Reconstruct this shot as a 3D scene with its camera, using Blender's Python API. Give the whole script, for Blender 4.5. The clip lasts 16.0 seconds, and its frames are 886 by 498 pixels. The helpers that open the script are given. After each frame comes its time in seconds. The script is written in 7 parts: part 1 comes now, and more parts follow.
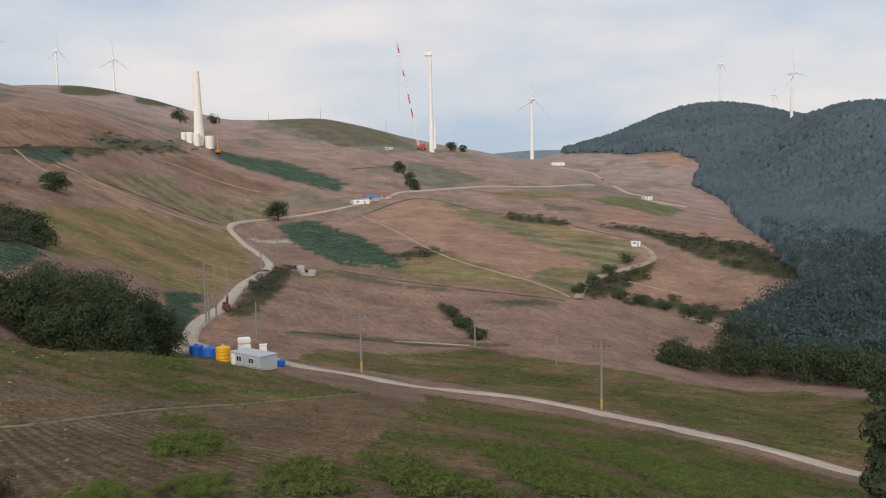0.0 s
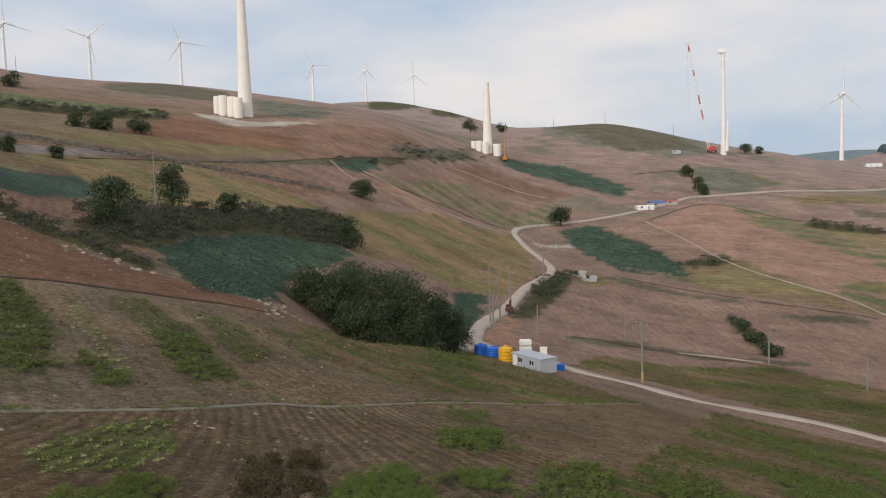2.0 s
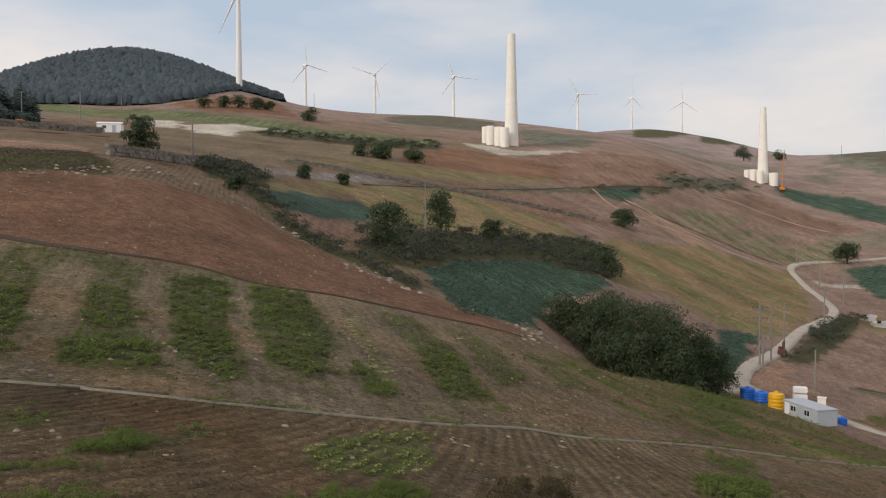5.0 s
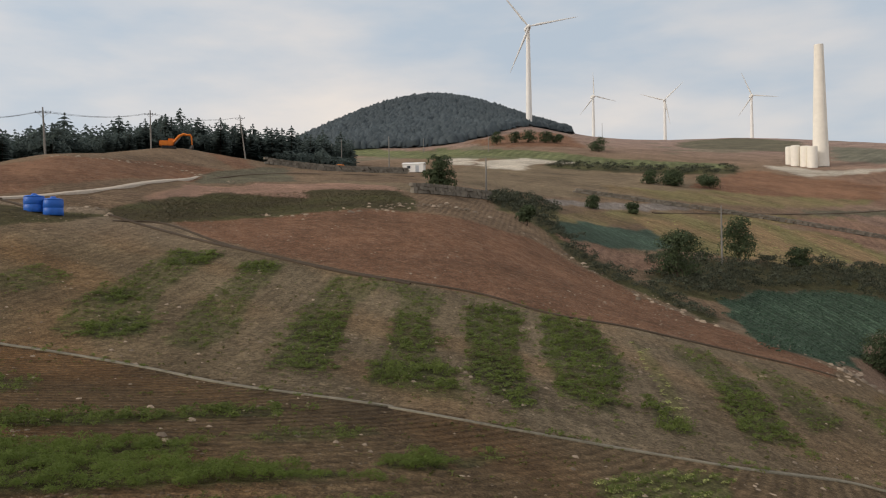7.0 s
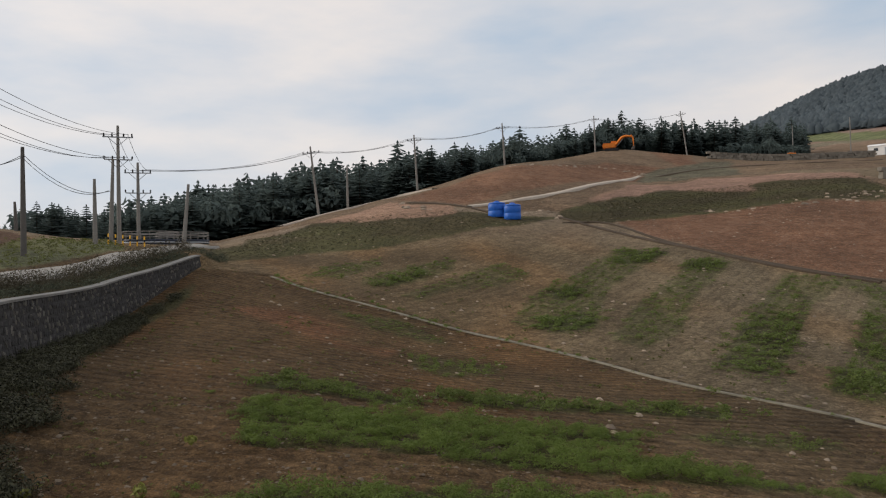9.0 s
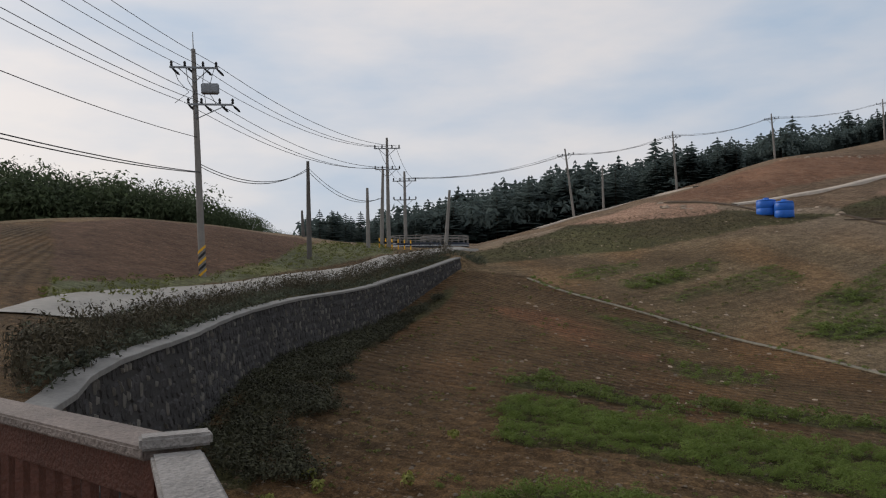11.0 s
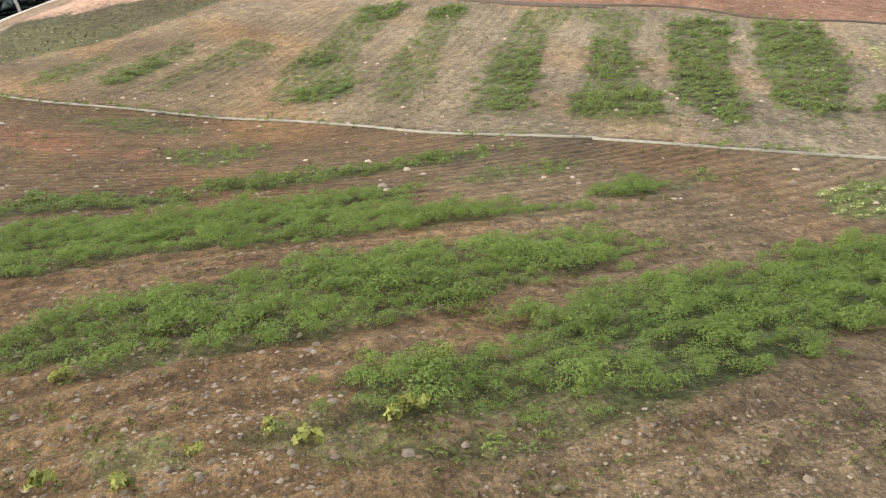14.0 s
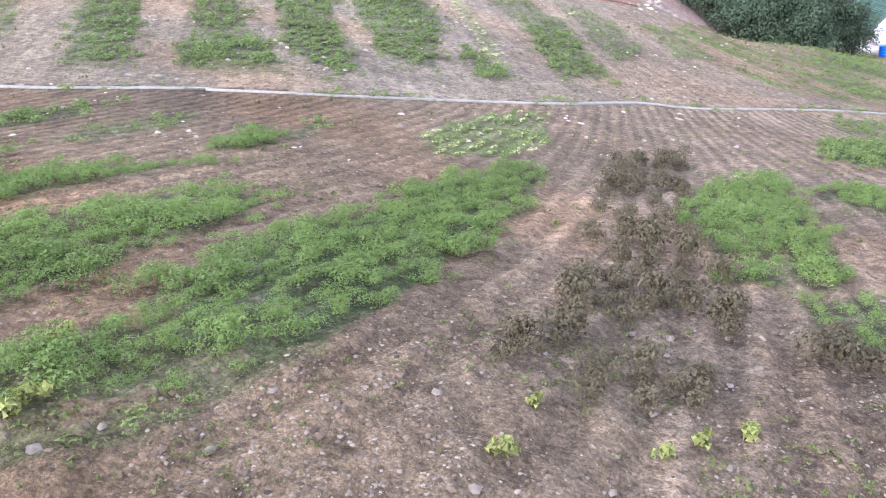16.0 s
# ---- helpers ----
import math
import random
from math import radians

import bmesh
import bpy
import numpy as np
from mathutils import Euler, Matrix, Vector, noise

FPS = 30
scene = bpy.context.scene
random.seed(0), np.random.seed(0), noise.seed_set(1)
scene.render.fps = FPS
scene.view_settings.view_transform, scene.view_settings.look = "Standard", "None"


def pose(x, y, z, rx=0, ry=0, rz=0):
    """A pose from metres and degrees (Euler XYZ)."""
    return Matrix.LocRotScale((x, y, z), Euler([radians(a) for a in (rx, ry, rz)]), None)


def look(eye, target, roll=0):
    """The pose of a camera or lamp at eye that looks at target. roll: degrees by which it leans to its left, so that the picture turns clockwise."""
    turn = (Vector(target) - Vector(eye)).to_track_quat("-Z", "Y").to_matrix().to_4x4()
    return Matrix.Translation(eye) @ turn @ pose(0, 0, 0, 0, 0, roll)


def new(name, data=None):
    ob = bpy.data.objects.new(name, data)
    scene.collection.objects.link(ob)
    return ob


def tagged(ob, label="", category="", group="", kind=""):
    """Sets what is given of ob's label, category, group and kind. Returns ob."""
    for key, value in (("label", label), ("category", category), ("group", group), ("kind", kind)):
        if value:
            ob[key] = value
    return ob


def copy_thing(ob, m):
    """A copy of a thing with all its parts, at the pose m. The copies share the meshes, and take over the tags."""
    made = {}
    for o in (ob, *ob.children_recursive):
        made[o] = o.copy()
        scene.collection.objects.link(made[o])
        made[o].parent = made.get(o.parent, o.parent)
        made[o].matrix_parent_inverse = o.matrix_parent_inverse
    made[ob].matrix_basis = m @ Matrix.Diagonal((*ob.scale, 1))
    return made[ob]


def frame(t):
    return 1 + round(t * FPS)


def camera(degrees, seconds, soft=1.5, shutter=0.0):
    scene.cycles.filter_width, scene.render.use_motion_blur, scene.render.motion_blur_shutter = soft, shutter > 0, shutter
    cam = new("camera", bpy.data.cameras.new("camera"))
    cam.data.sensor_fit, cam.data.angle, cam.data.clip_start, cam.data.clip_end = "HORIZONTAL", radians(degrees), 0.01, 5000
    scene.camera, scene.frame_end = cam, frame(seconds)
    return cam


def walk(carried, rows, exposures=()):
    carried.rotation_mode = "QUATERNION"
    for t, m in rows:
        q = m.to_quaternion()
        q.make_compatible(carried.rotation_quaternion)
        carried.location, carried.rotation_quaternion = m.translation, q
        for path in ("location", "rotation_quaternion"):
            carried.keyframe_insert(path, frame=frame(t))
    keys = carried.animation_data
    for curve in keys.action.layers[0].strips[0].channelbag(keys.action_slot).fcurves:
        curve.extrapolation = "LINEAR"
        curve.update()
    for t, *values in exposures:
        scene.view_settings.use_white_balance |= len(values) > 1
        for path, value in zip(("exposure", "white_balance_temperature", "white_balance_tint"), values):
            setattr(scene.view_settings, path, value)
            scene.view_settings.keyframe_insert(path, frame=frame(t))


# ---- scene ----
cam = camera(58.4, 16.0, soft=1.15)
# seconds, yaw, pitch and roll of a hand-held turn on the spot
ROWS = [
    (0, -0.00, -4.79, 1.24),
    (0.5, 3.60, -4.53, 1.39),
    (1, 10.44, -4.78, 1.92),
    (1.5, 15.62, -4.61, 1.54),
    (2, 20.20, -3.89, 1.58),
    (2.5, 24.86, -3.64, 1.49),
    (3, 27.22, -3.27, 1.21),
    (3.2, 27.80, -3.00, 0.96),
    (5.3, 41.44, -1.17, 0.57),
    (5.5, 43.32, -0.83, 0.87),
    (6, 49.36, 0.05, 0.80),
    (6.5, 55.41, 0.42, 0.90),
    (7, 59.49, 0.78, 0.71),
    (7.5, 64.92, 1.06, 0.87),
    (8, 71.75, 1.31, 0.93),
    (8.5, 81.68, 1.35, 1.03),
    (9, 90.74, 1.20, 1.32),
    (9.5, 98.46, 1.37, 1.05),
    (9.7, 100.86, 1.38, 1.28),
    (10.75, 109.20, 1.75, 1.35),
    (11.8, 106.07, 1.69, 1.51),
    (12, 103.88, 1.22, 2.66),
    (12.5, 95.56, -4.73, 5.42),
    (13, 86.39, -11.29, 9.03),
    (13.5, 79.16, -14.15, 9.38),
    (14, 72.76, -16.95, 9.03),
    (14.5, 67.87, -19.15, 8.49),
    (15, 62.88, -20.26, 8.03),
    (15.5, 54.18, -22.21, 6.59),
    (16, 45.84, -23.87, 5.28),
]
walk(cam, [(t, pose(0, 0, 0, 90 + pitch, roll, yaw)) for t, yaw, pitch, roll in ROWS],
     exposures=[(0.0, 0.12, 6500, 10), (3.2, 0.1, 6500, 10), (6.0, 0.06, 6800, 10), (7.5, 0.04, 7000, 10), (9.0, 0.02, 6700, 10), (9.6, -0.1, 6450, 10), (11.8, -0.15, 6400, 10), (12.5, 0.06, 6500, 10), (13.0, 0.82, 6950, 9), (13.5, 1.34, 7000, 1), (14.0, 1.87, 6500, 7), (14.5, 2.25, 6050, 13), (15.0, 2.40, 5750, 14), (15.5, 2.45, 5350, 17), (16.0, 2.42, 5100, 21)])


# ---- sky and light: a hazy, overcast evening ----
world = bpy.data.worlds.new("sky")
scene.world = world
world.use_nodes = True
wn, wl = world.node_tree.nodes, world.node_tree.links
sky = wn.new("ShaderNodeTexSky")
sky.sky_type, sky.sun_disc = "NISHITA", False
sky.sun_elevation, sky.sun_rotation = radians(24), radians(-165)
sky.air_density, sky.dust_density, sky.ozone_density = 1.0, 3.0, 1.0
wco = wn.new("ShaderNodeTexCoord")
wmap = wn.new("ShaderNodeMapping")
wmap.inputs["Scale"].default_value = (1.6, 1.6, 5.5)
wl.new(wco.outputs["Generated"], wmap.inputs["Vector"])
cloud = wn.new("ShaderNodeTexNoise")
cloud.inputs["Scale"].default_value, cloud.inputs["Detail"].default_value, cloud.inputs["Roughness"].default_value = 1.3, 6.0, 0.52
wl.new(wmap.outputs[0], cloud.inputs["Vector"])
ramp = wn.new("ShaderNodeValToRGB")
ramp.color_ramp.elements[0].position, ramp.color_ramp.elements[1].position = 0.35, 0.635
ramp.color_ramp.elements[0].color, ramp.color_ramp.elements[1].color = (0.485, 0.585, 0.715, 1), (0.85, 0.80, 0.78, 1)
# the haze thickens to one side of the sky
wsplit, wgrade = wn.new("ShaderNodeSeparateXYZ"), wn.new("ShaderNodeMath")
wl.new(wco.outputs["Generated"], wsplit.inputs[0])
wgrade.operation = "MULTIPLY_ADD"
wl.new(wsplit.outputs[0], wgrade.inputs[0])
wgrade.inputs[1].default_value = 0.025
wl.new(cloud.outputs["Fac"], wgrade.inputs[2])
wl.new(wgrade.outputs[0], ramp.inputs["Fac"])
sky_bg, cloud_bg, wmix = wn.new("ShaderNodeBackground"), wn.new("ShaderNodeBackground"), wn.new("ShaderNodeMixShader")
sky_bg.inputs["Strength"].default_value = 0.10
wdim = wn.new("ShaderNodeMath")
wdim.operation = "MULTIPLY_ADD"
wl.new(wsplit.outputs[1], wdim.inputs[0])
wdim.inputs[1].default_value, wdim.inputs[2].default_value = -0.085, 1.02
wl.new(wdim.outputs[0], cloud_bg.inputs["Strength"])
wmix.inputs["Fac"].default_value = 0.9
wl.new(sky.outputs[0], sky_bg.inputs["Color"])
wl.new(ramp.outputs["Color"], cloud_bg.inputs["Color"])
wl.new(sky_bg.outputs[0], wmix.inputs[1])
wl.new(cloud_bg.outputs[0], wmix.inputs[2])
wl.new(wmix.outputs[0], wn["World Output"].inputs["Surface"])
sun = new("sun", bpy.data.lights.new("sun", "SUN"))
sun.data.energy, sun.data.angle, sun.data.color = 1.5, radians(15), (1.0, 0.93, 0.85)
sun.matrix_basis = look((0, 0, 0), (0.26, 0.97, -0.5))



# ---- materials ----
def material(name, color, rough=0.8, metal=0.0, vary=0.25, scale=2.0, fine=14.0, bump=0.2, bump_scale=20.0, island=0.0, spec=0.3, thin=0.0):
    """A weathered surface: base colour broken up by stains and grain, with fine relief."""
    m = bpy.data.materials.new(name)
    m.use_nodes = True
    n, l = m.node_tree.nodes, m.node_tree.links
    b = n["Principled BSDF"]
    b.inputs["Roughness"].default_value, b.inputs["Metallic"].default_value = rough, metal
    b.inputs["Specular IOR Level"].default_value = spec
    co = n.new("ShaderNodeTexCoord")
    big, small = n.new("ShaderNodeTexNoise"), n.new("ShaderNodeTexNoise")
    for tex, s in ((big, scale), (small, fine)):
        tex.inputs["Scale"].default_value, tex.inputs["Detail"].default_value = s, 3.0
        l.new(co.outputs["Object"], tex.inputs["Vector"])
    add = n.new("ShaderNodeMath")
    add.operation = "ADD"
    l.new(big.outputs["Fac"], add.inputs[0])
    l.new(small.outputs["Fac"], add.inputs[1])
    span = n.new("ShaderNodeMapRange")
    span.inputs["From Min"].default_value, span.inputs["From Max"].default_value = 0.6, 1.4
    span.inputs["To Min"].default_value, span.inputs["To Max"].default_value = 1 - vary, 1 + vary
    l.new(add.outputs[0], span.inputs["Value"])
    mul = n.new("ShaderNodeVectorMath")
    mul.operation = "SCALE"
    mul.inputs[0].default_value = color
    out = span.outputs[0]
    if island:
        geo = n.new("ShaderNodeNewGeometry")
        r = n.new("ShaderNodeMapRange")
        r.inputs["To Min"].default_value, r.inputs["To Max"].default_value = 1 - island, 1 + island
        l.new(geo.outputs["Random Per Island"], r.inputs["Value"])
        both = n.new("ShaderNodeMath")
        both.operation = "MULTIPLY"
        l.new(out, both.inputs[0])
        l.new(r.outputs[0], both.inputs[1])
        out = both.outputs[0]
    l.new(out, mul.inputs["Scale"])
    l.new(mul.outputs[0], b.inputs["Base Color"])
    if thin:
        tr, both = n.new("ShaderNodeBsdfTranslucent"), n.new("ShaderNodeMixShader")
        l.new(mul.outputs[0], tr.inputs["Color"])
        both.inputs[0].default_value = thin
        l.new(b.outputs[0], both.inputs[1])
        l.new(tr.outputs[0], both.inputs[2])
        l.new(both.outputs[0], n["Material Output"].inputs["Surface"])
    if bump:
        t = n.new("ShaderNodeTexNoise")
        t.inputs["Scale"].default_value, t.inputs["Detail"].default_value = bump_scale, 3.0
        l.new(co.outputs["Object"], t.inputs["Vector"])
        bp = n.new("ShaderNodeBump")
        bp.inputs["Strength"].default_value, bp.inputs["Distance"].default_value = bump, 0.05
        l.new(t.outputs["Fac"], bp.inputs["Height"])
        l.new(bp.outputs[0], b.inputs["Normal"])
    return m


def land_material():
    """Soil and growth: the fields' colour with distance haze painted in, clods, stains, furrows along the rows and
    loose pale stones.
    """
    m = bpy.data.materials.new("farmland")
    m.use_nodes = True
    n, l = m.node_tree.nodes, m.node_tree.links
    b = n["Principled BSDF"]
    b.inputs["Roughness"].default_value, b.inputs["Specular IOR Level"].default_value = 0.95, 0.1
    co = n.new("ShaderNodeTexCoord")

    def attr(name):
        a = n.new("ShaderNodeAttribute")
        a.attribute_name = name
        return a

    def tex(scale, detail=4.0, rough=0.6):
        t = n.new("ShaderNodeTexNoise")
        t.inputs["Scale"].default_value, t.inputs["Detail"].default_value, t.inputs["Roughness"].default_value = scale, detail, rough
        l.new(co.outputs["Object"], t.inputs["Vector"])
        return t.outputs["Fac"]

    def maths(op, x, y=None):
        k = n.new("ShaderNodeMath")
        k.operation = op
        for i, v in enumerate((x, y)):
            if v is None:
                continue
            if isinstance(v, (int, float)):
                k.inputs[i].default_value = v
            else:
                l.new(v, k.inputs[i])
        return k.outputs[0]

    def span(v, lo, hi, a, c):
        k = n.new("ShaderNodeMapRange")
        for key, val in (("From Min", lo), ("From Max", hi), ("To Min", a), ("To Max", c)):
            k.inputs[key].default_value = val
        l.new(v, k.inputs["Value"])
        return k.outputs[0]
    stains, mid, clods = tex(0.06, 5), tex(0.9, 5, 0.7), tex(5.0, 5, 0.75)
    wave = maths("SINE", maths("MULTIPLY", maths("ADD", attr("row").outputs["Fac"], span(mid, 0.3, 0.7, -0.12, 0.12)), 2 * math.pi / 0.75))
    furrow = maths("MULTIPLY", wave, attr("furrow").outputs["Fac"])
    tone = maths("MULTIPLY", span(stains, 0.3, 0.7, 0.74, 1.26), maths("MULTIPLY", span(mid, 0.3, 0.7, 0.74, 1.26), span(clods, 0.32, 0.68, 0.6, 1.4)))
    tone = maths("MULTIPLY", tone, span(tex(0.25, 5, 0.7), 0.32, 0.68, 0.82, 1.18))
    grit = tex(26.0, 2, 0.6)
    tone = maths("MULTIPLY", tone, span(grit, 0.35, 0.65, 0.72, 1.28))
    for size, lo, hi in ((13.0, 0.74, 1.28), (4.2, 0.80, 1.22)):
        lump = n.new("ShaderNodeTexVoronoi")
        lump.inputs["Scale"].default_value = size
        l.new(co.outputs["Object"], lump.inputs["Vector"])
        tone = maths("MULTIPLY", tone, span(lump.outputs["Color"], 0.1, 0.9, lo, hi))
    tone = maths("MULTIPLY", tone, maths("ADD", 1.0, maths("MULTIPLY", furrow, 0.24)))
    lay = n.new("ShaderNodeCombineXYZ")
    l.new(maths("MULTIPLY", attr("row").outputs["Fac"], 1.1), lay.inputs[0])
    l.new(maths("MULTIPLY", attr("along").outputs["Fac"], 0.10), lay.inputs[1])
    streak = n.new("ShaderNodeTexNoise")
    streak.inputs["Scale"].default_value, streak.inputs["Detail"].default_value = 1.0, 5.0
    l.new(lay.outputs[0], streak.inputs["Vector"])
    ridge = span(streak.outputs["Fac"], 0.32, 0.68, -1.0, 1.0)
    tone = maths("MULTIPLY", tone, maths("ADD", 1.0, maths("MULTIPLY", ridge, maths("MULTIPLY", attr("furrow").outputs["Fac"], 0.26))))
    vm = n.new("ShaderNodeVectorMath")
    vm.operation = "SCALE"
    l.new(attr("growth").outputs["Color"], vm.inputs[0])
    l.new(tone, vm.inputs["Scale"])
    jag, bent = n.new("ShaderNodeTexNoise"), n.new("ShaderNodeVectorMath")
    jag.inputs["Scale"].default_value, jag.inputs["Detail"].default_value = 16.0, 3.0
    l.new(co.outputs["Object"], jag.inputs["Vector"])
    bent.operation = "MULTIPLY_ADD"
    l.new(jag.outputs["Color"], bent.inputs[0])
    bent.inputs[1].default_value = (0.16, 0.16, 0.16)
    l.new(co.outputs["Object"], bent.inputs[2])
    cell = n.new("ShaderNodeTexVoronoi")
    cell.inputs["Scale"].default_value = 5.5
    l.new(bent.outputs[0], cell.inputs["Vector"])
    stone = maths("MULTIPLY", maths("LESS_THAN", cell.outputs["Distance"], maths("MULTIPLY", attr("stony").outputs["Fac"], span(mid, 0.4, 0.65, 0.05, 0.34))), 0.6)
    mix = n.new("ShaderNodeMix")
    mix.data_type = "RGBA"
    l.new(stone, mix.inputs[0])
    l.new(vm.outputs[0], mix.inputs[6])
    mix.inputs[7].default_value = (0.27, 0.222, 0.168, 1)
    chip = n.new("ShaderNodeTexVoronoi")
    chip.inputs["Scale"].default_value = 15.0
    l.new(bent.outputs[0], chip.inputs["Vector"])
    gravel = maths("MULTIPLY", maths("LESS_THAN", chip.outputs["Distance"], maths("MULTIPLY", attr("stony").outputs["Fac"], span(mid, 0.35, 0.65, 0.16, 0.62))), 0.4)
    mix2 = n.new("ShaderNodeMix")
    mix2.data_type = "RGBA"
    l.new(gravel, mix2.inputs[0])
    l.new(mix.outputs[2], mix2.inputs[6])
    mix2.inputs[7].default_value = (0.235, 0.195, 0.15, 1)
    l.new(mix2.outputs[2], b.inputs["Base Color"])
    height = maths("ADD", maths("MULTIPLY", furrow, 0.9), maths("ADD", maths("MULTIPLY", clods, 1.2), maths("MULTIPLY", mid, 1.5)))
    bp = n.new("ShaderNodeBump")
    bp.inputs["Strength"].default_value, bp.inputs["Distance"].default_value = 0.8, 0.16
    l.new(height, bp.inputs["Height"])
    l.new(bp.outputs[0], b.inputs["Normal"])
    return m


LAND = land_material()
CONCRETE = material("concrete", (0.42, 0.385, 0.34), 0.9, vary=0.2, scale=0.4, fine=6)
DIRT_ROAD = material("dirt_road", (0.42, 0.355, 0.29), 0.95, vary=0.22, scale=0.25, fine=3)
EARTH_LANE = material("earth_lane", (0.34, 0.27, 0.205), 0.95, vary=0.3, scale=0.2, fine=2)
OLD_CONCRETE = material("old_concrete", (0.25, 0.235, 0.21), 0.9, vary=0.22, scale=0.5, fine=5)
DITCH = material("ditch_concrete", (0.205, 0.18, 0.132), 0.95, vary=0.35, scale=0.7, fine=5)
BUND = material("dark_earth", (0.07, 0.048, 0.03), 0.95, vary=0.35, scale=0.8, fine=6, bump=0.6)
LEAF = material("crop_leaf", (0.136, 0.184, 0.038), 0.75, vary=0.25, scale=0.5, fine=3, bump=0, island=0.12, thin=0.4)
LEAF_DULL = material("dull_crop_leaf", (0.130, 0.166, 0.040), 0.75, vary=0.3, scale=0.4, fine=3, bump=0, island=0.2, thin=0.4)
LEAF_PALE = material("wilted_leaf", (0.38, 0.40, 0.15), 0.7, vary=0.25, scale=0.5, fine=3, bump=0, island=0.4, thin=0.4)
BOLTED = material("bolted_cabbage_leaf", (0.25, 0.255, 0.065), 0.75, vary=0.35, scale=3, fine=20, bump=0, island=0.4, thin=0.4)
LEAF_BROWN = material("dry_stalk", (0.104, 0.082, 0.040), 0.8, vary=0.25, scale=0.5, fine=3, bump=0, island=0.25, thin=0.4)
TREE_LEAF = material("tree_leaf", (0.074, 0.098, 0.050), 0.7, vary=0.35, scale=0.25, fine=2, bump=0, island=0.28, spec=0.15, thin=0.4)
NEEDLE = material("conifer_needles", (0.098, 0.126, 0.116), 0.8, vary=0.3, scale=0.1, fine=1, bump=0, island=0.2, spec=0.1, thin=0.4)
# distance haze over the far woods is put into this base colour as blue
HAZED_FOREST = material("hazed_far_forest", (0.074, 0.102, 0.117), 0.9, vary=0.3, scale=0.015, fine=0.1, bump=0, island=0.05)
# likewise paler and bluer, for the haze over the dome hill
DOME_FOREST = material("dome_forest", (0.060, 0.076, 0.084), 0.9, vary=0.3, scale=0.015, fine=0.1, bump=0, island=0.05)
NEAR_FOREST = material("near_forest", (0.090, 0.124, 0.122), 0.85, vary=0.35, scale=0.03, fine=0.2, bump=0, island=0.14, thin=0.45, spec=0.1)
BARK = material("bark", (0.08, 0.06, 0.045), 0.9)
STONE = material("pale_stone", (0.160, 0.124, 0.088), 0.95, vary=0.25, scale=2, fine=20, island=0.45, spec=0.1)
LOOSE_STONE = material("loose_stone", (0.150, 0.115, 0.082), 0.95, vary=0.25, scale=3, fine=18, island=0.35)
BOULDER = material("boulder_stone", (0.26, 0.20, 0.145), 0.9, vary=0.25, scale=2, fine=14, island=0.45)
PALE_FLECK = material("pale_wall_stone", (0.27, 0.25, 0.22), 0.9, vary=0.3, scale=2, fine=12)
WALL_STONE = material("wall_stone", (0.060, 0.056, 0.055), 0.9, vary=0.4, scale=1.2, fine=9, bump=0.6, island=0.25)
MORTAR = material("wall_mortar", (0.048, 0.045, 0.043), 0.95, vary=0.3, scale=1.5, fine=12)
COPING = material("coping_concrete", (0.215, 0.205, 0.19), 0.9, vary=0.2, scale=1.5, fine=12)
WHITE = material("white_paint", (0.84, 0.82, 0.78), 0.5, vary=0.06, scale=0.1, fine=1, bump=0)
OFFWHITE = material("tower_concrete", (0.86, 0.81, 0.72), 0.7, vary=0.07, scale=0.1, fine=0.6, bump=0)
POLE = material("pole_concrete", (0.235, 0.22, 0.20), 0.85, vary=0.15)
DARK_POLE = material("dark_pole", (0.12, 0.11, 0.10), 0.85, vary=0.15)
STEEL = material("galvanised_steel", (0.25, 0.26, 0.27), 0.5, 0.7)
BLACK = material("black_rubber", (0.02, 0.02, 0.022), 0.6)
YELLOW = material("yellow_plastic", (0.75, 0.40, 0.02), 0.45, vary=0.1)
FADED_YELLOW = material("faded_yellow", (0.44, 0.32, 0.11), 0.6, vary=0.2)
BLUE = material("blue_plastic", (0.02, 0.13, 0.52), 0.45, vary=0.12)
ORANGE = material("orange_paint", (0.72, 0.20, 0.02), 0.45, vary=0.15)
RUST_ORANGE = material("faded_orange_paint", (0.50, 0.26, 0.10), 0.6, vary=0.2)
RED = material("red_paint", (0.48, 0.06, 0.05), 0.5, vary=0.15)
GREY = material("grey_sheet", (0.42, 0.44, 0.47), 0.5, vary=0.1, bump=0)
WOOD = material("weathered_wood", (0.25, 0.232, 0.215), 0.85, vary=0.5, scale=5, fine=60, bump=0.4, bump_scale=60)
WORN_WOOD = material("worn_red_wood", (0.185, 0.150, 0.130), 0.8, vary=0.5, scale=4, fine=50, bump=0.4, bump_scale=60)
RED_WOOD = material("stained_wood", (0.105, 0.042, 0.028), 0.6, vary=0.35, scale=3, fine=40, bump=0.3, bump_scale=60)
GLASS = material("window_glass", (0.03, 0.035, 0.04), 0.08, vary=0.05, bump=0, spec=0.6)


# ---- building helpers ----
def mesh_from(name, verts, faces, mat, smooth=False):
    me = bpy.data.meshes.new(name)
    me.from_pydata([tuple(v) for v in verts], [], [tuple(f) for f in faces])
    me.materials.append(mat)
    if smooth:
        me.polygons.foreach_set("use_smooth", [True] * len(me.polygons))
    me.update()
    return me


def part(name, bm, mat, parent=None, label=""):
    """Links a bmesh as one mesh object, under a thing or under a part."""
    me = bpy.data.meshes.new(name)
    bmesh.ops.recalc_face_normals(bm, faces=bm.faces)
    bm.to_mesh(me)
    bm.free()
    me.materials.append(mat)
    ob = new(name, me)
    ob.parent = parent
    if label:
        tagged(ob, label)
    return ob


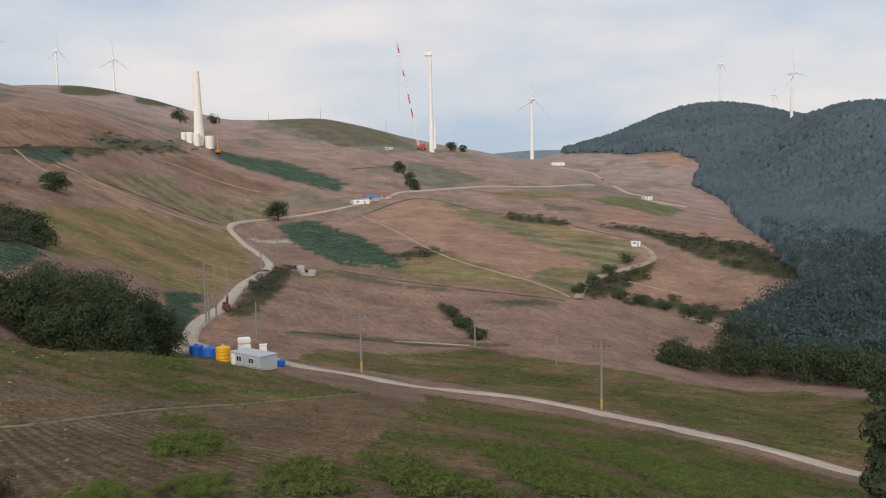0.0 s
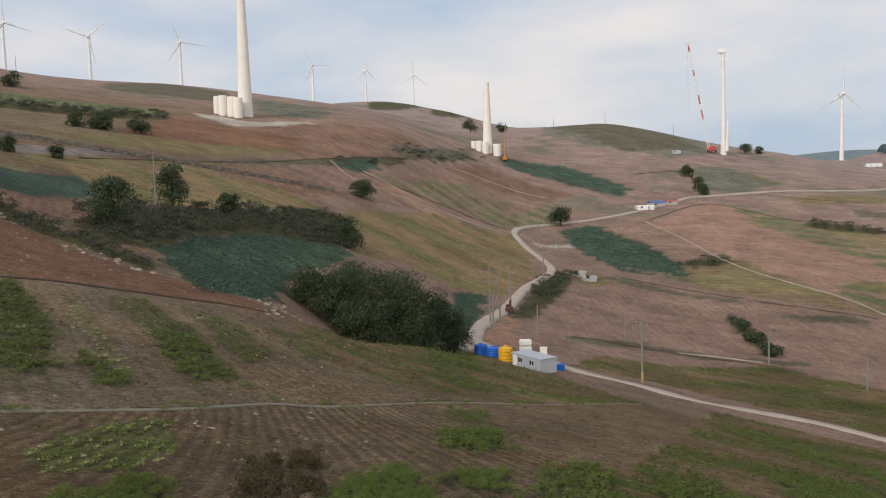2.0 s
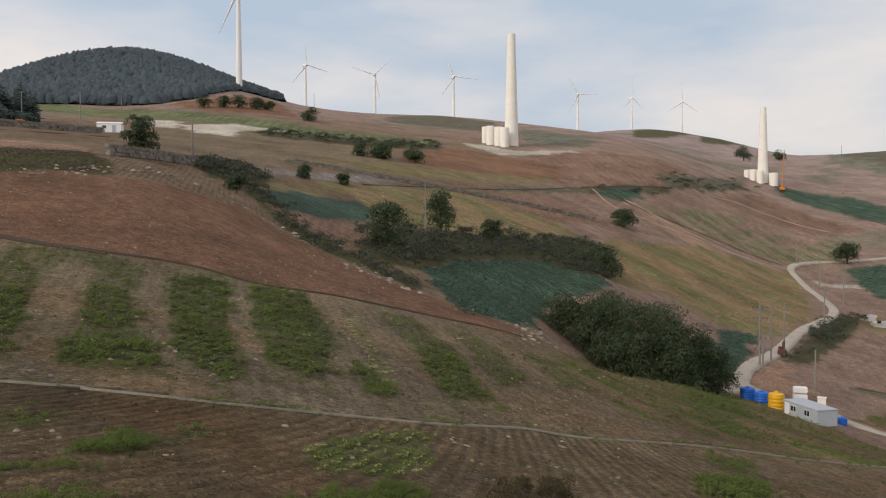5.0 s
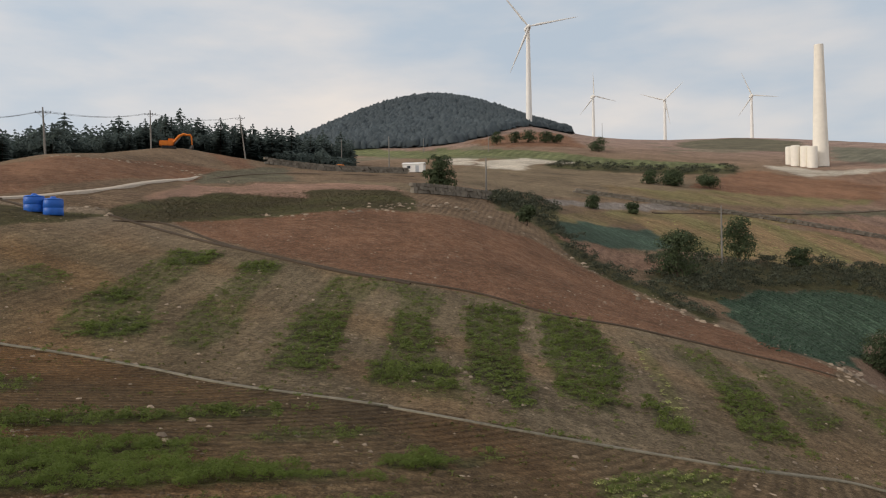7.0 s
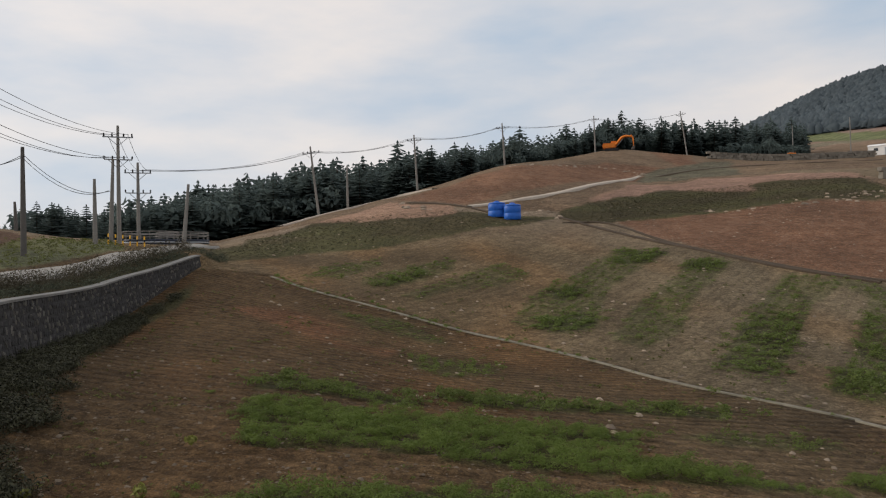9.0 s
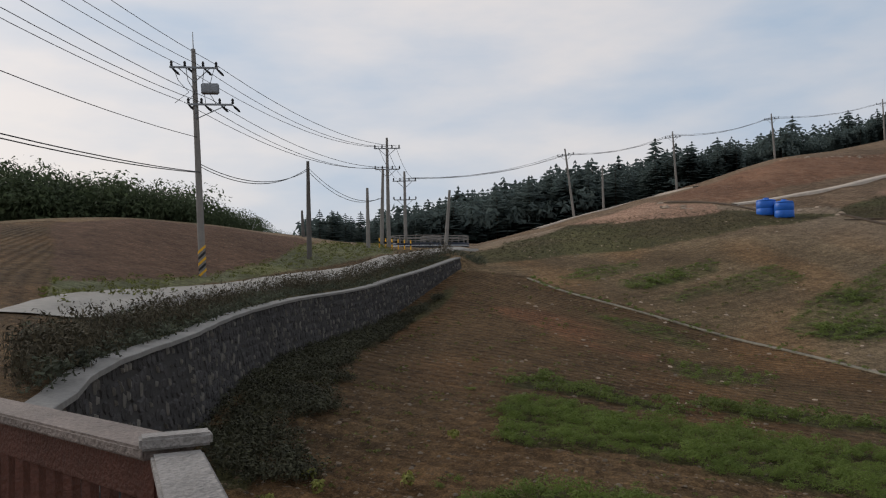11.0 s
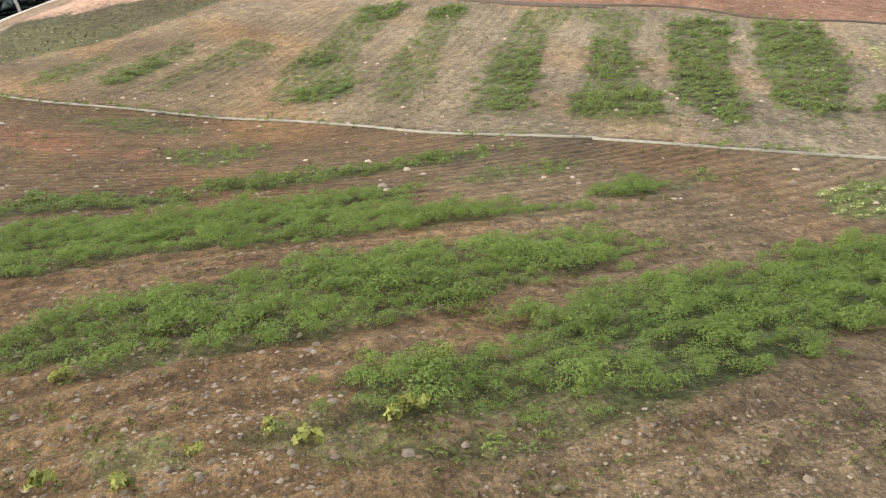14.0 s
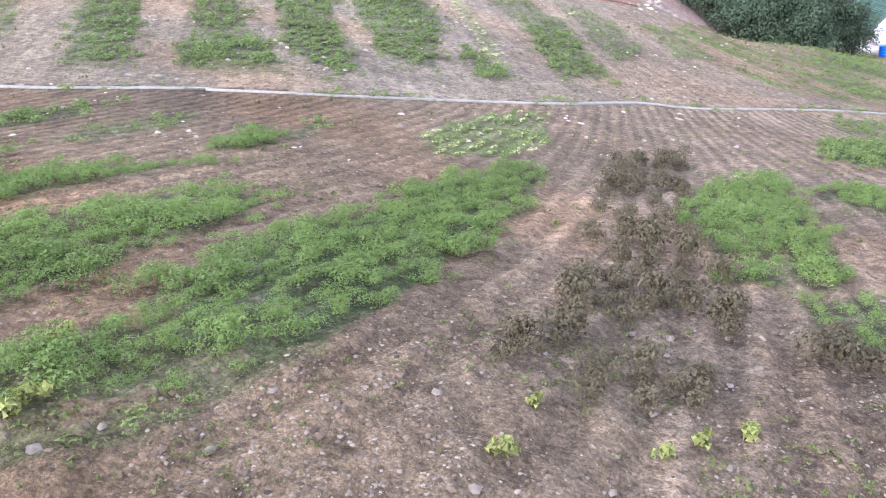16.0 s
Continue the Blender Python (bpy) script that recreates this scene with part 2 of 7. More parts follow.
def thing(name, x, y, z, turn=0.0, label="", category="", group="", kind=""):
    ob = new(name)
    ob.matrix_basis = pose(x, y, z, 0, 0, turn)
    ob.empty_display_size = 0.2
    return tagged(ob, label, category, group, kind)


def box(bm, c, s, rz=0.0, rx=0.0, ry=0.0, bevel=0.0):
    m = pose(*c, rx, ry, rz) @ Matrix.Diagonal((*s, 1))
    made = bmesh.ops.create_cube(bm, size=1, matrix=m)
    if bevel:
        edges = {e for v in made["verts"] for e in v.link_edges}
        bmesh.ops.bevel(bm, geom=list(edges), offset=bevel, segments=2, affect="EDGES")
    return bm


def tube(bm, path, radii, sides=8, cap=True):
    """A round bar through the points of path."""
    rings = []
    pts = [Vector(p) for p in path]
    for i, p in enumerate(pts):
        d = (pts[min(i + 1, len(pts) - 1)] - pts[max(i - 1, 0)]).normalized()
        a = d.orthogonal().normalized() if abs(d.z) > 0.95 else d.cross(Vector((0, 0, 1))).normalized()
        b = d.cross(a)
        r = radii[i] if isinstance(radii, (list, tuple)) else radii
        rings.append([bm.verts.new(p + r * (math.cos(2 * math.pi * k / sides) * a + math.sin(2 * math.pi * k / sides) * b)) for k in range(sides)])
    for u, w in zip(rings, rings[1:]):
        for k in range(sides):
            bm.faces.new((u[k], u[(k + 1) % sides], w[(k + 1) % sides], w[k])).smooth = True
    if cap:
        bm.faces.new([bm.verts.new(v.co) for v in rings[0]][::-1])
        bm.faces.new([bm.verts.new(v.co) for v in rings[-1]])
    return bm


def lathe(bm, profile, sides=20, c=(0, 0, 0)):
    """A turned body from (radius, height) pairs."""
    return tube(bm, [(c[0], c[1], c[2] + h) for r, h in profile], [max(r, 0.001) for r, h in profile], sides)


def spread(name, shapes, places, turns, sizes, mat, heights=None, label="", category="", kind="stuff", smooth=False):
    """Many small pieces of a few shapes, joined into one mesh of uncountable stuff."""
    rng = np.random.RandomState(len(places))
    pick = rng.randint(0, len(shapes), len(places))
    V, T, base = [], [], 0
    for s, (sv, sf) in enumerate(shapes):
        idx = np.where(pick == s)[0]
        if not len(idx):
            continue
        sv, sf = np.asarray(sv, float), np.asarray(sf, int)
        c, sn = np.cos(turns[idx])[:, None], np.sin(turns[idx])[:, None]
        k = sizes[idx][:, None]
        kz = k if heights is None else heights[idx][:, None]
        x = (sv[None, :, 0] * c - sv[None, :, 1] * sn) * k
        y = (sv[None, :, 0] * sn + sv[None, :, 1] * c) * k
        z = sv[None, :, 2] * kz
        v = np.stack([x, y, z], -1) + places[idx][:, None, :]
        V.append(v.reshape(-1, 3))
        f = sf[None] + (np.arange(len(idx)) * len(sv))[:, None, None] + base
        T.append(f.reshape(-1, sf.shape[1]))
        base += len(idx) * len(sv)
    V, T = np.concatenate(V), np.concatenate(T)
    me = raw_mesh(name, V, T, mat)
    if smooth:
        me.polygons.foreach_set("use_smooth", [True] * len(me.polygons))
    return tagged(new(name, me), label, category, kind=kind)


def raw_mesh(name, V, T, mat):
    me = bpy.data.meshes.new(name)
    k = T.shape[1]
    me.vertices.add(len(V))
    me.vertices.foreach_set("co", V.astype(np.float32).ravel())
    me.loops.add(T.size)
    me.loops.foreach_set("vertex_index", T.astype(np.int32).ravel())
    me.polygons.add(len(T))
    me.polygons.foreach_set("loop_start", np.arange(0, T.size, k, dtype=np.int32))
    me.polygons.foreach_set("loop_total", np.full(len(T), k, dtype=np.int32))
    me.materials.append(mat)
    me.update(calc_edges=True)
    return me


def inside(px, py, poly):
    """Which of the points lie in the polygon."""
    hit = np.zeros(len(px), bool)
    n = len(poly)
    for i in range(n):
        x0, y0 = poly[i]
        x1, y1 = poly[(i + 1) % n]
        if y0 == y1:
            continue
        c = ((y0 > py) != (y1 > py)) & (px < (x1 - x0) * (py - y0) / (y1 - y0) + x0)
        hit ^= c
    return hit


def smooth_line(pts, step):
    """Points every step metres along a smooth line through pts."""
    p = [np.array(q, float) for q in pts]
    p = [2 * p[0] - p[1]] + p + [2 * p[-1] - p[-2]]
    out = []
    for a, b, c, d in zip(p, p[1:], p[2:], p[3:]):
        n = max(2, int(np.linalg.norm(c - b) / step))
        for i in range(n):
            u = i / n
            out.append(0.5 * (2 * b + (c - a) * u + (2 * a - 5 * b + 4 * c - d) * u * u + (3 * b - a - 3 * c + d) * u ** 3))
    out.append(p[-2])
    return np.array(out)


# The landform: bearing (degrees, turning left from the first view), distance and height from the lookout, landmark by landmark.
NEAR_SLOPE = [
    (130, 4, -4.20), (100, 9, -4.20), (80, 8, -4.60), (60, 8, -5.20), (47, 6.5, -5.60), (14, 8, -6.60),
    (-20, 9, -7.30), (-35, 10, -8.00), (60, 3, -4.90), (0, 3, -6.00), (115, 14, -4.00), (63.4, 32, -5.92),
    (47, 32, -7.49), (30.8, 38, -10.06), (14.5, 55, -14.68), (6.3, 75, -19.98), (76.7, 36, -5.05), (88.7, 45, -3.84),
    (103, 58, -0.51), (-20.3, 40, -15.58), (-29.3, 60, -21.95), (113.6, 45, -2.62), (120.7, 29, -2.94), (124.1, 20.5, -3.39),
]
WEST_FIELDS = [
    (72.5, 70, 0.55), (60.5, 62, -2.01), (46.8, 62, -5.21), (32.7, 75, -9.91), (87.2, 82, 4.28), (98.2, 74, 2.07),
    (107.9, 61, 0.59), (86.3, 90, 5.37), (64.8, 100, 6.89), (57.8, 105, 5.52), (52.4, 105, 1.04), (46.8, 98, -4.04),
    (40.7, 90, -7.07), (56.3, 150, 11.65), (61.4, 240, 26.64), (68.5, 220, 25.24), (77, 150, 15.36), (78.1, 185, 25.52),
    (85.8, 140, 17.49), (94.1, 120, 10.45), (99.7, 105, 6.69), (44.8, 260, 22.51), (50.6, 330, 38.94), (92, 180, 14.48),
    (102, 150, 6.81), (84, 230, 24.17), (76, 280, 33.39), (70, 330, 38.18), (92, 400, 13.97), (110, 400, 6.98),
]
VALLEY = [
    (13.9, 105, -23.48), (6.3, 120, -28.71), (-11.2, 112, -32.62), (-28.6, 92, -31.72), (-28.5, 130, -33.50), (-18.4, 140, -35.70),
    (-12.6, 150, -35.75), (-2.5, 165, -35.01), (3.7, 165, -33.13), (-20.8, 205, -43.93), (-16.9, 260, -43.88), (11.7, 190, -26.69),
    (12.1, 255, -24.19), (15.2, 330, -15.44), (10.7, 370, -14.38), (3, 470, -4.94), (-3.1, 520, -2.98), (-10.7, 620, -5.29),
    (-14.5, 330, -31.76), (-9.4, 240, -35.89), (-25.1, 290, -38.68), (-21.9, 400, -31.39), (-17.6, 600, -22.80), (0.3, 290, -26.13),
    (-3, 370, -20.52), (23.1, 92, -17.41), (29.7, 92, -15.32), (27.2, 150, -9.89), (27.4, 170, -10.82), (26.1, 260, 0.59),
    (25, 115, -22.77), (-20, 180, -44.88), (-28, 180, -43.21),
]
FAR_HILLS = [
    (-18.1, 900, 14.19), (-8.7, 850, 11.18), (24.3, 420, 35.65), (17.2, 520, 27.35), (34.5, 400, 40.92), (18.7, 1200, 118.92),
    (18.8, 800, 63.42), (8.5, 800, 65.74), (4.1, 780, 49.73), (0.7, 700, 26.63), (-3.5, 820, 28.67), (-7.1, 1000, 24.31),
    (24.6, 1300, 153.87), (45.8, 900, 125.75), (38.5, 1000, 135.31), (31.3, 1050, 121.45), (-19.7, 1500, 124.39), (-12.7, 1400, 75.63),
    (-26.2, 900, 59.20), (-23.6, 750, -9.68), (-27, 480, -34.11), (60.5, 800, 163.66), (68.5, 700, 109.99), (60.6, 520, 78.09),
    (53.3, 560, 93.89), (50.6, 640, 99.94), (56.7, 800, 155.95), (64.4, 790, 149.30), (53.2, 740, 127.73), (-23.6, 1250, 71.00),
]
HORIZON = [
    (-16.4, 1450, 114.73), (-28.8, 880, 54.00), (-21.5, 1480, 113.54), (-8.7, 1300, 44.25), (-5.9, 3200, 117.52), (-4.7, 3300, 113.70),
    (60, 1600, 111.88), (35, 1700, 133.79), (10, 1300, 54.49), (-8, 1500, 7.85), (-20, 2600, 68.08), (-30, 1500, 78.61),
    (20, 2500, 109.15), (80, 900, 47.17), (115, 900, 31.43), (60, 4000, 104.74), (10, 4200, 73.31), (-30, 4200, 43.98),
    (110, 4000, 34.91), (-35, 300, -36.84), (-36, 110, -31.54), (130, 900, 23.57), (136, 4000, 27.93), (136, 300, 10.48),
]
TERRACE = [
    (130.3, 65, 4.70), (135.2, 60, 4.23), (125, 75, 4.82), (119, 95, 4.69), (125.8, 42, 0.02), (135.3, 24, -0.62),
    (128.7, 30, -0.83), (121.4, 28.5, -1.02), (127, 19.4, -1.40), (132.1, 14.9, -1.56), (135.3, 12.3, -1.61), (109.5, 67, 1.89),
    (113.1, 86, 3.05), (122, 140, 3.50), (134, 110, 4.00),
]
WALL_LINE = [(101.5, 61.5), (107.8, 60), (113.5, 45), (121.4, 28), (127, 19), (132.1, 14.5), (135.3, 12), (150, 8), (185, 6)]


def wall_range(bearing):
    return np.interp(bearing, [p[0] for p in WALL_LINE], [p[1] for p in WALL_LINE])


def wall_step(bearing):
    """The height of the retaining wall at a bearing."""
    return np.interp(bearing, [106.6, 107.8, 113.5, 121.4, 127, 135, 185], [0, 0.65, 2.05, 1.95, 2.05, 2.1, 2.1])


def spline_terms(b, v):
    d2 = ((b[:, None] - KNOT_B[None]) ** 2 + (v[:, None] - KNOT_V[None]) ** 2)
    return d2 * np.log(d2 + 1e-9) * 0.5


def fit_landform():
    pts = [(b, r, z) for g in (NEAR_SLOPE, WEST_FIELDS, VALLEY, FAR_HILLS, HORIZON) for b, r, z in g]
    pts += [(b, r, z - float(wall_step(b))) for b, r, z in TERRACE]
    p = np.array(pts)
    return p[:, 0] / 9.0, np.log(p[:, 1]) * 2.2, p[:, 2] / p[:, 1]


KNOT_B, KNOT_V, KNOT_S = fit_landform()
count = len(KNOT_B)
side = np.stack([np.ones(count), KNOT_B, KNOT_V], 1)
system = np.block([[spline_terms(KNOT_B, KNOT_V) + 0.02 * np.eye(count), side], [side.T, np.zeros((3, 3))]])
WEIGHTS = np.linalg.solve(system, np.concatenate([KNOT_S, np.zeros(3)]))
LAT_B = np.linspace(-40, 140, 361)
LAT_V = np.linspace(math.log(2.5), math.log(4600), 300)
lat_b, lat_v = [g.ravel() for g in np.meshgrid(LAT_B / 9.0, LAT_V * 2.2, indexing="ij")]
LATTICE = (spline_terms(lat_b, lat_v) @ WEIGHTS[:count] + WEIGHTS[count] + WEIGHTS[count + 1] * lat_b + WEIGHTS[count + 2] * lat_v).reshape(361, 300)


def ground_polar(bearing, r):
    """Height of the ground at bearings (degrees) and distances (metres)."""
    b = (np.asarray(bearing, float) + 130.0) % 360.0 - 130.0
    r = np.maximum(np.asarray(r, float), 2.6)
    back = np.where(b > 140, (b - 140) / 180.0, np.where(b < -40, (-40 - b) / 180.0, 0.0))

    def at(bb):
        i = np.clip((bb + 40) * 2, 0, 359.999)
        j = np.clip((np.log(r) - LAT_V[0]) / (LAT_V[1] - LAT_V[0]), 0, 298.999)
        i0, j0 = i.astype(int), j.astype(int)
        u, w = i - i0, j - j0
        return (LATTICE[i0, j0] * (1 - u) * (1 - w) + LATTICE[i0 + 1, j0] * u * (1 - w)
                + LATTICE[i0, j0 + 1] * (1 - u) * w + LATTICE[i0 + 1, j0 + 1] * u * w)
    s = at(np.clip(b, -40, 140))
    other = at(np.where(b > 140, -40.0, 140.0))
    s = s * (1 - back) + other * back
    z = s * r
    up = (b > 103) & (r > wall_range(b)) & (b < 250)
    return z + np.where(up, wall_step(b), 0.0)


def ground(x, y):
    return ground_polar(np.degrees(np.arctan2(-np.asarray(x, float), np.asarray(y, float))), np.hypot(x, y))


def gz(x, y):
    return float(ground(np.array([x]), np.array([y]))[0])


def spot(bearing, r):
    """Plan place at a bearing and distance."""
    return -r * math.sin(radians(bearing)), r * math.cos(radians(bearing))

FIELDS, CROPS, PATHS = [], [], []
FIELDS.append(("olive_soil", [(-251, 154), (-258, 191), (-207, 207), (-187, 243), (-159, 207), (-162, 162), (-148, 107), (-145, 90)]))
FIELDS.append(("olive_crop", [(-185, 167), (-175, 184), (-184, 240), (-172, 270), (-155, 262), (-154, 202), (-160, 168), (-171, 155)]))
FIELDS.append(("deep_rust", [(-205, 310), (-174, 378), (-142, 307), (-150, 257), (-175, 276)]))
FIELDS.append(("hill_green", [(-191, 832), (-124, 803), (-89, 800), (-30, 853), (-19, 683), (-42, 614), (-106, 610), (-160, 695)]))
FIELDS.append(("yellow_crop", [(-136, 138), (-137, 176), (-112, 192), (-104, 190), (-101, 123), (-123, 139)]))
FIELDS.append(("rust_soil", [(-187, 340), (-174, 378), (-144, 343), (-145, 262)]))
FIELDS.append(("pale_soil", [(-142, 263), (-134, 280), (-89, 275), (-81, 310), (-101, 260), (-128, 253)]))
FIELDS.append(("soil", [(-130, 264), (-137, 368), (-93, 408), (-78, 350), (-88, 322), (-97, 292)]))
FIELDS.append(("strip_green", [(-128, 277), (-128, 297), (-125, 294), (-123, 272)]))
FIELDS.append(("strip_green", [(-122, 270), (-123, 309), (-120, 307), (-119, 268)]))
FIELDS.append(("strip_green", [(-117, 274), (-121, 326), (-118, 322), (-114, 282)]))
FIELDS.append(("strip_green", [(-113, 279), (-118, 340), (-113, 331), (-109, 286)]))
FIELDS.append(("strip_green", [(-108, 286), (-112, 353), (-108, 349), (-104, 296)]))
FIELDS.append(("strip_green", [(-103, 292), (-105, 370), (-100, 364), (-99, 300)]))
FIELDS.append(("strip_green", [(-98, 304), (-90, 395), (-83, 372), (-86, 340), (-91, 311)]))
FIELDS.append(("yellow_crop", [(-95, 169), (-104, 205), (-101, 260), (-81, 310), (-54, 224), (-51, 175), (-59, 167), (-73, 169), (-72.8, 129.5)]))
FIELDS.append(("cabbage", [(-57, 161), (-53, 172), (-43.3, 130.6), (-44.6, 116.4)]))
FIELDS.append(("soil", [(-38, 161), (-45, 233), (-34, 253), (-15, 243), (12, 235), (37, 232), (57, 246), (73, 240), (73, 193), (40, 150), (23, 154), (7, 166), (-11, 168), (-33, 149)]))
FIELDS.append(("cabbage", [(-72, 340), (-58, 363), (-34, 326), (-13, 268), (-16, 260), (-35, 262), (-58, 304)]))
FIELDS.append(("soil", [(-57, 356), (-37, 379), (-1, 303), (-13, 273), (-34, 326)]))
FIELDS.append(("rust_soil", [(-37, 379), (-14, 454), (22, 415), (61, 383), (84, 354), (81, 315), (54, 279), (30, 255), (-1, 297)]))
FIELDS.append(("olive_crop", [(-13, 268), (1, 297), (30, 247), (38, 240), (12, 239), (-9, 259)]))
FIELDS.append(("olive_crop", [(28, 272), (58, 297), (50, 275), (37, 243)]))
FIELDS.append(("rust_soil", [(88, 338), (123, 263), (96, 247), (75, 266), (53, 270), (64, 285)]))
FIELDS.append(("scrub", [(-43, 153), (-52, 228), (-48, 251), (-42, 203), (-39, 160)]))
FIELDS.append(("cabbage", [(-146, 500), (-103, 515), (-55, 475), (-58, 445), (-99, 461), (-129, 463)]))
FIELDS.append(("scrub_low", [(-183, 834), (-120, 804), (-56, 781), (-21, 708), (-77, 599), (-153, 717)]))
FIELDS.append(("grass", [(-26, 586), (7, 595), (30, 551), (-1, 503), (-23, 513)]))
FIELDS.append(("scrub", [(-153, 337), (-151, 387), (-154, 472), (-143, 447), (-140, 334)]))
FIELDS.append(("scrub", [(-147, 265), (-143, 334), (-137, 326), (-139, 257)]))
FIELDS.append(("scrub", [(49, 253), (61, 283), (82, 308), (76, 291), (50, 248)]))
FIELDS.append(("weedy", [(-23.8, 117.4), (-23.1, 138.5), (7, 165), (33, 147), (44.8, 134.7), (68, 153), (62.8, 115.5), (45.9, 81.5), (33.3, 90), (22, 110.6), (0.7, 120.2), (-13.5, 123.5)]))
FIELDS.append(("weedy", [(-2.3, 97.4), (15.2, 101), (29.9, 81), (41.5, 74.1), (29.6, 52.7), (-4.9, 21), (-3.5, 31.4)]))
FIELDS.append(("cabbage", [(-73, 85.7), (-82.5, 107), (-83, 134), (-71, 138), (-66.5, 133.8), (-66.6, 110.3), (-54.6, 86.1), (-42.7, 57.2), (-59.6, 74.1)]))
FIELDS.append(("scrub", [(-99.8, 100.6), (-99, 120), (-104, 190), (-90, 181), (-70, 136), (-82, 131), (-83.4, 108.2), (-73, 85.7), (-74.7, 80), (-74.9, 75.1)]))
FIELDS.append(("red_soil", [(-86.7, 17.1), (-92.2, 28.5), (-87.5, 40.2), (-86.3, 47.4), (-88.9, 66.7), (-75.6, 69), (-57.9, 66.2), (-40, 61.8), (-37.1, 55.9), (-43.3, 49.4), (-47, 38.3), (-57.9, 26.6), (-70.5, 20.7)]))
FIELDS.append(("grey_soil", [(-71.1, 1.6), (-85.8, 11.9), (-86.1, 16.9), (-70.5, 20.7), (-57.9, 26.6), (-47, 38.3), (-43.3, 49.4), (-37.6, 58.8), (-51.1, 86.1), (-21, 35.3), (-23.6, 22), (-29, 14.5), (-35.5, 8.4), (-45.5, 1)]))
FIELDS.append(("bank", [(-86.1, 13.1), (-99.7, 18.3), (-112.2, 32.2), (-100.7, 54.3), (-87.3, 47.9), (-92.2, 28.5), (-86.7, 17.1)]))
FIELDS.append(("bank", [(-89.2, 14.7), (-96.6, 17.1), (-117.2, 31.9), (-115.5, 41.8), (-115.3, 59.1), (-100.7, 54.3), (-104.1, 29.8)]))
FIELDS.append(("pale_soil", [(-104.8, 17.9), (-130.2, 29.1), (-133.9, 46.4), (-125.4, 64.3), (-115.5, 41.8), (-117.2, 31.9)]))
FIELDS.append(("grass", [(-647, 210), (-467, 184), (-388, 221), (-276, 236), (-248, 215), (-320, 188), (-590, 196)]))
FIELDS.append(("olive_crop", [(-114.7, 78.7), (-141, 131), (-144, 176), (-142, 240), (-134, 228), (-135, 145), (-108.7, 76.9)]))
FIELDS.append(("red_soil", [(-396, 248), (-405, 305), (-415, 341), (-324, 281), (-339, 241)]))
FIELDS.append(("green_field", [(-107.1, 81.6), (-120, 101), (-121, 130), (-107, 115), (-101.7, 96.8), (-101.2, 78.2)]))
FIELDS.append(("yellow_crop", [(-134, 129), (-134, 164), (-128, 187), (-125, 214), (-105, 179), (-99, 137), (-107, 115)]))
FIELDS.append(("red_soil", [(-185, 202), (-226, 288), (-206, 286), (-173, 296), (-157, 269), (-172, 222)]))
FIELDS.append(("bank", [(-71.1, -22), (-93.4, -16), (-90.1, 4.5), (-89.8, 12.8), (-80.7, 4), (-73.3, -10.5), (-59.5, -17.9)]))
FIELDS.append(("pale_soil", [(-93.4, -16), (-106.5, -9.1), (-95.5, 0.7), (-90.1, -3.9), (-90.1, -11.6)]))
FIELDS.append(("red_soil", [(-109.2, -8.5), (-137.2, 10), (-159, 32), (-157, 49), (-135.5, 28.1), (-97.4, 1.4)]))
FIELDS.append(("red_tint", [(-43.9, -12.7), (-46.3, -10), (-43.9, -7.6), (-39.1, -2.4), (-33.5, -3), (-37.2, -6.5)]))
FIELDS.append(("mound_soil", [(-40.3, -40.6), (-48.7, -41.3), (-58.8, -41.2), (-69.8, -38.7), (-58, -31.2), (-42.9, -26.9), (-35.3, -24.8), (-22.3, -22.5)]))
FIELDS.append(("grass", [(-22.3, -22.5), (-34.5, -24.9), (-42.9, -26.9), (-65.8, -34.8), (-71.7, -31.2), (-57.2, -23.9), (-48.3, -25.1), (-32.1, -23.1), (-16.9, -17.1)]))
FIELDS.append(("bank", [(-13.3, -13.4), (-26.1, -18.3), (-45, -21.1), (-57.2, -20.2), (-56.5, -18.4), (-43, -18.8), (-25, -15.2), (-15.9, -12), (-11.2, -10.1), (-8.8, -8.9)]))
FIELDS.append(("bank", [(-14.8, -10.5), (-17, -11.4), (-24.5, -14.3), (-40.1, -17.5), (-50.7, -16.4), (-49, -16), (-34.9, -15.3), (-22.9, -12.6), (-16.4, -10.1), (-12.4, -8.1), (-12.1, -8.7)]))
FIELDS.append(("scrub", [(-435, 1132), (-379, 1120), (-355, 1098), (-335, 989), (-344, 903)]))
FIELDS.append(("scrub", [(-463, 976), (-504, 1138), (-438, 1131), (-431, 1133), (-378, 865), (-370, 785)]))
FIELDS.append(("scrub", [(-390, 1118), (-356, 1098), (-356, 1098), (-377, 1078)]))
FIELDS.append(("grass", [(92, 508), (137, 573), (168, 550), (135, 469), (105, 468)]))
FIELDS.append(("rust_soil", [(79, 446), (110, 489), (130, 464), (102, 404), (78, 397)]))
FIELDS.append(("rust_soil", [(104, 402), (162, 452), (150, 370), (136, 355), (114, 385)]))
FIELDS.append(("olive_crop", [(27, 493), (65, 525), (97, 534), (76, 493), (32, 467)]))
FIELDS.append(("scrub_low", [(57, 456), (81, 457), (76, 435), (55, 433)]))
FIELDS.append(("pale_soil", [(226, 977), (275, 953), (280, 864), (239, 851)]))
FIELDS.append(("olive_crop", [(-1, 408), (22, 406), (60, 374), (81, 349), (72, 332), (44, 353), (15, 377)]))
FIELDS.append(("scrub_low", [(-43, 242), (-36, 251), (-12, 236), (9, 234), (-11, 231)]))
FIELDS.append(("scrub_low", [(11, 220), (25, 229), (33, 227), (17, 215)]))
FIELDS.append(("olive_crop", [(-51, 247), (-40, 248), (-33, 242), (-37, 224), (-46, 231)]))
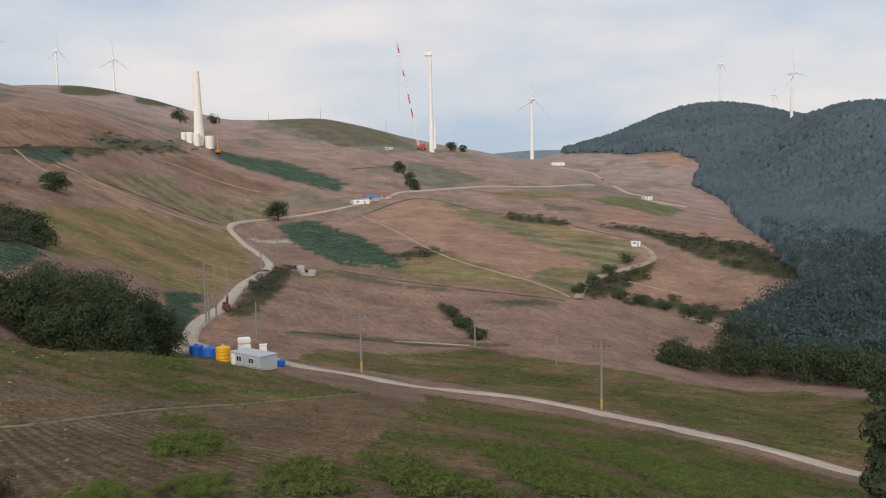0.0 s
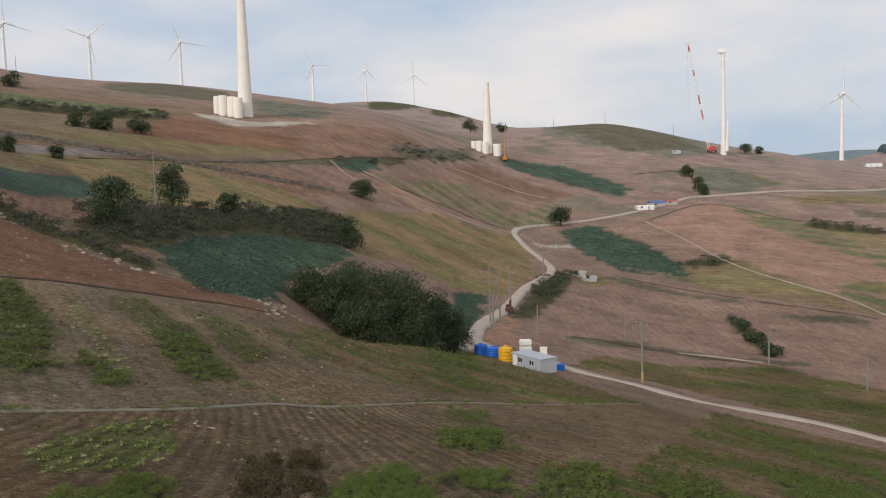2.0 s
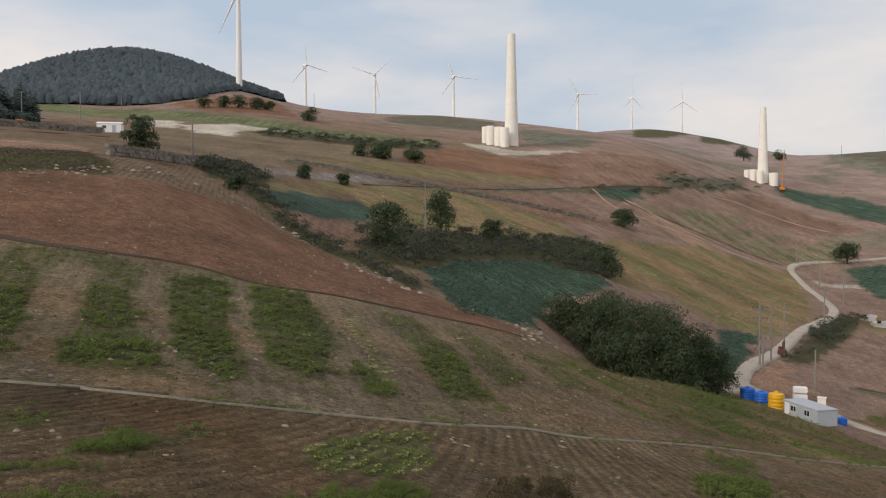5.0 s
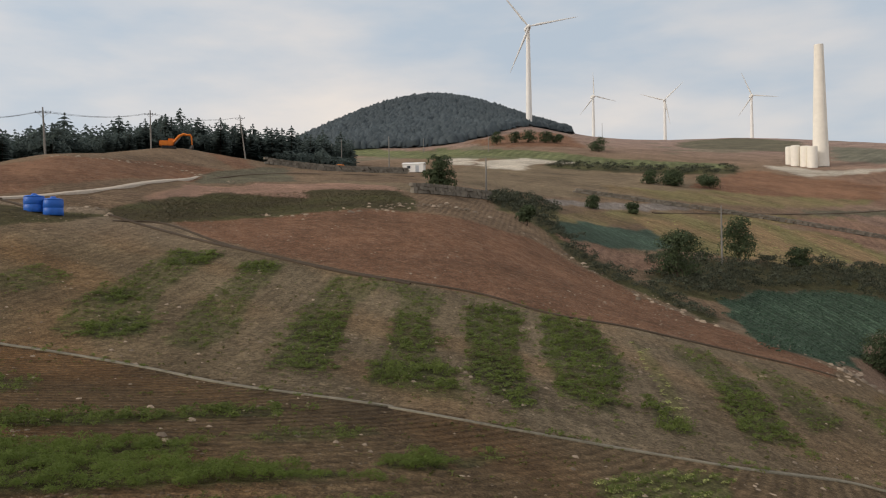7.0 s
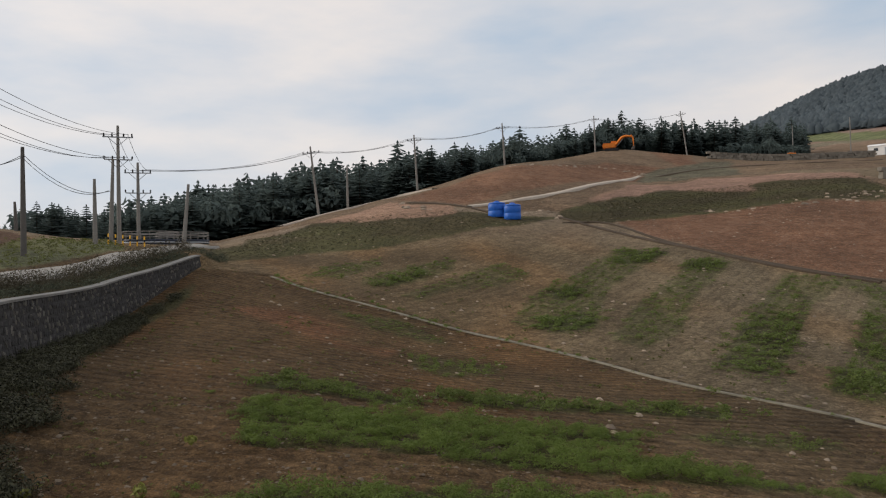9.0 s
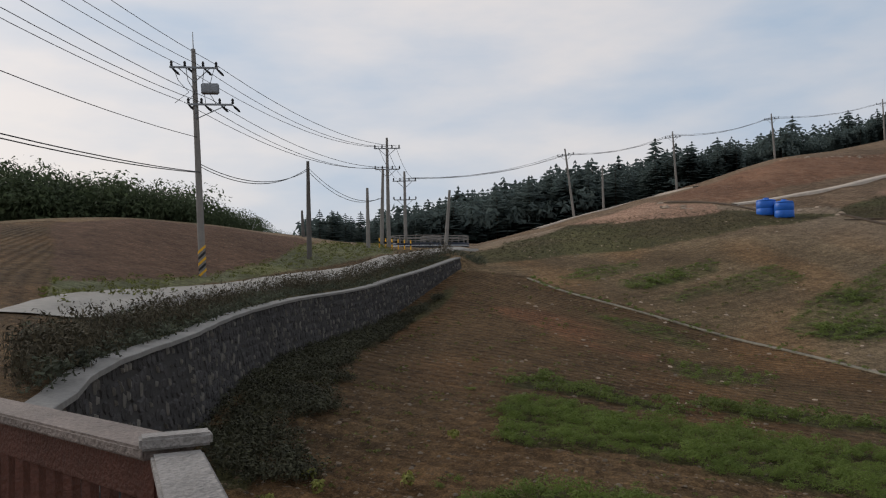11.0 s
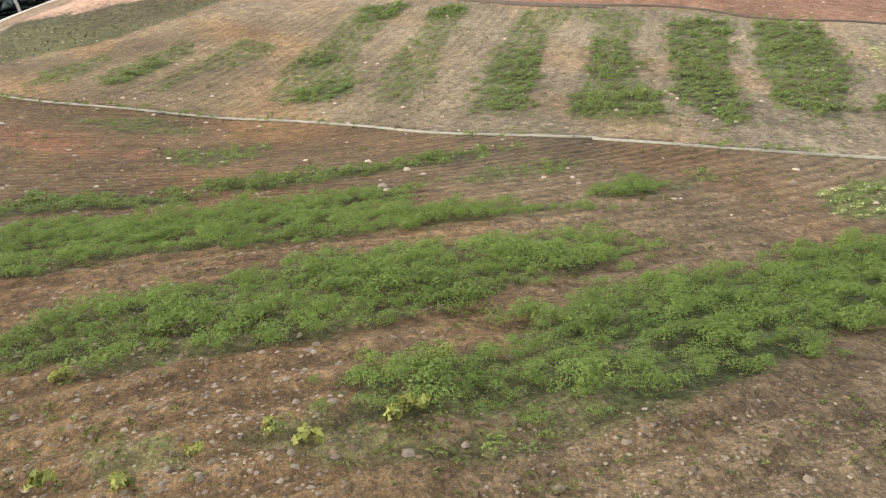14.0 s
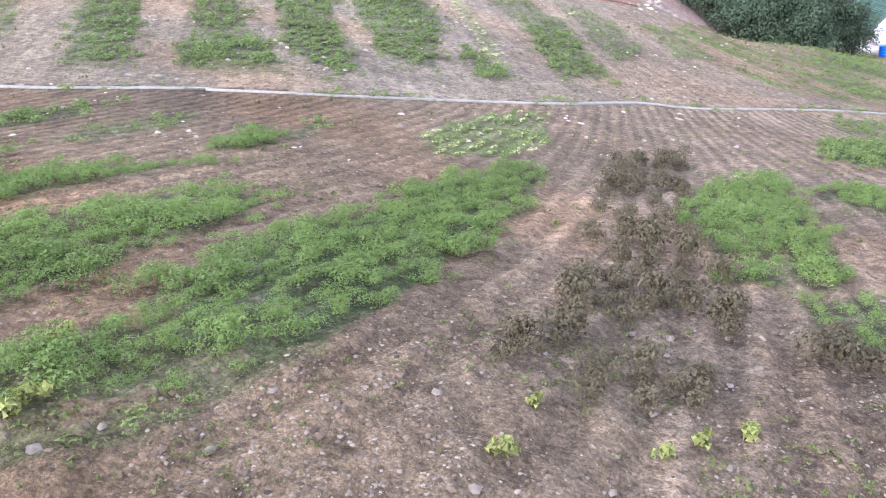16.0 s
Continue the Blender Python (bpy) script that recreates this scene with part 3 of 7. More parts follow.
FIELDS.append(("scrub", [(-138, 93), (-122, 92), (-89.1, 78.1), (-74.2, 78.1), (-61.7, 72.8), (-57.2, 66.5), (-68.7, 71.3), (-81.5, 70.4), (-106.6, 80.5), (-116.6, 79.1)]))
FIELDS.append(("slab", [(-235, 305), (-201, 292), (-192, 341), (-196, 347), (-210, 315), (-232, 318)]))
FIELDS.append(("slab", [(-329, 193), (-299, 193), (-261, 168), (-271, 165)]))
FIELDS.append(("slab", [(-281, 182), (-285, 211), (-264, 229), (-255, 221), (-256, 191), (-228, 168), (-241, 161)]))
FIELDS.append(("slab", [(-42.2, 112.1), (-41.8, 117.9), (-38.6, 118.5), (-36.8, 109.4), (-38.7, 106.8)]))
FIELDS.append(("slab", [(-72, 300), (-62, 311), (-60, 303), (-70, 292)]))
FIELDS.append(("slab", [(-43.3, 130.6), (-42.5, 135.5), (-38.8, 127.9), (-39.8, 123.8)]))
FIELDS.append(("scrub", [(75, 385), (94, 374), (102, 345), (124, 281), (124, 266), (137, 312), (145, 355), (112, 379), (89, 396)]))
FIELDS.append(("scrub", [(59, 257), (77, 266), (86, 260), (97, 237), (91, 232), (76, 256), (57, 246)]))
FIELDS.append(("scrub", [(28, 411), (50, 405), (63, 392), (58, 378), (32, 390)]))
FIELDS.append(("scrub", [(-1, 209), (6, 194), (9, 176), (6, 172), (1, 193)]))
FIELDS.append(("strip_green", [(-408, 236), (-355, 225), (-301, 244), (-273, 246), (-243, 296), (-230, 283), (-232, 232), (-264, 214), (-351, 203)]))
FIELDS.append(("strip_green", [(-470, 207), (-421, 213), (-387, 221), (-333, 190), (-381, 186), (-431, 182)]))
FIELDS.append(("scrub", [(-258, 204), (-240, 235), (-230, 283), (-216, 267), (-215, 211), (-236, 187)]))
FIELDS.append(("grey_stub", [(-146, 111), (-156, 165), (-149, 167), (-145, 153), (-138, 107)]))
FIELDS.append(("scrub", [(-123, 83.3), (-143, 103), (-131, 106), (-123, 97), (-108, 74)]))
FIELDS.append(("deep_rust", [(-101.9, 79.6), (-98.4, 102.3), (-89.4, 93.4), (-88.1, 80.8), (-97.4, 78.6)]))
FIELDS.append(("red_soil", [(-188, 46), (-206, 59), (-169, 52), (-161, 46)]))
FIELDS.append(("hill_green", [(-291, 443), (-265, 441), (-213, 404), (-200, 358), (-231, 354)]))
FIELDS.append(("scrub_low", [(-392, 422), (-496, 610), (-351, 501), (-275, 392), (-304, 380), (-332, 360)]))
FIELDS.append(("scrub_low", [(-151, 216), (-146, 269), (-141, 260), (-144, 206)]))
FIELDS.append(("cabbage", [(-144, 271), (-142, 307), (-133, 287), (-133, 260)]))
FIELDS.append(("deep_rust", [(-140, 187), (-142, 222), (-116, 232), (-114, 191), (-126, 191)]))
FIELDS.append(("soil", [(-144, 225), (-141, 262), (-124, 268), (-114, 247), (-118, 223)]))
FIELDS.append(("hill_green", [(-26, 598), (-2, 606), (20, 557), (6, 499), (-17, 501)]))
FIELDS.append(("strip_green", [(-49, 278), (-38, 273), (-15, 254), (18, 238), (19, 250), (0, 285), (-11, 274), (-13, 260)]))
FIELDS.append(("scrub", [(-18, 282), (-3, 309), (0, 295), (-11, 274)]))
FIELDS.append(("rust_soil", [(-119.7, 24.3), (-136.3, 42.7), (-123.4, 60.6), (-112.8, 60.7), (-112.1, 51.4), (-117.5, 34.5), (-109.5, 22.3)]))
FIELDS.append(("bank", [(-109.5, 22.3), (-117.5, 34.5), (-112.1, 51.4), (-104.3, 55.7), (-91.6, 49.7), (-88.7, 40.7), (-87.9, 25.8), (-87.2, 17.7)]))
FIELDS.append(("red_soil", [(-167.5, 53.1), (-172.4, 47.5)]))
FIELDS.append(("scrub_low", [(-149.6, 35.7), (-178.3, 62.0), (-138.0, 49.9), (-138.2, 38.0), (-136.6, 31.7)]))
FIELDS.append(("olive_soil", [(-138.0, 49.9), (-130.9, 71.0), (-116.2, 65.1), (-112.2, 59.9), (-123.4, 60.6)]))
FIELDS.append(("bank", [(-59.2, -18.7), (-83.5, -21.3), (-86.5, -14.3), (-87.6, -8.1), (-86.4, 0.6), (-83.7, 4.0), (-80.5, 3.8), (-75.0, -0.6), (-71.7, -5.7), (-68.6, -12.4), (-63.9, -16.3)]))
FIELDS.append(("rust_soil", [(-103.2, 18.2), (-133.6, 30.7), (-121.4, 45.7), (-103.9, 39.1), (-121.9, 33.5)]))
FIELDS.append(("bank", [(-88.3, 12.0), (-97.7, 14.7), (-121.9, 33.5), (-102.6, 38.6), (-90.4, 34.0), (-90.5, 24.8), (-86.9, 14.2)]))
FIELDS.append(("pale_soil", [(-88.1, -10.7), (-96.0, -7.5), (-95.3, -0.0), (-88.5, 0.6), (-87.6, -8.1)]))
FIELDS.append(("strip_green", [(-8.0, 456.0), (25.1, 415.6), (52.3, 342.3), (81.1, 352.6), (80.8, 329.0), (60.0, 285.8), (48.2, 266.3), (54.2, 299.2), (40.4, 325.2), (19.6, 369.3)]))
FIELDS.append(("strip_green", [(28.8, 272.0), (34.0, 274.6), (46.0, 264.8), (38.2, 239.9), (32.9, 238.7)]))
FIELDS.append(("olive_crop", [(-17.4, 280.0), (-1.4, 285.1), (14.1, 270.3), (30.5, 246.7), (37.6, 235.8), (10.7, 240.2), (-12.1, 248.8)]))
FIELDS.append(("scrub", [(42.9, 247.2), (54.0, 276.6), (72.0, 302.0), (81.6, 313.9), (84.3, 311.2), (78.8, 299.1), (59.2, 272.9), (45.6, 242.6)]))
FIELDS.append(("scrub", [(56.2, 247.2), (75.2, 263.6), (77.6, 256.1), (92.7, 237.8), (96.1, 244.5), (84.2, 259.2), (77.5, 268.3)]))
FIELDS.append(("scrub", [(82.0, 371.7), (102.2, 382.8), (117.7, 355.1), (130.6, 329.9), (125.2, 269.5), (130.5, 278.9), (144.1, 345.2), (127.1, 383.6)]))
FIELDS.append(("scrub_low", [(-30.5, 150.9), (-17.9, 165.7), (13.7, 173.2), (13.4, 168.7), (-17.3, 159.4), (-29.5, 146.1)]))
FIELDS.append(("pale_soil", [(-44.1, 130.6), (-46.6, 160.3), (-40.7, 150.7), (-38.5, 137.0), (-31.3, 135.5), (-32.7, 125.5), (-40.5, 123.1)]))
FIELDS.append(("deep_rust", [(-187.0, 339.6), (-175.0, 381.0), (-160.2, 407.1), (-142.4, 334.0), (-147.5, 266.3)]))
FIELDS.append(("scrub_low", [(-152.6, 341.5), (-158.8, 496.4), (-148.7, 454.3), (-142.4, 334.0)]))
FIELDS.append(("deep_rust", [(-136.4, 369.6), (-138.4, 441.2), (-81.5, 434.0), (-93.8, 400.3)]))
FIELDS.append(("strip_green", [(-108.1, 313.8), (-82.8, 381.5), (-76.2, 347.4), (-84.8, 325.2), (-99.1, 305.7)]))
FIELDS.append(("strip_green", [(-126.8, 317.2), (-118.8, 368.6), (-113.7, 330.5), (-119.7, 293.8)]))
FIELDS.append(("weedy", [(-33.7, 55.4), (-53.6, 106.3), (-43.4, 115.4), (-31.5, 108.3), (-20.5, 97.1), (-7.7, 74.0), (-12.9, 49.4), (-19.1, 45.7), (-25.4, 46.9)]))
CROPS.append(("leafy", [(-22.8, -5.9), (-22.4, -3.1), (-22.5, -0.1), (-21.3, 2.8), (-19.5, 5.2), (-18.8, 7.7), (-18.1, 8.2), (-17.6, 5.7), (-17.4, 2.7), (-17.3, 0.6), (-17.7, -2.1), (-17.4, -4.1), (-17.4, -4.8)]))
CROPS.append(("leafy", [(-13.8, -4.1), (-14.4, -3.3), (-14.5, -1.4), (-15.2, 0.7), (-15.8, 3.1), (-15.7, 5.3), (-15.7, 7.6), (-13.7, 7.7), (-12.9, 6.3), (-12.5, 4.3), (-11.8, 3), (-11.6, 1.5), (-11.2, 0.7), (-11.1, -1.1), (-11.4, -2.5), (-12.2, -3), (-12.4, -3.8)]))
CROPS.append(("leafy", [(-9.8, 1.1), (-10.1, 1.9), (-10.2, 2.9), (-9.8, 3.3), (-10.8, 3.7), (-10.9, 4.6), (-11.7, 6.9), (-12.7, 10.3), (-13.7, 11.8), (-14.1, 14.2), (-10.5, 10.6), (-9.9, 9.2), (-9, 7.6), (-8.3, 5.6), (-8, 4), (-8.3, 2.6), (-8.4, 1.2), (-8.7, 0.6)]))
CROPS.append(("leafy", [(-11.9, 5.4), (-12, 7.6), (-12.1, 9.3), (-13.7, 11.7), (-14.4, 15.6), (-14, 16.7), (-11.3, 12.7), (-10.7, 10.9), (-9.7, 8.9), (-8.9, 7.5), (-8.4, 6.3), (-8, 5.1), (-8.1, 4.3), (-9.3, 3.4)]))
CROPS.append(("leafy", [(-26.8, -6.7), (-27, -5.1), (-26, -2.6), (-24.5, -1), (-23.9, -1.7), (-24.7, -4.8), (-24.6, -6.2)]))
CROPS.append(("sparse", [(-46.2, -7.1), (-45.5, -2.6), (-41.2, -0.2), (-40.3, -0.7), (-42.5, -4.7)]))
CROPS.append(("leafy", [(-26.8, -1.2), (-28, 1.4), (-27.8, 4.7), (-29.1, 7.6), (-28.6, 10), (-27.1, 9.2), (-27, 5.8), (-25.8, 2.8), (-25.2, 0.3)]))
CROPS.append(("leafy", [(-23.3, 1.1), (-22.7, 3), (-22.9, 5.1), (-21.1, 4.7), (-21.6, 2.2)]))
CROPS.append(("sparse", [(-23.8, 6.6), (-25.1, 8.4), (-25, 10.9), (-24.5, 12.3), (-23.2, 9.7), (-22.8, 7.2)]))
CROPS.append(("leafy", [(-19.8, 9.4), (-21, 11.3), (-21.1, 12.3), (-19.2, 11.3), (-19.2, 9.5)]))
CROPS.append(("sparse", [(-20.3, 12), (-21.8, 14.7), (-21.3, 15), (-19.4, 12.2)]))
CROPS.append(("sparse", [(-8.7, -0.8), (-8.9, 0.4), (-8.2, 1.2), (-8.1, 2.2), (-7.6, 3), (-7.4, 1.9), (-7.9, 0.2)]))
CROPS.append(("sparse", [(-9.3, -2.4), (-8.9, -1.3), (-8.2, -1.1), (-8.5, -2.1)]))
CROPS.append(("sparse", [(-8.1, 2.5), (-8.2, 5.3), (-7.7, 4.6), (-7.7, 3.1)]))
CROPS.append(("sparse", [(-36.2, -2), (-35.8, 1.8), (-33.7, 1.8), (-31.1, -0.3), (-33.2, -1.9)]))
CROPS.append(("wilted", [(-18.9, 16.3), (-20.8, 21.2), (-20.3, 24.3), (-16.5, 19.9), (-15.5, 16.8), (-16.4, 14.9)]))
CROPS.append(("sparse", [(-18.9, 16.3), (-20.8, 21.2), (-20.3, 24.3), (-16.5, 19.9), (-15.5, 16.8), (-16.4, 14.9)]))
CROPS.append(("brown", [(-12.4, 17.2), (-13.6, 19.9), (-13.1, 22.2), (-12, 21.5), (-10.3, 17.7), (-8, 14.3), (-6.3, 12.2), (-5.3, 11), (-4.3, 9.8), (-3.9, 8.5), (-4, 7.5), (-4.8, 7), (-5.7, 6.6), (-6.5, 6.7), (-7, 7.4), (-7.3, 9.1), (-8.2, 11.1), (-10.3, 14)]))
CROPS.append(("brown", [(-4.3, 11.5), (-3.1, 11.3), (-2.4, 9.4), (-3.3, 9.9)]))
CROPS.append(("leafy", [(-10.2, 17.9), (-10.1, 22.9), (-6.7, 17.5), (-4.9, 14.7), (-4.6, 13.3), (-5.4, 12.8), (-6.1, 12.4), (-8, 14.4)]))
CROPS.append(("leafy", [(-4.9, 12.2), (-3.8, 13.6), (-3.1, 11.3), (-3.7, 11)]))
CROPS.append(("sparse", [(-14.9, 39.1), (-13.5, 43.4), (-11, 35.6), (-12.9, 35.3)]))
CROPS.append(("sparse", [(-48.3, 111.7), (-46.2, 116), (-29.7, 91.5), (-21.8, 68.6), (-24.4, 65)]))
CROPS.append(("leafy", [(-12.2, 32), (-9.5, 33.5), (-8.6, 27.8), (-10.3, 28.3)]))
CROPS.append(("leafy", [(-11.9, 31.2), (-10.6, 34.3), (-8.4, 30), (-9.3, 27.4)]))
CROPS.append(("sparse", [(-22.3, 134), (11.5, 145.7), (23.8, 132), (19, 126), (-3.1, 138.8)]))
CROPS.append(("sparse", [(26.6, 127), (47.9, 108.3), (52, 93), (49.6, 88.6), (29.8, 100.5)]))
CROPS.append(("sparse", [(-27.9, 65), (-25.3, 68.1), (-16.7, 55.5), (-17.8, 51)]))
CROPS.append(("sparse", [(-70.9, 14.7), (-68.5, 18.4), (-63.5, 15.2), (-56.4, 11.1), (-46.4, 8.4), (-44.7, 5.8), (-47.7, 3.3), (-56.7, 6.0), (-64.8, 11.3)]))
CROPS.append(("leafy", [(-48.1, 5.0), (-50.3, 8.2), (-47.8, 8.7), (-45.1, 7.1), (-46.0, 4.7)]))
CROPS.append(("leafy", [(-70.9, 15.4), (-69.1, 18.6), (-65.0, 16.1), (-65.2, 13.0)]))
CROPS.append(("leafy", [(-55.7, 6.2), (-57.9, 8.2), (-57.3, 9.7), (-53.2, 7.3)]))
CROPS.append(("sparse", [(-65.2, 19.1), (-62.6, 22.1), (-54.5, 16.8), (-45.3, 12.9), (-40.9, 9.9), (-43.5, 8.4), (-51.8, 11.9), (-59.2, 16.6)]))
CROPS.append(("leafy", [(-64.4, 19.1), (-62.7, 21.6), (-59.9, 19.6), (-61.4, 17.8)]))
CROPS.append(("sparse", [(-65.5, 4.3), (-61.0, 6.2), (-56.9, 2.9), (-56.7, 0.3), (-52.3, -2.3), (-53.9, -3.6), (-59.9, 0.1)]))
CROPS.append(("sparse", [(-66.1, -0.3), (-62.9, 0.1), (-58.1, -2.9), (-55.1, -5.7), (-56.5, -6.7), (-61.7, -4.8)]))
CROPS.append(("leafy", [(-62.3, -2.9), (-61.0, -2.1), (-56.2, -4.2), (-56.0, -5.7)]))
CROPS.append(("sparse", [(-66.3, -6.2), (-63.9, -5.5), (-57.9, -7.9), (-57.5, -10.9), (-63.0, -10.2)]))
CROPS.append(("leafy", [(-48.1, 18.0), (-47.9, 21.2), (-42.1, 18.0), (-35.2, 14.3), (-37.1, 12.2), (-42.0, 14.5)]))
CROPS.append(("sparse", [(-58.2, 24.5), (-55.0, 26.6), (-48.0, 21.1), (-48.1, 18.0), (-52.3, 20.6)]))
CROPS.append(("sparse", [(-56.5, 27.0), (-51.4, 30.5), (-45.6, 26.5), (-45.9, 23.5), (-51.1, 26.3), (-54.7, 25.6)]))
CROPS.append(("leafy", [(-46.6, 23.7), (-44.7, 25.2), (-40.9, 23.7), (-37.9, 21.5), (-39.3, 19.6)]))
CROPS.append(("leafy", [(-37.0, 17.7), (-35.9, 21.3), (-31.4, 19.0), (-33.0, 15.6)]))
CROPS.append(("sparse", [(-39.4, 19.7), (-37.9, 21.9), (-28.9, 18.0), (-32.6, 15.3)]))
CROPS.append(("leafy", [(-48.5, 30.8), (-47.4, 34.5), (-35.5, 25.9), (-28.6, 21.6), (-28.0, 20.1), (-32.8, 20.9), (-40.0, 25.1)]))
CROPS.append(("leafy", [(-46.9, 36.1), (-44.6, 39.3), (-34.5, 32.2), (-27.8, 25.5), (-30.3, 24.7), (-38.0, 29.3)]))
CROPS.append(("wilted", [(-40.4, 39.1), (-39.2, 39.0), (-29.6, 31.8), (-27.0, 29.6), (-27.5, 29.1), (-32.4, 32.9), (-36.6, 35.6)]))
CROPS.append(("leafy", [(-30.5, 30.3), (-27.0, 29.2), (-25.0, 28.0), (-25.9, 26.3)]))
CROPS.append(("sparse", [(-41.4, 43.3), (-40.9, 46.9), (-32.9, 41.6), (-31.6, 36.7)]))
CROPS.append(("leafy", [(-32.6, 37.9), (-33.5, 42.3), (-24.1, 34.3), (-24.7, 31.1)]))
CROPS.append(("sparse", [(-39.0, 48.0), (-35.2, 49.2), (-27.4, 42.9), (-26.1, 37.9)]))
CROPS.append(("sparse", [(-33.1, 50.4), (-31.4, 53.5), (-25.6, 48.4), (-26.3, 44.8)]))
CROPS.append(("leafy", [(-5.9, 24.9), (-4.8, 28.0), (-2.4, 21.9), (-5.3, 20.7)]))
CROPS.append(("leafy", [(-3.4, 29.7), (-1.2, 30.5), (1.9, 24.5), (-1.4, 22.4)]))
CROPS.append(("leafy", [(1.5, 37.2), (5.4, 44.6), (8.0, 29.8), (3.0, 25.3)]))
CROPS.append(("leafy", [(9.7, 64.3), (16.6, 74.1), (18.6, 42.0), (9.7, 31.8)]))
CROPS.append(("leafy", [(-12.4, 31.9), (-10.6, 34.2), (-8.2, 29.2), (-10.2, 27.6)]))
CROPS.append(("sparse", [(-2.7, 70.5), (4.6, 82.4), (14.2, 68.0), (5.7, 56.8)]))
CROPS.append(("sparse", [(18.9, 84.6), (27.3, 83.7), (28.7, 51.1), (21.4, 44.6)]))
CROPS.append(("leafy", [(-8.1, 21.4), (-8.0, 23.6), (-6.7, 23.2), (-5.7, 20.6), (-7.9, 20.5)]))
POINTS = []
POINTS.append(("cabbage", [(-24.7, -14.5), (-17.2, -5.8), (-13.8, -5.5), (-13.5, -7.4), (-13, -7), (-12, -5.4), (-12.1, -7.5), (-12.1, -6.5), (-11.4, -2.7)]))
POINTS.append(("cabbage", [(-11.4, -2.8), (-8.6, -2.6), (-8.1, -1.8), (-8.6, -0.2), (-8.2, 0.2), (-8.4, -1), (-8.5, 1.5), (-9.9, 2.4)]))
POINTS.append(("cabbage", [(-3.5, 7.9), (-5.5, 6.2), (-8.4, 1.3), (-9.9, 2.3), (-5, 5.1), (-3.8, 7.3), (-4, 6.7)]))
POINTS.append(("stone", [(-14.7, -8.5), (-19.2, -9.3), (-13.4, -6.2), (-12.4, -4.9), (-12.3, -4), (-13.5, -5.2), (-15, -5.9), (-13.9, -9)]))
POINTS.append(("stone", [(-9.3, 0.2), (-9.8, -2.6), (-8.2, -1.3), (-7.8, -0), (-7.7, 1.2), (-7.4, 3.7), (-11, -3), (-11, 0.7), (-6.3, 5.3), (-6.6, 3.9), (-10.7, -3.3), (-10.2, 0.9), (-10.8, 1.8), (-6.9, 2.6), (-7.8, 1.9)]))
POINTS.append(("stone", [(-7.4, 3.7), (-3.7, 8.7), (-4.2, 9.6), (-4.8, 4.4), (-5.5, 10.4), (-7.3, 11.9), (-5.6, 9.5), (-3.4, 7.2), (-8, 12.2), (-4, 5.7)]))
PATHS.append(("ditch", 0.27, [(-56.5, -13), (-52.2, -9.1), (-47.4, -2.8), (-43.5, 2.3), (-38, 6.6), (-32.4, 10.1), (-28.8, 14.4), (-28.6, 14.3), (-25, 17.6), (-23.3, 21.7), (-21.3, 25.9), (-20.6, 32), (-19.7, 33.5), (-17.6, 37.2), (-13.7, 49.9), (-8.2, 73.8)]))
PATHS.append(("field_lane", 0.56, [(-133, 274), (-114, 273), (-95, 287), (-85, 309)]))
PATHS.append(("earth_bund", 1.0, [(-141, 276), (-127, 271), (-110, 284), (-88, 313)]))
PATHS.append(("earth_bund", 1.0, [(-145, 508), (-106, 475), (-57, 437)]))
PATHS.append(("field_lane", 1.6, [(-227, 812), (-216, 872), (-188, 833)]))
PATHS.append(("field_lane", 1.2, [(-112, 523), (-88, 561), (-70, 590)]))
PATHS.append(("earth_bund", 1.2, [(-61, 522), (-33, 559), (-23, 513)]))
PATHS.append(("earth_bund", 1.0, [(13, 496), (40, 488), (76, 493)]))
PATHS.append(("earth_bund", 0.8, [(28, 411), (45, 409), (62, 386)]))
PATHS.append(("field_lane", 0.74, [(65, 279), (81, 275)]))
PATHS.append(("field_lane", 0.62, [(-11, 164), (-4, 167), (5, 167)]))
PATHS.append(("earth_bund", 0.8, [(-141, 143), (-145, 186), (-147, 254), (-143, 267)]))
PATHS.append(("field_lane", 0.5, [(-144, 269), (-126, 255), (-106, 270), (-85, 299)]))
PATHS.append(("earth_bund", 0.6, [(-142.5, 33.6), (-154, 49), (-164, 70), (-172, 93)]))
PATHS.append(("earth_bund", 0.6, [(-102.9, -5.8), (-96, 0.7), (-91.1, 4.5)]))
PATHS.append(("earth_bund", 0.5, [(-89.7, 12.1), (-80.6, 16), (-69.3, 20.6), (-59.4, 24.7), (-54.3, 29)]))
PATHS.append(("earth_bund", 0.4, [(-85.8, 11.9), (-85.3, 16.8), (-70, 20.5), (-57.6, 26.4), (-51.7, 34.3), (-46.7, 38), (-42.9, 49), (-37.4, 57.1)]))
PATHS.append(("earth_bund", 0.7, [(-147, 265), (-144, 298), (-141, 336)]))
PATHS.append(("earth_bund", 0.8, [(-34, 251), (-15, 242), (12, 234), (35, 232)]))
PATHS.append(("earth_bund", 0.8, [(-40, 383), (-14, 450), (22, 413), (61, 381), (84, 354)]))
PATHS.append(("earth_bund", 0.6, [(-30, 151), (-20, 159), (-4, 164), (7, 164)]))
PATHS.append(("boulder_line", 1.5, [(-88.9, 39.9), (-94.2, 52.6), (-97.8, 62.5), (-89.3, 68.8), (-81.5, 70.4), (-74.7, 70.2), (-65.8, 67.3), (-55.2, 64.1)]))
PATHS.append(("boulder_line", 1.2, [(-37.5, 56.8), (-40.4, 63), (-54.8, 87.1)]))
PATHS.append(("boulder_line", 0.9, [(-89.9, 28.7), (-85.9, 36.6), (-89.1, 48)]))
PATHS.append(("boulder_line", 0.8, [(-104.8, -8.2), (-93.3, -2.7), (-95.4, 1.4)]))
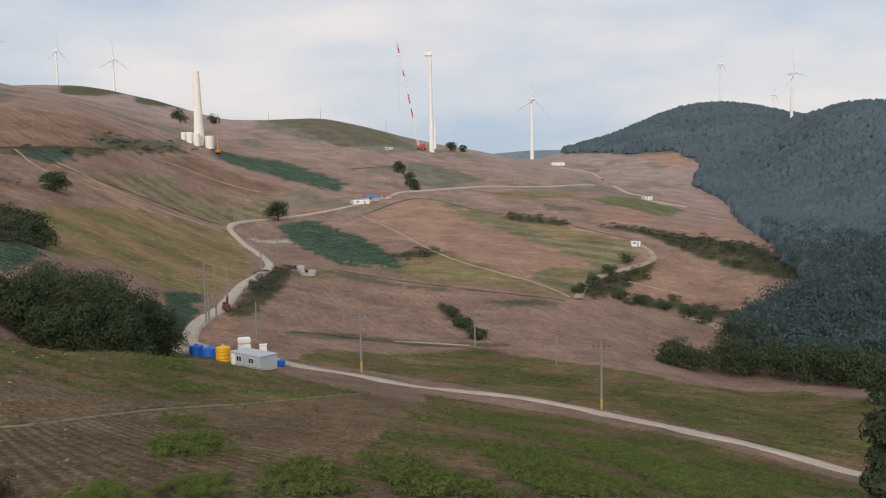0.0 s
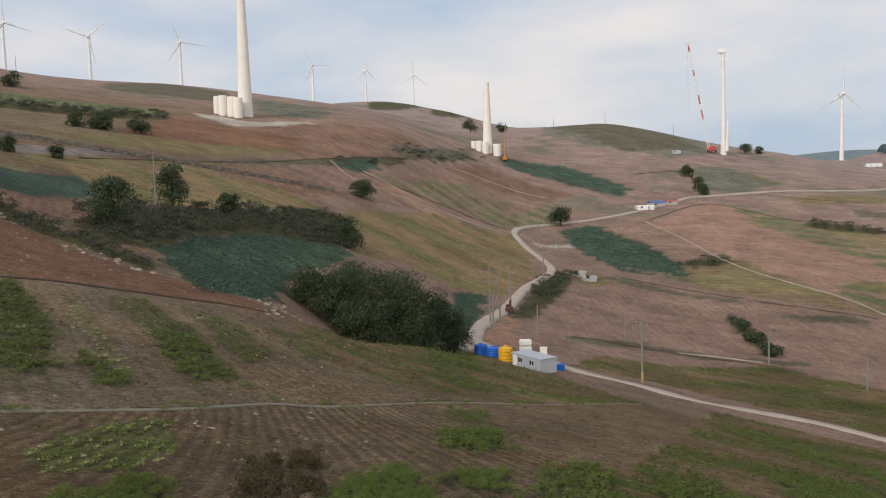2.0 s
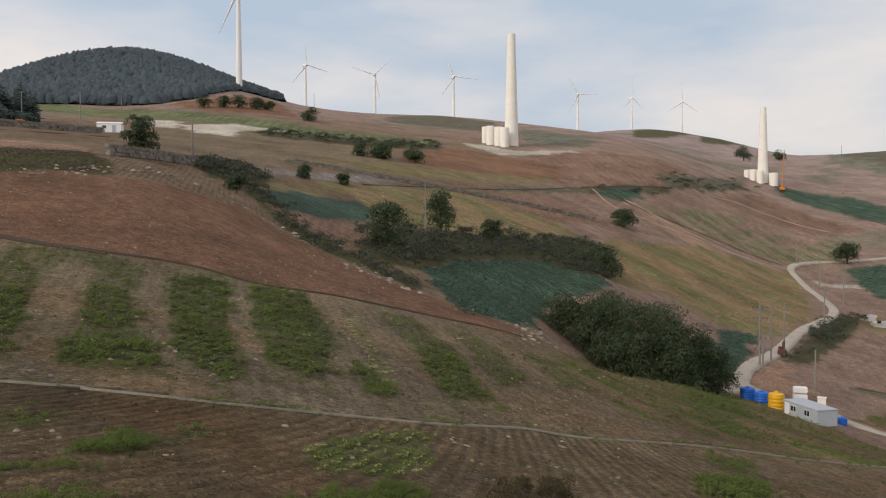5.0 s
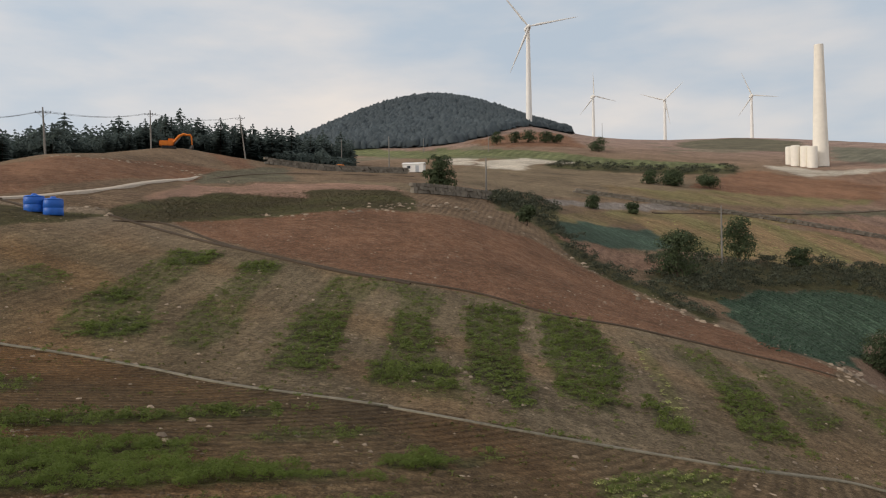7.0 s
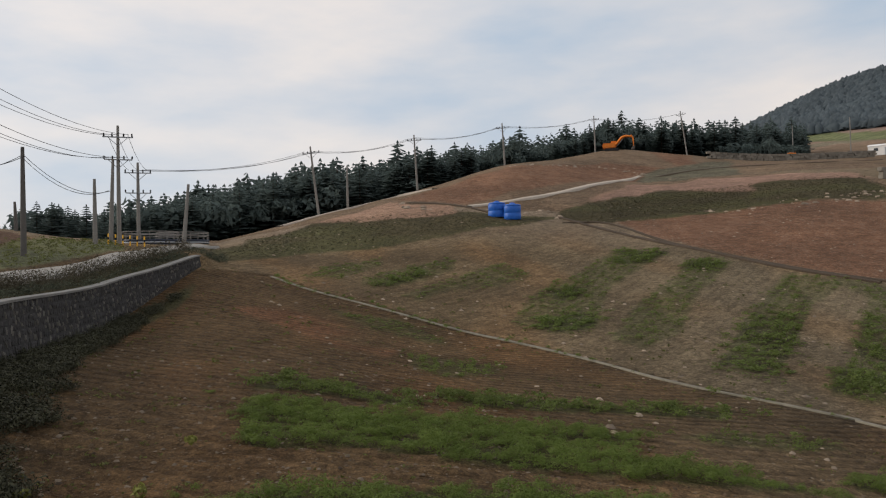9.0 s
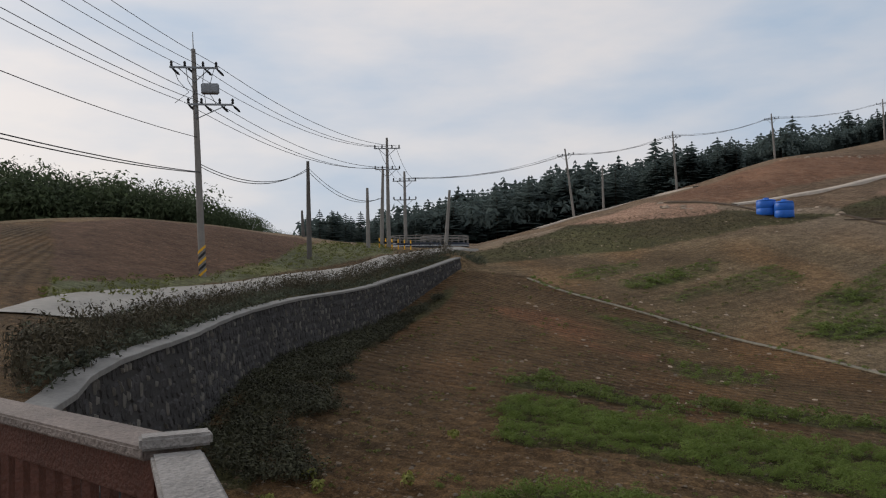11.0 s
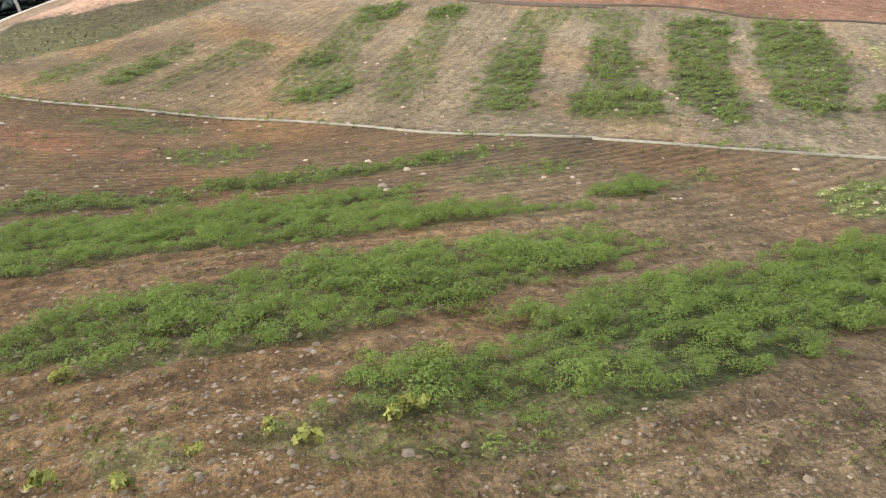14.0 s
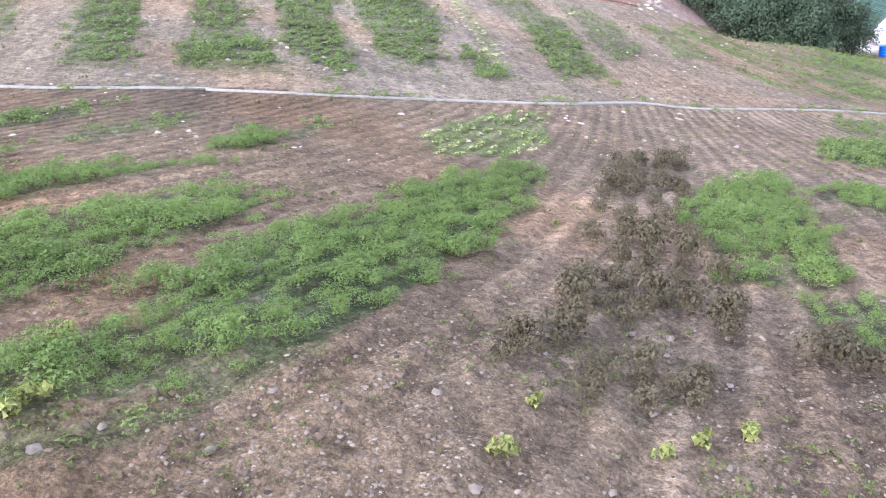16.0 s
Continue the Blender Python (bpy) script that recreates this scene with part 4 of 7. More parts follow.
PATHS.append(("boulder_line", 0.8, [(-87, 12.4), (-93.7, 11.4), (-91.5, 8.5)]))
PATHS.append(("boulder_line", 0.7, [(-136, 9.9), (-146, 21), (-153, 33), (-139.3, 39.8)]))
PATHS.append(("boulder_line", 2.0, [(-17, 267), (-9, 277), (1, 284)]))
PATHS.append(("boulder_line", 2.0, [(-53, 264), (-48, 263), (-44, 255)]))
PATHS.append(("valley_road", 2.5, [(-27.8, 116.6), (-34, 117.6), (-38.6, 120.6), (-41.1, 125.1), (-44.3, 139.9), (-46, 162), (-50, 195), (-54, 243), (-72, 283), (-85, 315), (-83, 339), (-69, 365), (-52, 397), (-38, 429), (-25, 467)]))
PATHS.append(("far_lane", 3, [(-25, 467), (2, 493), (28, 517), (69, 549), (118, 624)]))
PATHS.append(("far_lane", 3, [(144, 719), (147, 810), (125, 855)]))
PATHS.append(("far_lane", 3, [(139, 651), (140, 605), (152, 603), (146, 571), (176, 575)]))
PATHS.append(("field_lane", 2.5, [(40, 238), (48, 266), (62, 289), (82, 314), (86, 331), (84, 353)]))
PATHS.append(("field_lane", 2.4, [(76, 247), (80, 235), (77, 210), (73, 192)]))
PATHS.append(("field_lane", 0.81, [(-40, 383), (-21, 343), (1, 285), (29, 253), (38, 238)]))
PATHS.append(("field_lane", 0.62, [(-137, 370), (-127, 395), (-94, 409)]))
PATHS.append(("lower_road", 2.1, [(-27.5, 118.6), (-23.4, 113.1), (-18.8, 112), (-12.3, 112.1), (-5.6, 107.6), (2.3, 111.3), (8.8, 112.6), (16.6, 110.1), (21, 105.8), (27.5, 92.9), (32.4, 87.6), (38.5, 84.1), (43.6, 79.9)]))
PATHS.append(("ridge_path", 1.2, [(-101.3, -22.1), (-108.3, -18.6), (-119.4, -13.6), (-124.8, -8.9), (-120.2, -2.5)]))
PATHS.append(("ridge_path", 0.9, [(-95.4, 2.1), (-102.1, 8.8), (-110.4, 15.8), (-130.8, 26.2), (-147, 35)]))
PATHS.append(("wall_road", 2.7, [(-75.9, -23.8), (-61.3, -22.1), (-54.8, -22), (-47.2, -22.1), (-41.8, -22.5), (-35.7, -21.8), (-24.8, -19.9), (-15.1, -15.3)]))


# ---- the ground: one sheet out to the horizon ----
KINDS = {  # colour, stones, furrows, direction of the rows
    "soil": ((0.232, 0.151, 0.112), 0.10, 0.5, 20), "red_soil": ((0.185, 0.096, 0.056), 0.75, 0.04, 65),
    "grey_soil": ((0.092, 0.066, 0.044), 0.35, 0.6, 118), "pale_soil": ((0.30, 0.185, 0.125), 0.4, 0.3, 40),
    "yellow_crop": ((0.245, 0.165, 0.088), 0.2, 0.5, 80), "olive_crop": ((0.180, 0.150, 0.070), 0.1, 0.6, 110),
    "green_field": ((0.060, 0.092, 0.066), 0.0, 0.4, 75),
    "cabbage": ((0.055, 0.085, 0.056), 0.0, 1.0, 75), "grass": ((0.108, 0.112, 0.060), 0.0, 0.2, 0), "rust_soil": ((0.270, 0.166, 0.120), 0.15, 0.4, 35),
    "red_tint": ((0.17, 0.078, 0.040), 0.2, 0.5, 65), "mound_soil": ((0.096, 0.055, 0.034), 0.5, 0.4, 20), "slab": ((0.42, 0.37, 0.30), 0.0, 0.0, 0), "bank": ((0.068, 0.056, 0.028), 0.1, 0.0, 0),
    "olive_soil": ((0.185, 0.138, 0.088), 0.1, 0.4, 30), "deep_rust": ((0.200, 0.122, 0.084), 0.15, 0.7, 45), "hill_green": ((0.150, 0.142, 0.104), 0.0, 0.3, 20), "grey_stub": ((0.20, 0.172, 0.15), 0.3, 0.3, 60),
    "strip_green": ((0.125, 0.135, 0.062), 0.0, 0.6, 45), "scrub_low": ((0.115, 0.102, 0.068), 0.0, 0.0, 0), "scrub": ((0.075, 0.068, 0.036), 0.1, 0.0, 0), "weedy": ((0.086, 0.104, 0.024), 0.15, 0.3, 62),
}
CROP_TINT = {"leafy": (0.045, 0.056, 0.020, 0.65), "sparse": (0.066, 0.074, 0.028, 0.5), "wilted": (0.16, 0.16, 0.06, 0.45), "brown": (0.10, 0.08, 0.055, 0.3)}


def ripple(x, y, size, seed):
    """Smooth random waves, about -1 to 1."""
    rng = np.random.RandomState(seed)
    out = np.zeros_like(x)
    for _ in range(6):
        a, p, k = rng.rand() * 6.283, rng.rand() * 6.283, 6.283 / (size * (0.6 + rng.rand()))
        out += np.sin((x * math.cos(a) + y * math.sin(a)) * k + p)
    return out / 3.0


def weed_rows(x, y):
    """Where weeds stand in the fallow field: broken rows along the slope."""
    v = x * math.cos(radians(62)) + y * math.sin(radians(62))
    return 0.45 * np.sin(v * 2 * math.pi / 3.4 + ripple(x, y, 15, 28)) + 0.55 * ripple(x, y, 9, 27) - 0.22


def near_rows(x, y):
    """Distance across and along the gently curving rows of the near field, which follow its crop strips."""
    A, want = [], []
    for kind, poly in CROPS:
        q = np.array(poly)
        c = q.mean(0)
        if np.hypot(*c) > 24:
            continue
        d = np.linalg.svd(smooth_line(np.concatenate([q, q[:1]]), 0.5) - c, full_matrices=False)[2][0]
        d = d if d[1] > 0 else -d
        if abs(d[1]) < 0.75:
            continue
        w = np.ptp((q - c) @ d)
        A += [[w, 0, 2 * c[0] * w, c[1] * w, 0], [0, w, 0, c[0] * w, 2 * c[1] * w]]
        want += [d[1] * w, -d[0] * w]
    k = np.linalg.lstsq(np.array(A), np.array(want), rcond=None)[0]
    return k[0] * x + k[1] * y + k[2] * x * x + k[3] * x * y + k[4] * y * y, y * 0.9 - x * 0.35


def near_relief(x, y):
    """Height of the ploughed ridges and clods of the near field."""
    b, r = np.degrees(np.arctan2(-x, y)), np.hypot(x, y)
    ridge = np.sin(near_rows(x, y)[0] * 2 * math.pi / 0.75 + 0.8 * ripple(x, y, 4, 17)) * 0.04 + ripple(x, y, 0.9, 18) * 0.022
    return ridge * np.clip((30 - r) / 10, 0, 1) * np.clip((r - 4.5) / 1.5, 0, 1) * ((r < wall_range(b) - 1.0) | (b < 100))


def build_land():
    cols = np.concatenate([np.arange(-31, 138, 0.25), np.arange(139, 328.5, 4.0)])
    rings = np.concatenate([[0.05, 0.8, 1.6, 2.3], np.geomspace(4, 60, 150)[:-1], np.geomspace(60, 700, 230)[:-1], np.geomspace(700, 4500, 64)])
    B, Rr = np.meshgrid(cols, rings, indexing="ij")
    b, r = B.ravel(), Rr.ravel()
    x, y = -r * np.sin(np.radians(b)), r * np.cos(np.radians(b))
    z = ground_polar(b, r)
    z = z + ripple(x, y, 60, 3) * np.clip((r - 250) / 2500, 0, 0.35) + ripple(x, y, 9, 5) * np.clip((r - 60) / 600, 0, 0.10)
    col = np.tile(np.array([0.230, 0.152, 0.114]), (len(r), 1))
    stony, furrow, row = np.full(len(r), 0.12), np.where(r > 150, 0.12, 0.35), x * 0.6 + y * 0.8
    along = -x * 0.8 + y * 0.6
    # haze painted into the ground: paler, greyer lilac beyond 350 m
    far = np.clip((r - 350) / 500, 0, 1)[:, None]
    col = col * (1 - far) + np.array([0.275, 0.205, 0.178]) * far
    mid = (np.clip((b - 28) / 10, 0, 1) * np.clip((480 - r) / 120, 0, 1))[:, None]
    col = col * (1 - mid) + np.array((0.170, 0.116, 0.074)) * mid
    z = z + near_relief(x, y)
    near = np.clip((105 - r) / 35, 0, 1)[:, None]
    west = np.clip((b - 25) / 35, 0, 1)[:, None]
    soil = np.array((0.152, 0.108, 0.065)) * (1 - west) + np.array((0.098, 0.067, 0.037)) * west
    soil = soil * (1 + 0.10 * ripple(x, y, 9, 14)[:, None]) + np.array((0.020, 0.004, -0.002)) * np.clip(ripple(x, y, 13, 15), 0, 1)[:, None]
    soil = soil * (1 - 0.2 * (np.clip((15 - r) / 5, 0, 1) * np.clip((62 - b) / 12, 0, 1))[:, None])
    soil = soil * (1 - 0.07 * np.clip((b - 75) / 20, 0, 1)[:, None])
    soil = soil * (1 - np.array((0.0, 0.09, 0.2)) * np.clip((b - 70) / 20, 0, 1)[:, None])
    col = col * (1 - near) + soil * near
    m = r < 95
    stony[m], furrow[m] = 0.38, 0.42
    ditch = next(np.array(pts) for name, width, pts in PATHS if name == "ditch")
    db = np.degrees(np.arctan2(-ditch[:, 0], ditch[:, 1]))
    o = np.argsort(db)
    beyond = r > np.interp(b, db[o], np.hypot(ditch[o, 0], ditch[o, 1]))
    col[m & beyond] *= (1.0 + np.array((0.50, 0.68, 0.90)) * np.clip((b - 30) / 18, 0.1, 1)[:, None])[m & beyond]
    furrow[m & beyond] = 0.20
    turn = radians(55)
    row[m] = x[m] * math.cos(turn) + y[m] * math.sin(turn)
    along[m] = -x[m] * math.sin(turn) + y[m] * math.cos(turn)
    k = m & ~beyond
    row[k], along[k] = near_rows(x[k], y[k])
    furrow[k] = 0.55
    # thicker painted haze: blue-grey ground towards the horizon
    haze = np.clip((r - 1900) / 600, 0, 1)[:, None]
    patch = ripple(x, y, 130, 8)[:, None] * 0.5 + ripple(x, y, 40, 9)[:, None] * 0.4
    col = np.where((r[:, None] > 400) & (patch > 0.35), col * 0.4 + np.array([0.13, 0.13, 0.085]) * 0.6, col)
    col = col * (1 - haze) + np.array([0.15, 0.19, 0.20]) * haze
    mark, mark_seen = np.full(len(r), -1), []
    wob = np.clip(r * 0.005, 0.12, 2.2)
    wx, wy = x + ripple(x, y, 14, 1) * wob, y + ripple(x, y, 11, 2) * wob
    for kind, poly in FIELDS:
        q = np.array(poly)
        m = np.where((wx > q[:, 0].min()) & (wx < q[:, 0].max()) & (wy > q[:, 1].min()) & (wy < q[:, 1].max()))[0]
        m = m[inside(wx[m], wy[m], poly)]
        c, s, f, a = KINDS[kind]
        shade = 0.92 + 0.16 * ((q[0, 0] * 7.3 + q[0, 1] * 3.1) % 1.0)
        if kind == "red_tint":
            w = np.clip(0.5 + ripple(x[m], y[m], 5, 23), 0, 1)[:, None] * 0.7
            col[m] = col[m] * (1 - w) + np.array(c) * w
            continue
        if kind == "grey_soil":
            continue
        col[m], stony[m], furrow[m] = np.array(c) * shade, s, f * (0.4 if 'soil' in kind or 'rust' in kind else 1.0)
        bed = max(1.0, np.hypot(*q.mean(0)) / 70)
        row[m] = (x[m] * math.cos(radians(a)) + y[m] * math.sin(radians(a))) / bed
        along[m] = -x[m] * math.sin(radians(a)) + y[m] * math.cos(radians(a))
        if kind == "strip_green" and q[:, 1].mean() > 230 and q[:, 0].mean() > -150:
            w = np.clip(0.5 + 1.6 * np.sin((y[m] + 0.25 * x[m]) * 2 * math.pi / 15 + 0.5 * ripple(x[m], y[m], 40, 29)), 0, 1)[:, None] * 0.8
            col[m] = col[m] * (1 - w) + np.array((0.250, 0.166, 0.115)) * w
        if kind == "weedy":
            w = np.clip(0.5 + weed_rows(x[m], y[m]) * 1.5, 0, 1)[:, None]
            col[m] = col[m] * w + np.array((0.152, 0.102, 0.056)) * (1 - w)
        if kind in ("yellow_crop", "olive_crop", "grass", "scrub", "bank"):
            w = np.clip(0.4 + ripple(row[m] * 3, along[m] * 0.4, 26, 25) + 0.5 * ripple(x[m], y[m], 17, 26), 0, 1)[:, None] * 0.75
            col[m] = col[m] * (1 - w) + (np.array((0.140, 0.135, 0.055)) if kind != "olive_crop" else np.array((0.20, 0.135, 0.08))) * w * (0.55 if kind in ("scrub", "bank") else 1)
        mark[m] = len(mark_seen)
        mark_seen.append(kind)
    for kind, poly in CROPS:
        q = np.array(poly)
        m = np.where((wx > q[:, 0].min()) & (wx < q[:, 0].max()) & (wy > q[:, 1].min()) & (wy < q[:, 1].max()))[0]
        m = m[inside(wx[m], wy[m], poly)]
        *c, k = CROP_TINT[kind]
        col[m] = col[m] * (1 - k) + np.array(c) * k
    # floors of the wooded hills carry the crowns' painted haze tint
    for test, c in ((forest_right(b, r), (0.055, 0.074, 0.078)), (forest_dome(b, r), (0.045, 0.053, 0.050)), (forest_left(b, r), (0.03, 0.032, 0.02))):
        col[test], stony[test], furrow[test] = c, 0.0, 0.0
    # open ground lightened with distance, as part of the painted haze
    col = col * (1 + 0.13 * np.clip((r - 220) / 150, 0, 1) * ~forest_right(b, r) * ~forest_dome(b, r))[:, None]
    nb, nr = len(cols), len(rings)
    # plough lines stop short of each field's edge, and its colour runs a little into the next
    g = mark.reshape(nb, nr)
    edge = np.zeros_like(g, bool)
    edge[1:] |= g[1:] != g[:-1]
    edge[:-1] |= g[1:] != g[:-1]
    edge[:, 1:] |= g[:, 1:] != g[:, :-1]
    edge[:, :-1] |= g[:, 1:] != g[:, :-1]
    furrow[edge.ravel()] = 0.0
    c3 = col.reshape(nb, nr, 3)
    soft = c3.copy()
    soft[1:-1, 1:-1] = c3[1:-1, 1:-1] * 0.68 + 0.08 * (c3[2:, 1:-1] + c3[:-2, 1:-1] + c3[1:-1, 2:] + c3[1:-1, :-2])
    col = soft.reshape(-1, 3)
    i = np.arange(nb * nr).reshape(nb, nr)
    j = np.roll(i, -1, axis=0)
    faces = np.stack([i[:, :-1], i[:, 1:], j[:, 1:], j[:, :-1]], -1).reshape(-1, 4)
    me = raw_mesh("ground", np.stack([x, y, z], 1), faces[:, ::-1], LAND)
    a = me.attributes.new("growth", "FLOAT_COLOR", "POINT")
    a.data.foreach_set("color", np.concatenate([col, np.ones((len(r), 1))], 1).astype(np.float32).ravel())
    for key, val in (("row", row), ("along", along), ("furrow", furrow), ("stony", stony)):
        a = me.attributes.new(key, "FLOAT", "POINT")
        a.data.foreach_set("value", val.astype(np.float32))
    me.polygons.foreach_set("use_smooth", [True] * len(me.polygons))
    return tagged(new("ground", me), "rolling ploughed farmland in brown and green strips", "ground", kind="structure")


def forest_right(b, r):
    """The wooded hill beyond the valley."""
    x, y = -r * np.sin(np.radians(b)), r * np.cos(np.radians(b))
    return inside(x, y, FOREST_RIGHT)


def forest_dome(b, r):
    edge = np.interp(b, [45, 48, 50.4, 53, 56.3, 58.7, 62.9, 68.5, 72, 80], [660, 640, 590, 560, 490, 478, 487, 500, 460, 400])
    return (b > 50.3) & (b < 76) & (r > edge) & (r < 1300)


def forest_left(b, r):
    edge = np.interp(b, [72, 80, 90, 100, 110, 118, 122], [230, 205, 160, 140, 118, 118, 140])
    return ((b > 66) & (b < 119) & (r > edge) & (r < 420)) | ((b >= 119) & (b < 150) & (r > 105) & (r < 300))


FOREST_RIGHT = [(169, 1100), (225, 970), (276, 956), (280, 855), (233, 735), (232, 646), (178, 459), (156, 376), (137, 312), (123, 261), (104, 245), (84, 219), (72, 187),
                (80, 165), (190, 160), (1400, 1500), (700, 2300), (330, 2300)]
build_land()


def ribbon(name, pts, width, mat, lift, label, category):
    line = smooth_line(pts, 1.2)
    d = np.gradient(line, axis=0)
    side = np.stack([-d[:, 1], d[:, 0]], 1) / np.maximum(np.linalg.norm(d, axis=1), 1e-6)[:, None]
    rng = np.random.RandomState(4)
    V, across = [], (-0.56, -0.5, -0.17, 0.17, 0.5, 0.56)
    for k in across:
        w = width * k + (rng.rand(len(line)) - 0.5) * 0.12 * min(width, 2.0) * (abs(k) > 0.4)
        q = line + side * w[:, None]
        up = ground(q[:, 0], q[:, 1]) + (-0.35 if abs(k) > 0.52 else lift)
        V.append(np.concatenate([q, up[:, None]], 1))
    n = len(line)
    for i in (1, 2, 3, 4):
        V[i][:, 2] = np.maximum(V[i][:, 2], (V[1][:, 2] + V[4][:, 2]) / 2 - 0.05)
    V = np.concatenate(V)
    F = [(c * n + i, c * n + i + 1, (c + 1) * n + i + 1, (c + 1) * n + i) for c in range(len(across) - 1) for i in range(n - 1)]
    return tagged(new(name, mesh_from(name, V, F, mat, True)), label, category, kind="structure")


for name, width, pts in PATHS:
    dist = math.hypot(*pts[0])
    if name == "boulder_line":
        continue
    if name == "earth_bund":
        ribbon("field_bund", pts, width, BUND, 0.10, "low dark earth bund between two fields", "field bund")
    elif name == "ditch":
        ribbon("ditch", pts, width, DITCH, 0.05, "narrow pale concrete drainage channel across the field", "ditch")
    elif name == "wall_road":
        ribbon("road", pts, width, OLD_CONCRETE, 0.05, "pale concrete farm road above the stone wall", "road")
    elif name == "field_lane":
        ribbon("road", pts, width, EARTH_LANE, 0.06 + dist * 0.0004, "narrow earth lane between fields", "road")
    else:
        ribbon("road", pts, width, DIRT_ROAD, 0.08 + dist * 0.0006, "pale unpaved farm road winding between fields", "road")



# ---- wind turbines ----
def turbine(bearing, r, hub, blade, turn, angles, label, base=None):
    x, y = spot(bearing, r)
    z = gz(x, y) if base is None else base
    t = thing("wind_turbine", x, y, z - 0.5, bearing + turn, label, "wind turbine", "wind turbines")
    k = hub / 70
    part("tower", lathe(bmesh.new(), [(2.3 * k, -2), (2.2 * k, 2), (1.9 * k, hub * 0.4), (1.25 * k, hub - 1.2)], 20), WHITE, t)
    bm = bmesh.new()
    box(bm, (0, 1.5 * k, hub), (3.2 * k, 8.5 * k, 3.3 * k), bevel=0.6 * k)
    part("nacelle", bm, WHITE, t)
    bm = bmesh.new()
    tube(bm, [(0, -2.6 * k, hub), (0, -3.8 * k, hub), (0, -4.9 * k, hub), (0, -5.4 * k, hub)], [1.5 * k, 1.5 * k, 1.0 * k, 0.3 * k], 14)
    part("hub", bm, WHITE, t)
    for a in angles:
        bm = bmesh.new()
        rings = []
        for s, c, th in ((0.02, 0.9, 0.9), (0.06, 1.0, 0.9), (0.18, 1.75, 0.5), (0.4, 1.3, 0.3), (0.7, 0.85, 0.18), (0.95, 0.45, 0.1), (1.0, 0.12, 0.05)):
            pts = [(-c * 0.35, 0), (0, th / 2), (c * 0.65, 0), (0, -th / 2)]
            rings.append([bm.verts.new((s * blade * math.cos(a) - u * k * math.sin(a), -3.6 * k + w * k, hub + s * blade * math.sin(a) + u * k * math.cos(a))) for u, w in pts])
        for p, q in zip(rings, rings[1:]):
            for i in range(4):
                bm.faces.new((p[i], p[(i + 1) % 4], q[(i + 1) % 4], q[i])).smooth = True
        bm.faces.new(rings[0])
        bm.faces.new(rings[-1])
        part("blade", bm, WHITE, t)
    return t


def deg(*a):
    return [radians(v) for v in a]


def hub_height(bearing, r, sight):
    """Hub over ground for a hub seen at an angle of sight."""
    return r * math.tan(radians(sight)) - gz(*spot(bearing, r)) + 0.5


WT = "white three-bladed wind turbine on a bare hill"
for bearing, r, sight, blade, turn, angles, label in (
        (53.15, 560, 16.2, 36, 12, deg(12, 130, 247), "large white wind turbine beside the wooded dome hill"),
        (48.6, 1150, 11.33, 34, 20, deg(92, 232, 348), WT),
        (43.7, 1200, 10.79, 36, -5, deg(162, 42, 282), WT),
        (38.05, 1200, 10.67, 36, 15, deg(114, 236, 355), WT),
        (29.2, 1450, 9.29, 36, 10, deg(120, 0, 243), WT),
        (25.48, 1350, 8.91, 36, 60, deg(92, 212, 335), WT),
        (22.12, 1400, 8.5, 34, 30, deg(95, 212, 330), WT),
        (-6.42, 1050, 5.73, 36, 30, deg(92, 212, 318), "white wind turbine in the gap between the hills"),
        (-19.17, 1520, 7.49, 40, 70, deg(85, 205, 325), "white wind turbine seen edge-on above the wooded hill"),
        (-23.6, 1260, 6.6, 42, 62, deg(103, 222, 357), "white wind turbine standing behind the wooded hill"),
        (-22.5, 2000, 5.28, 40, 75, deg(90, 210, 330), "distant white wind turbine behind the wooded hill")):
    turbine(bearing, r, hub_height(bearing, r, sight), blade, turn, angles, label)


def tower_site(bearing, r, height, r0, r1, segments, label):
    """A tower under construction with the sections still to be lifted beside it."""
    x, y = spot(bearing, r)
    t = thing("turbine_tower", x, y, gz(x, y) - 0.5, bearing, label, "turbine tower", "towers under construction")
    n = 4
    for i in range(n):
        h0, h1 = height * i / n, height * (i + 1) / n
        a, b = r0 + (r1 - r0) * i / n, r0 + (r1 - r0) * (i + 1) / n
        part("tower_section", lathe(bmesh.new(), [(a, h0), (b, h1)], 28), OFFWHITE, t)
    for dx, dy, rad, hh in segments:
        sx, sy = x + dx * math.cos(radians(bearing)) - dy * math.sin(radians(bearing)), y + dx * math.sin(radians(bearing)) + dy * math.cos(radians(bearing))
        s = thing("tower_ring", sx, sy, gz(sx, sy) - 0.3, 0, "pale concrete tower ring waiting on the ground", "tower ring", "tower rings")
        part("shell", lathe(bmesh.new(), [(rad, 0), (rad, hh - 0.4), (rad * 0.98, hh), (rad * 0.8, hh + 0.02)], 24), OFFWHITE, s)


tower_site(33.9, 400, 56, 3.6, 2.0, [(-10.5, -4, 2.0, 9.6), (-6.4, -5, 2.1, 9.6), (-3.4, -8, 2.2, 9.8), (-13, 2, 1.9, 8.5)], "tall pale unfinished wind turbine tower without rotor")
tower_site(16.9, 520, 46, 3.3, 1.7, [(-5.5, -4, 2.0, 7), (-1.5, -7, 2.0, 8), (6.0, -2, 2.6, 8), (-9, 3, 1.8, 5)], "pale unfinished wind turbine tower on a hillside")


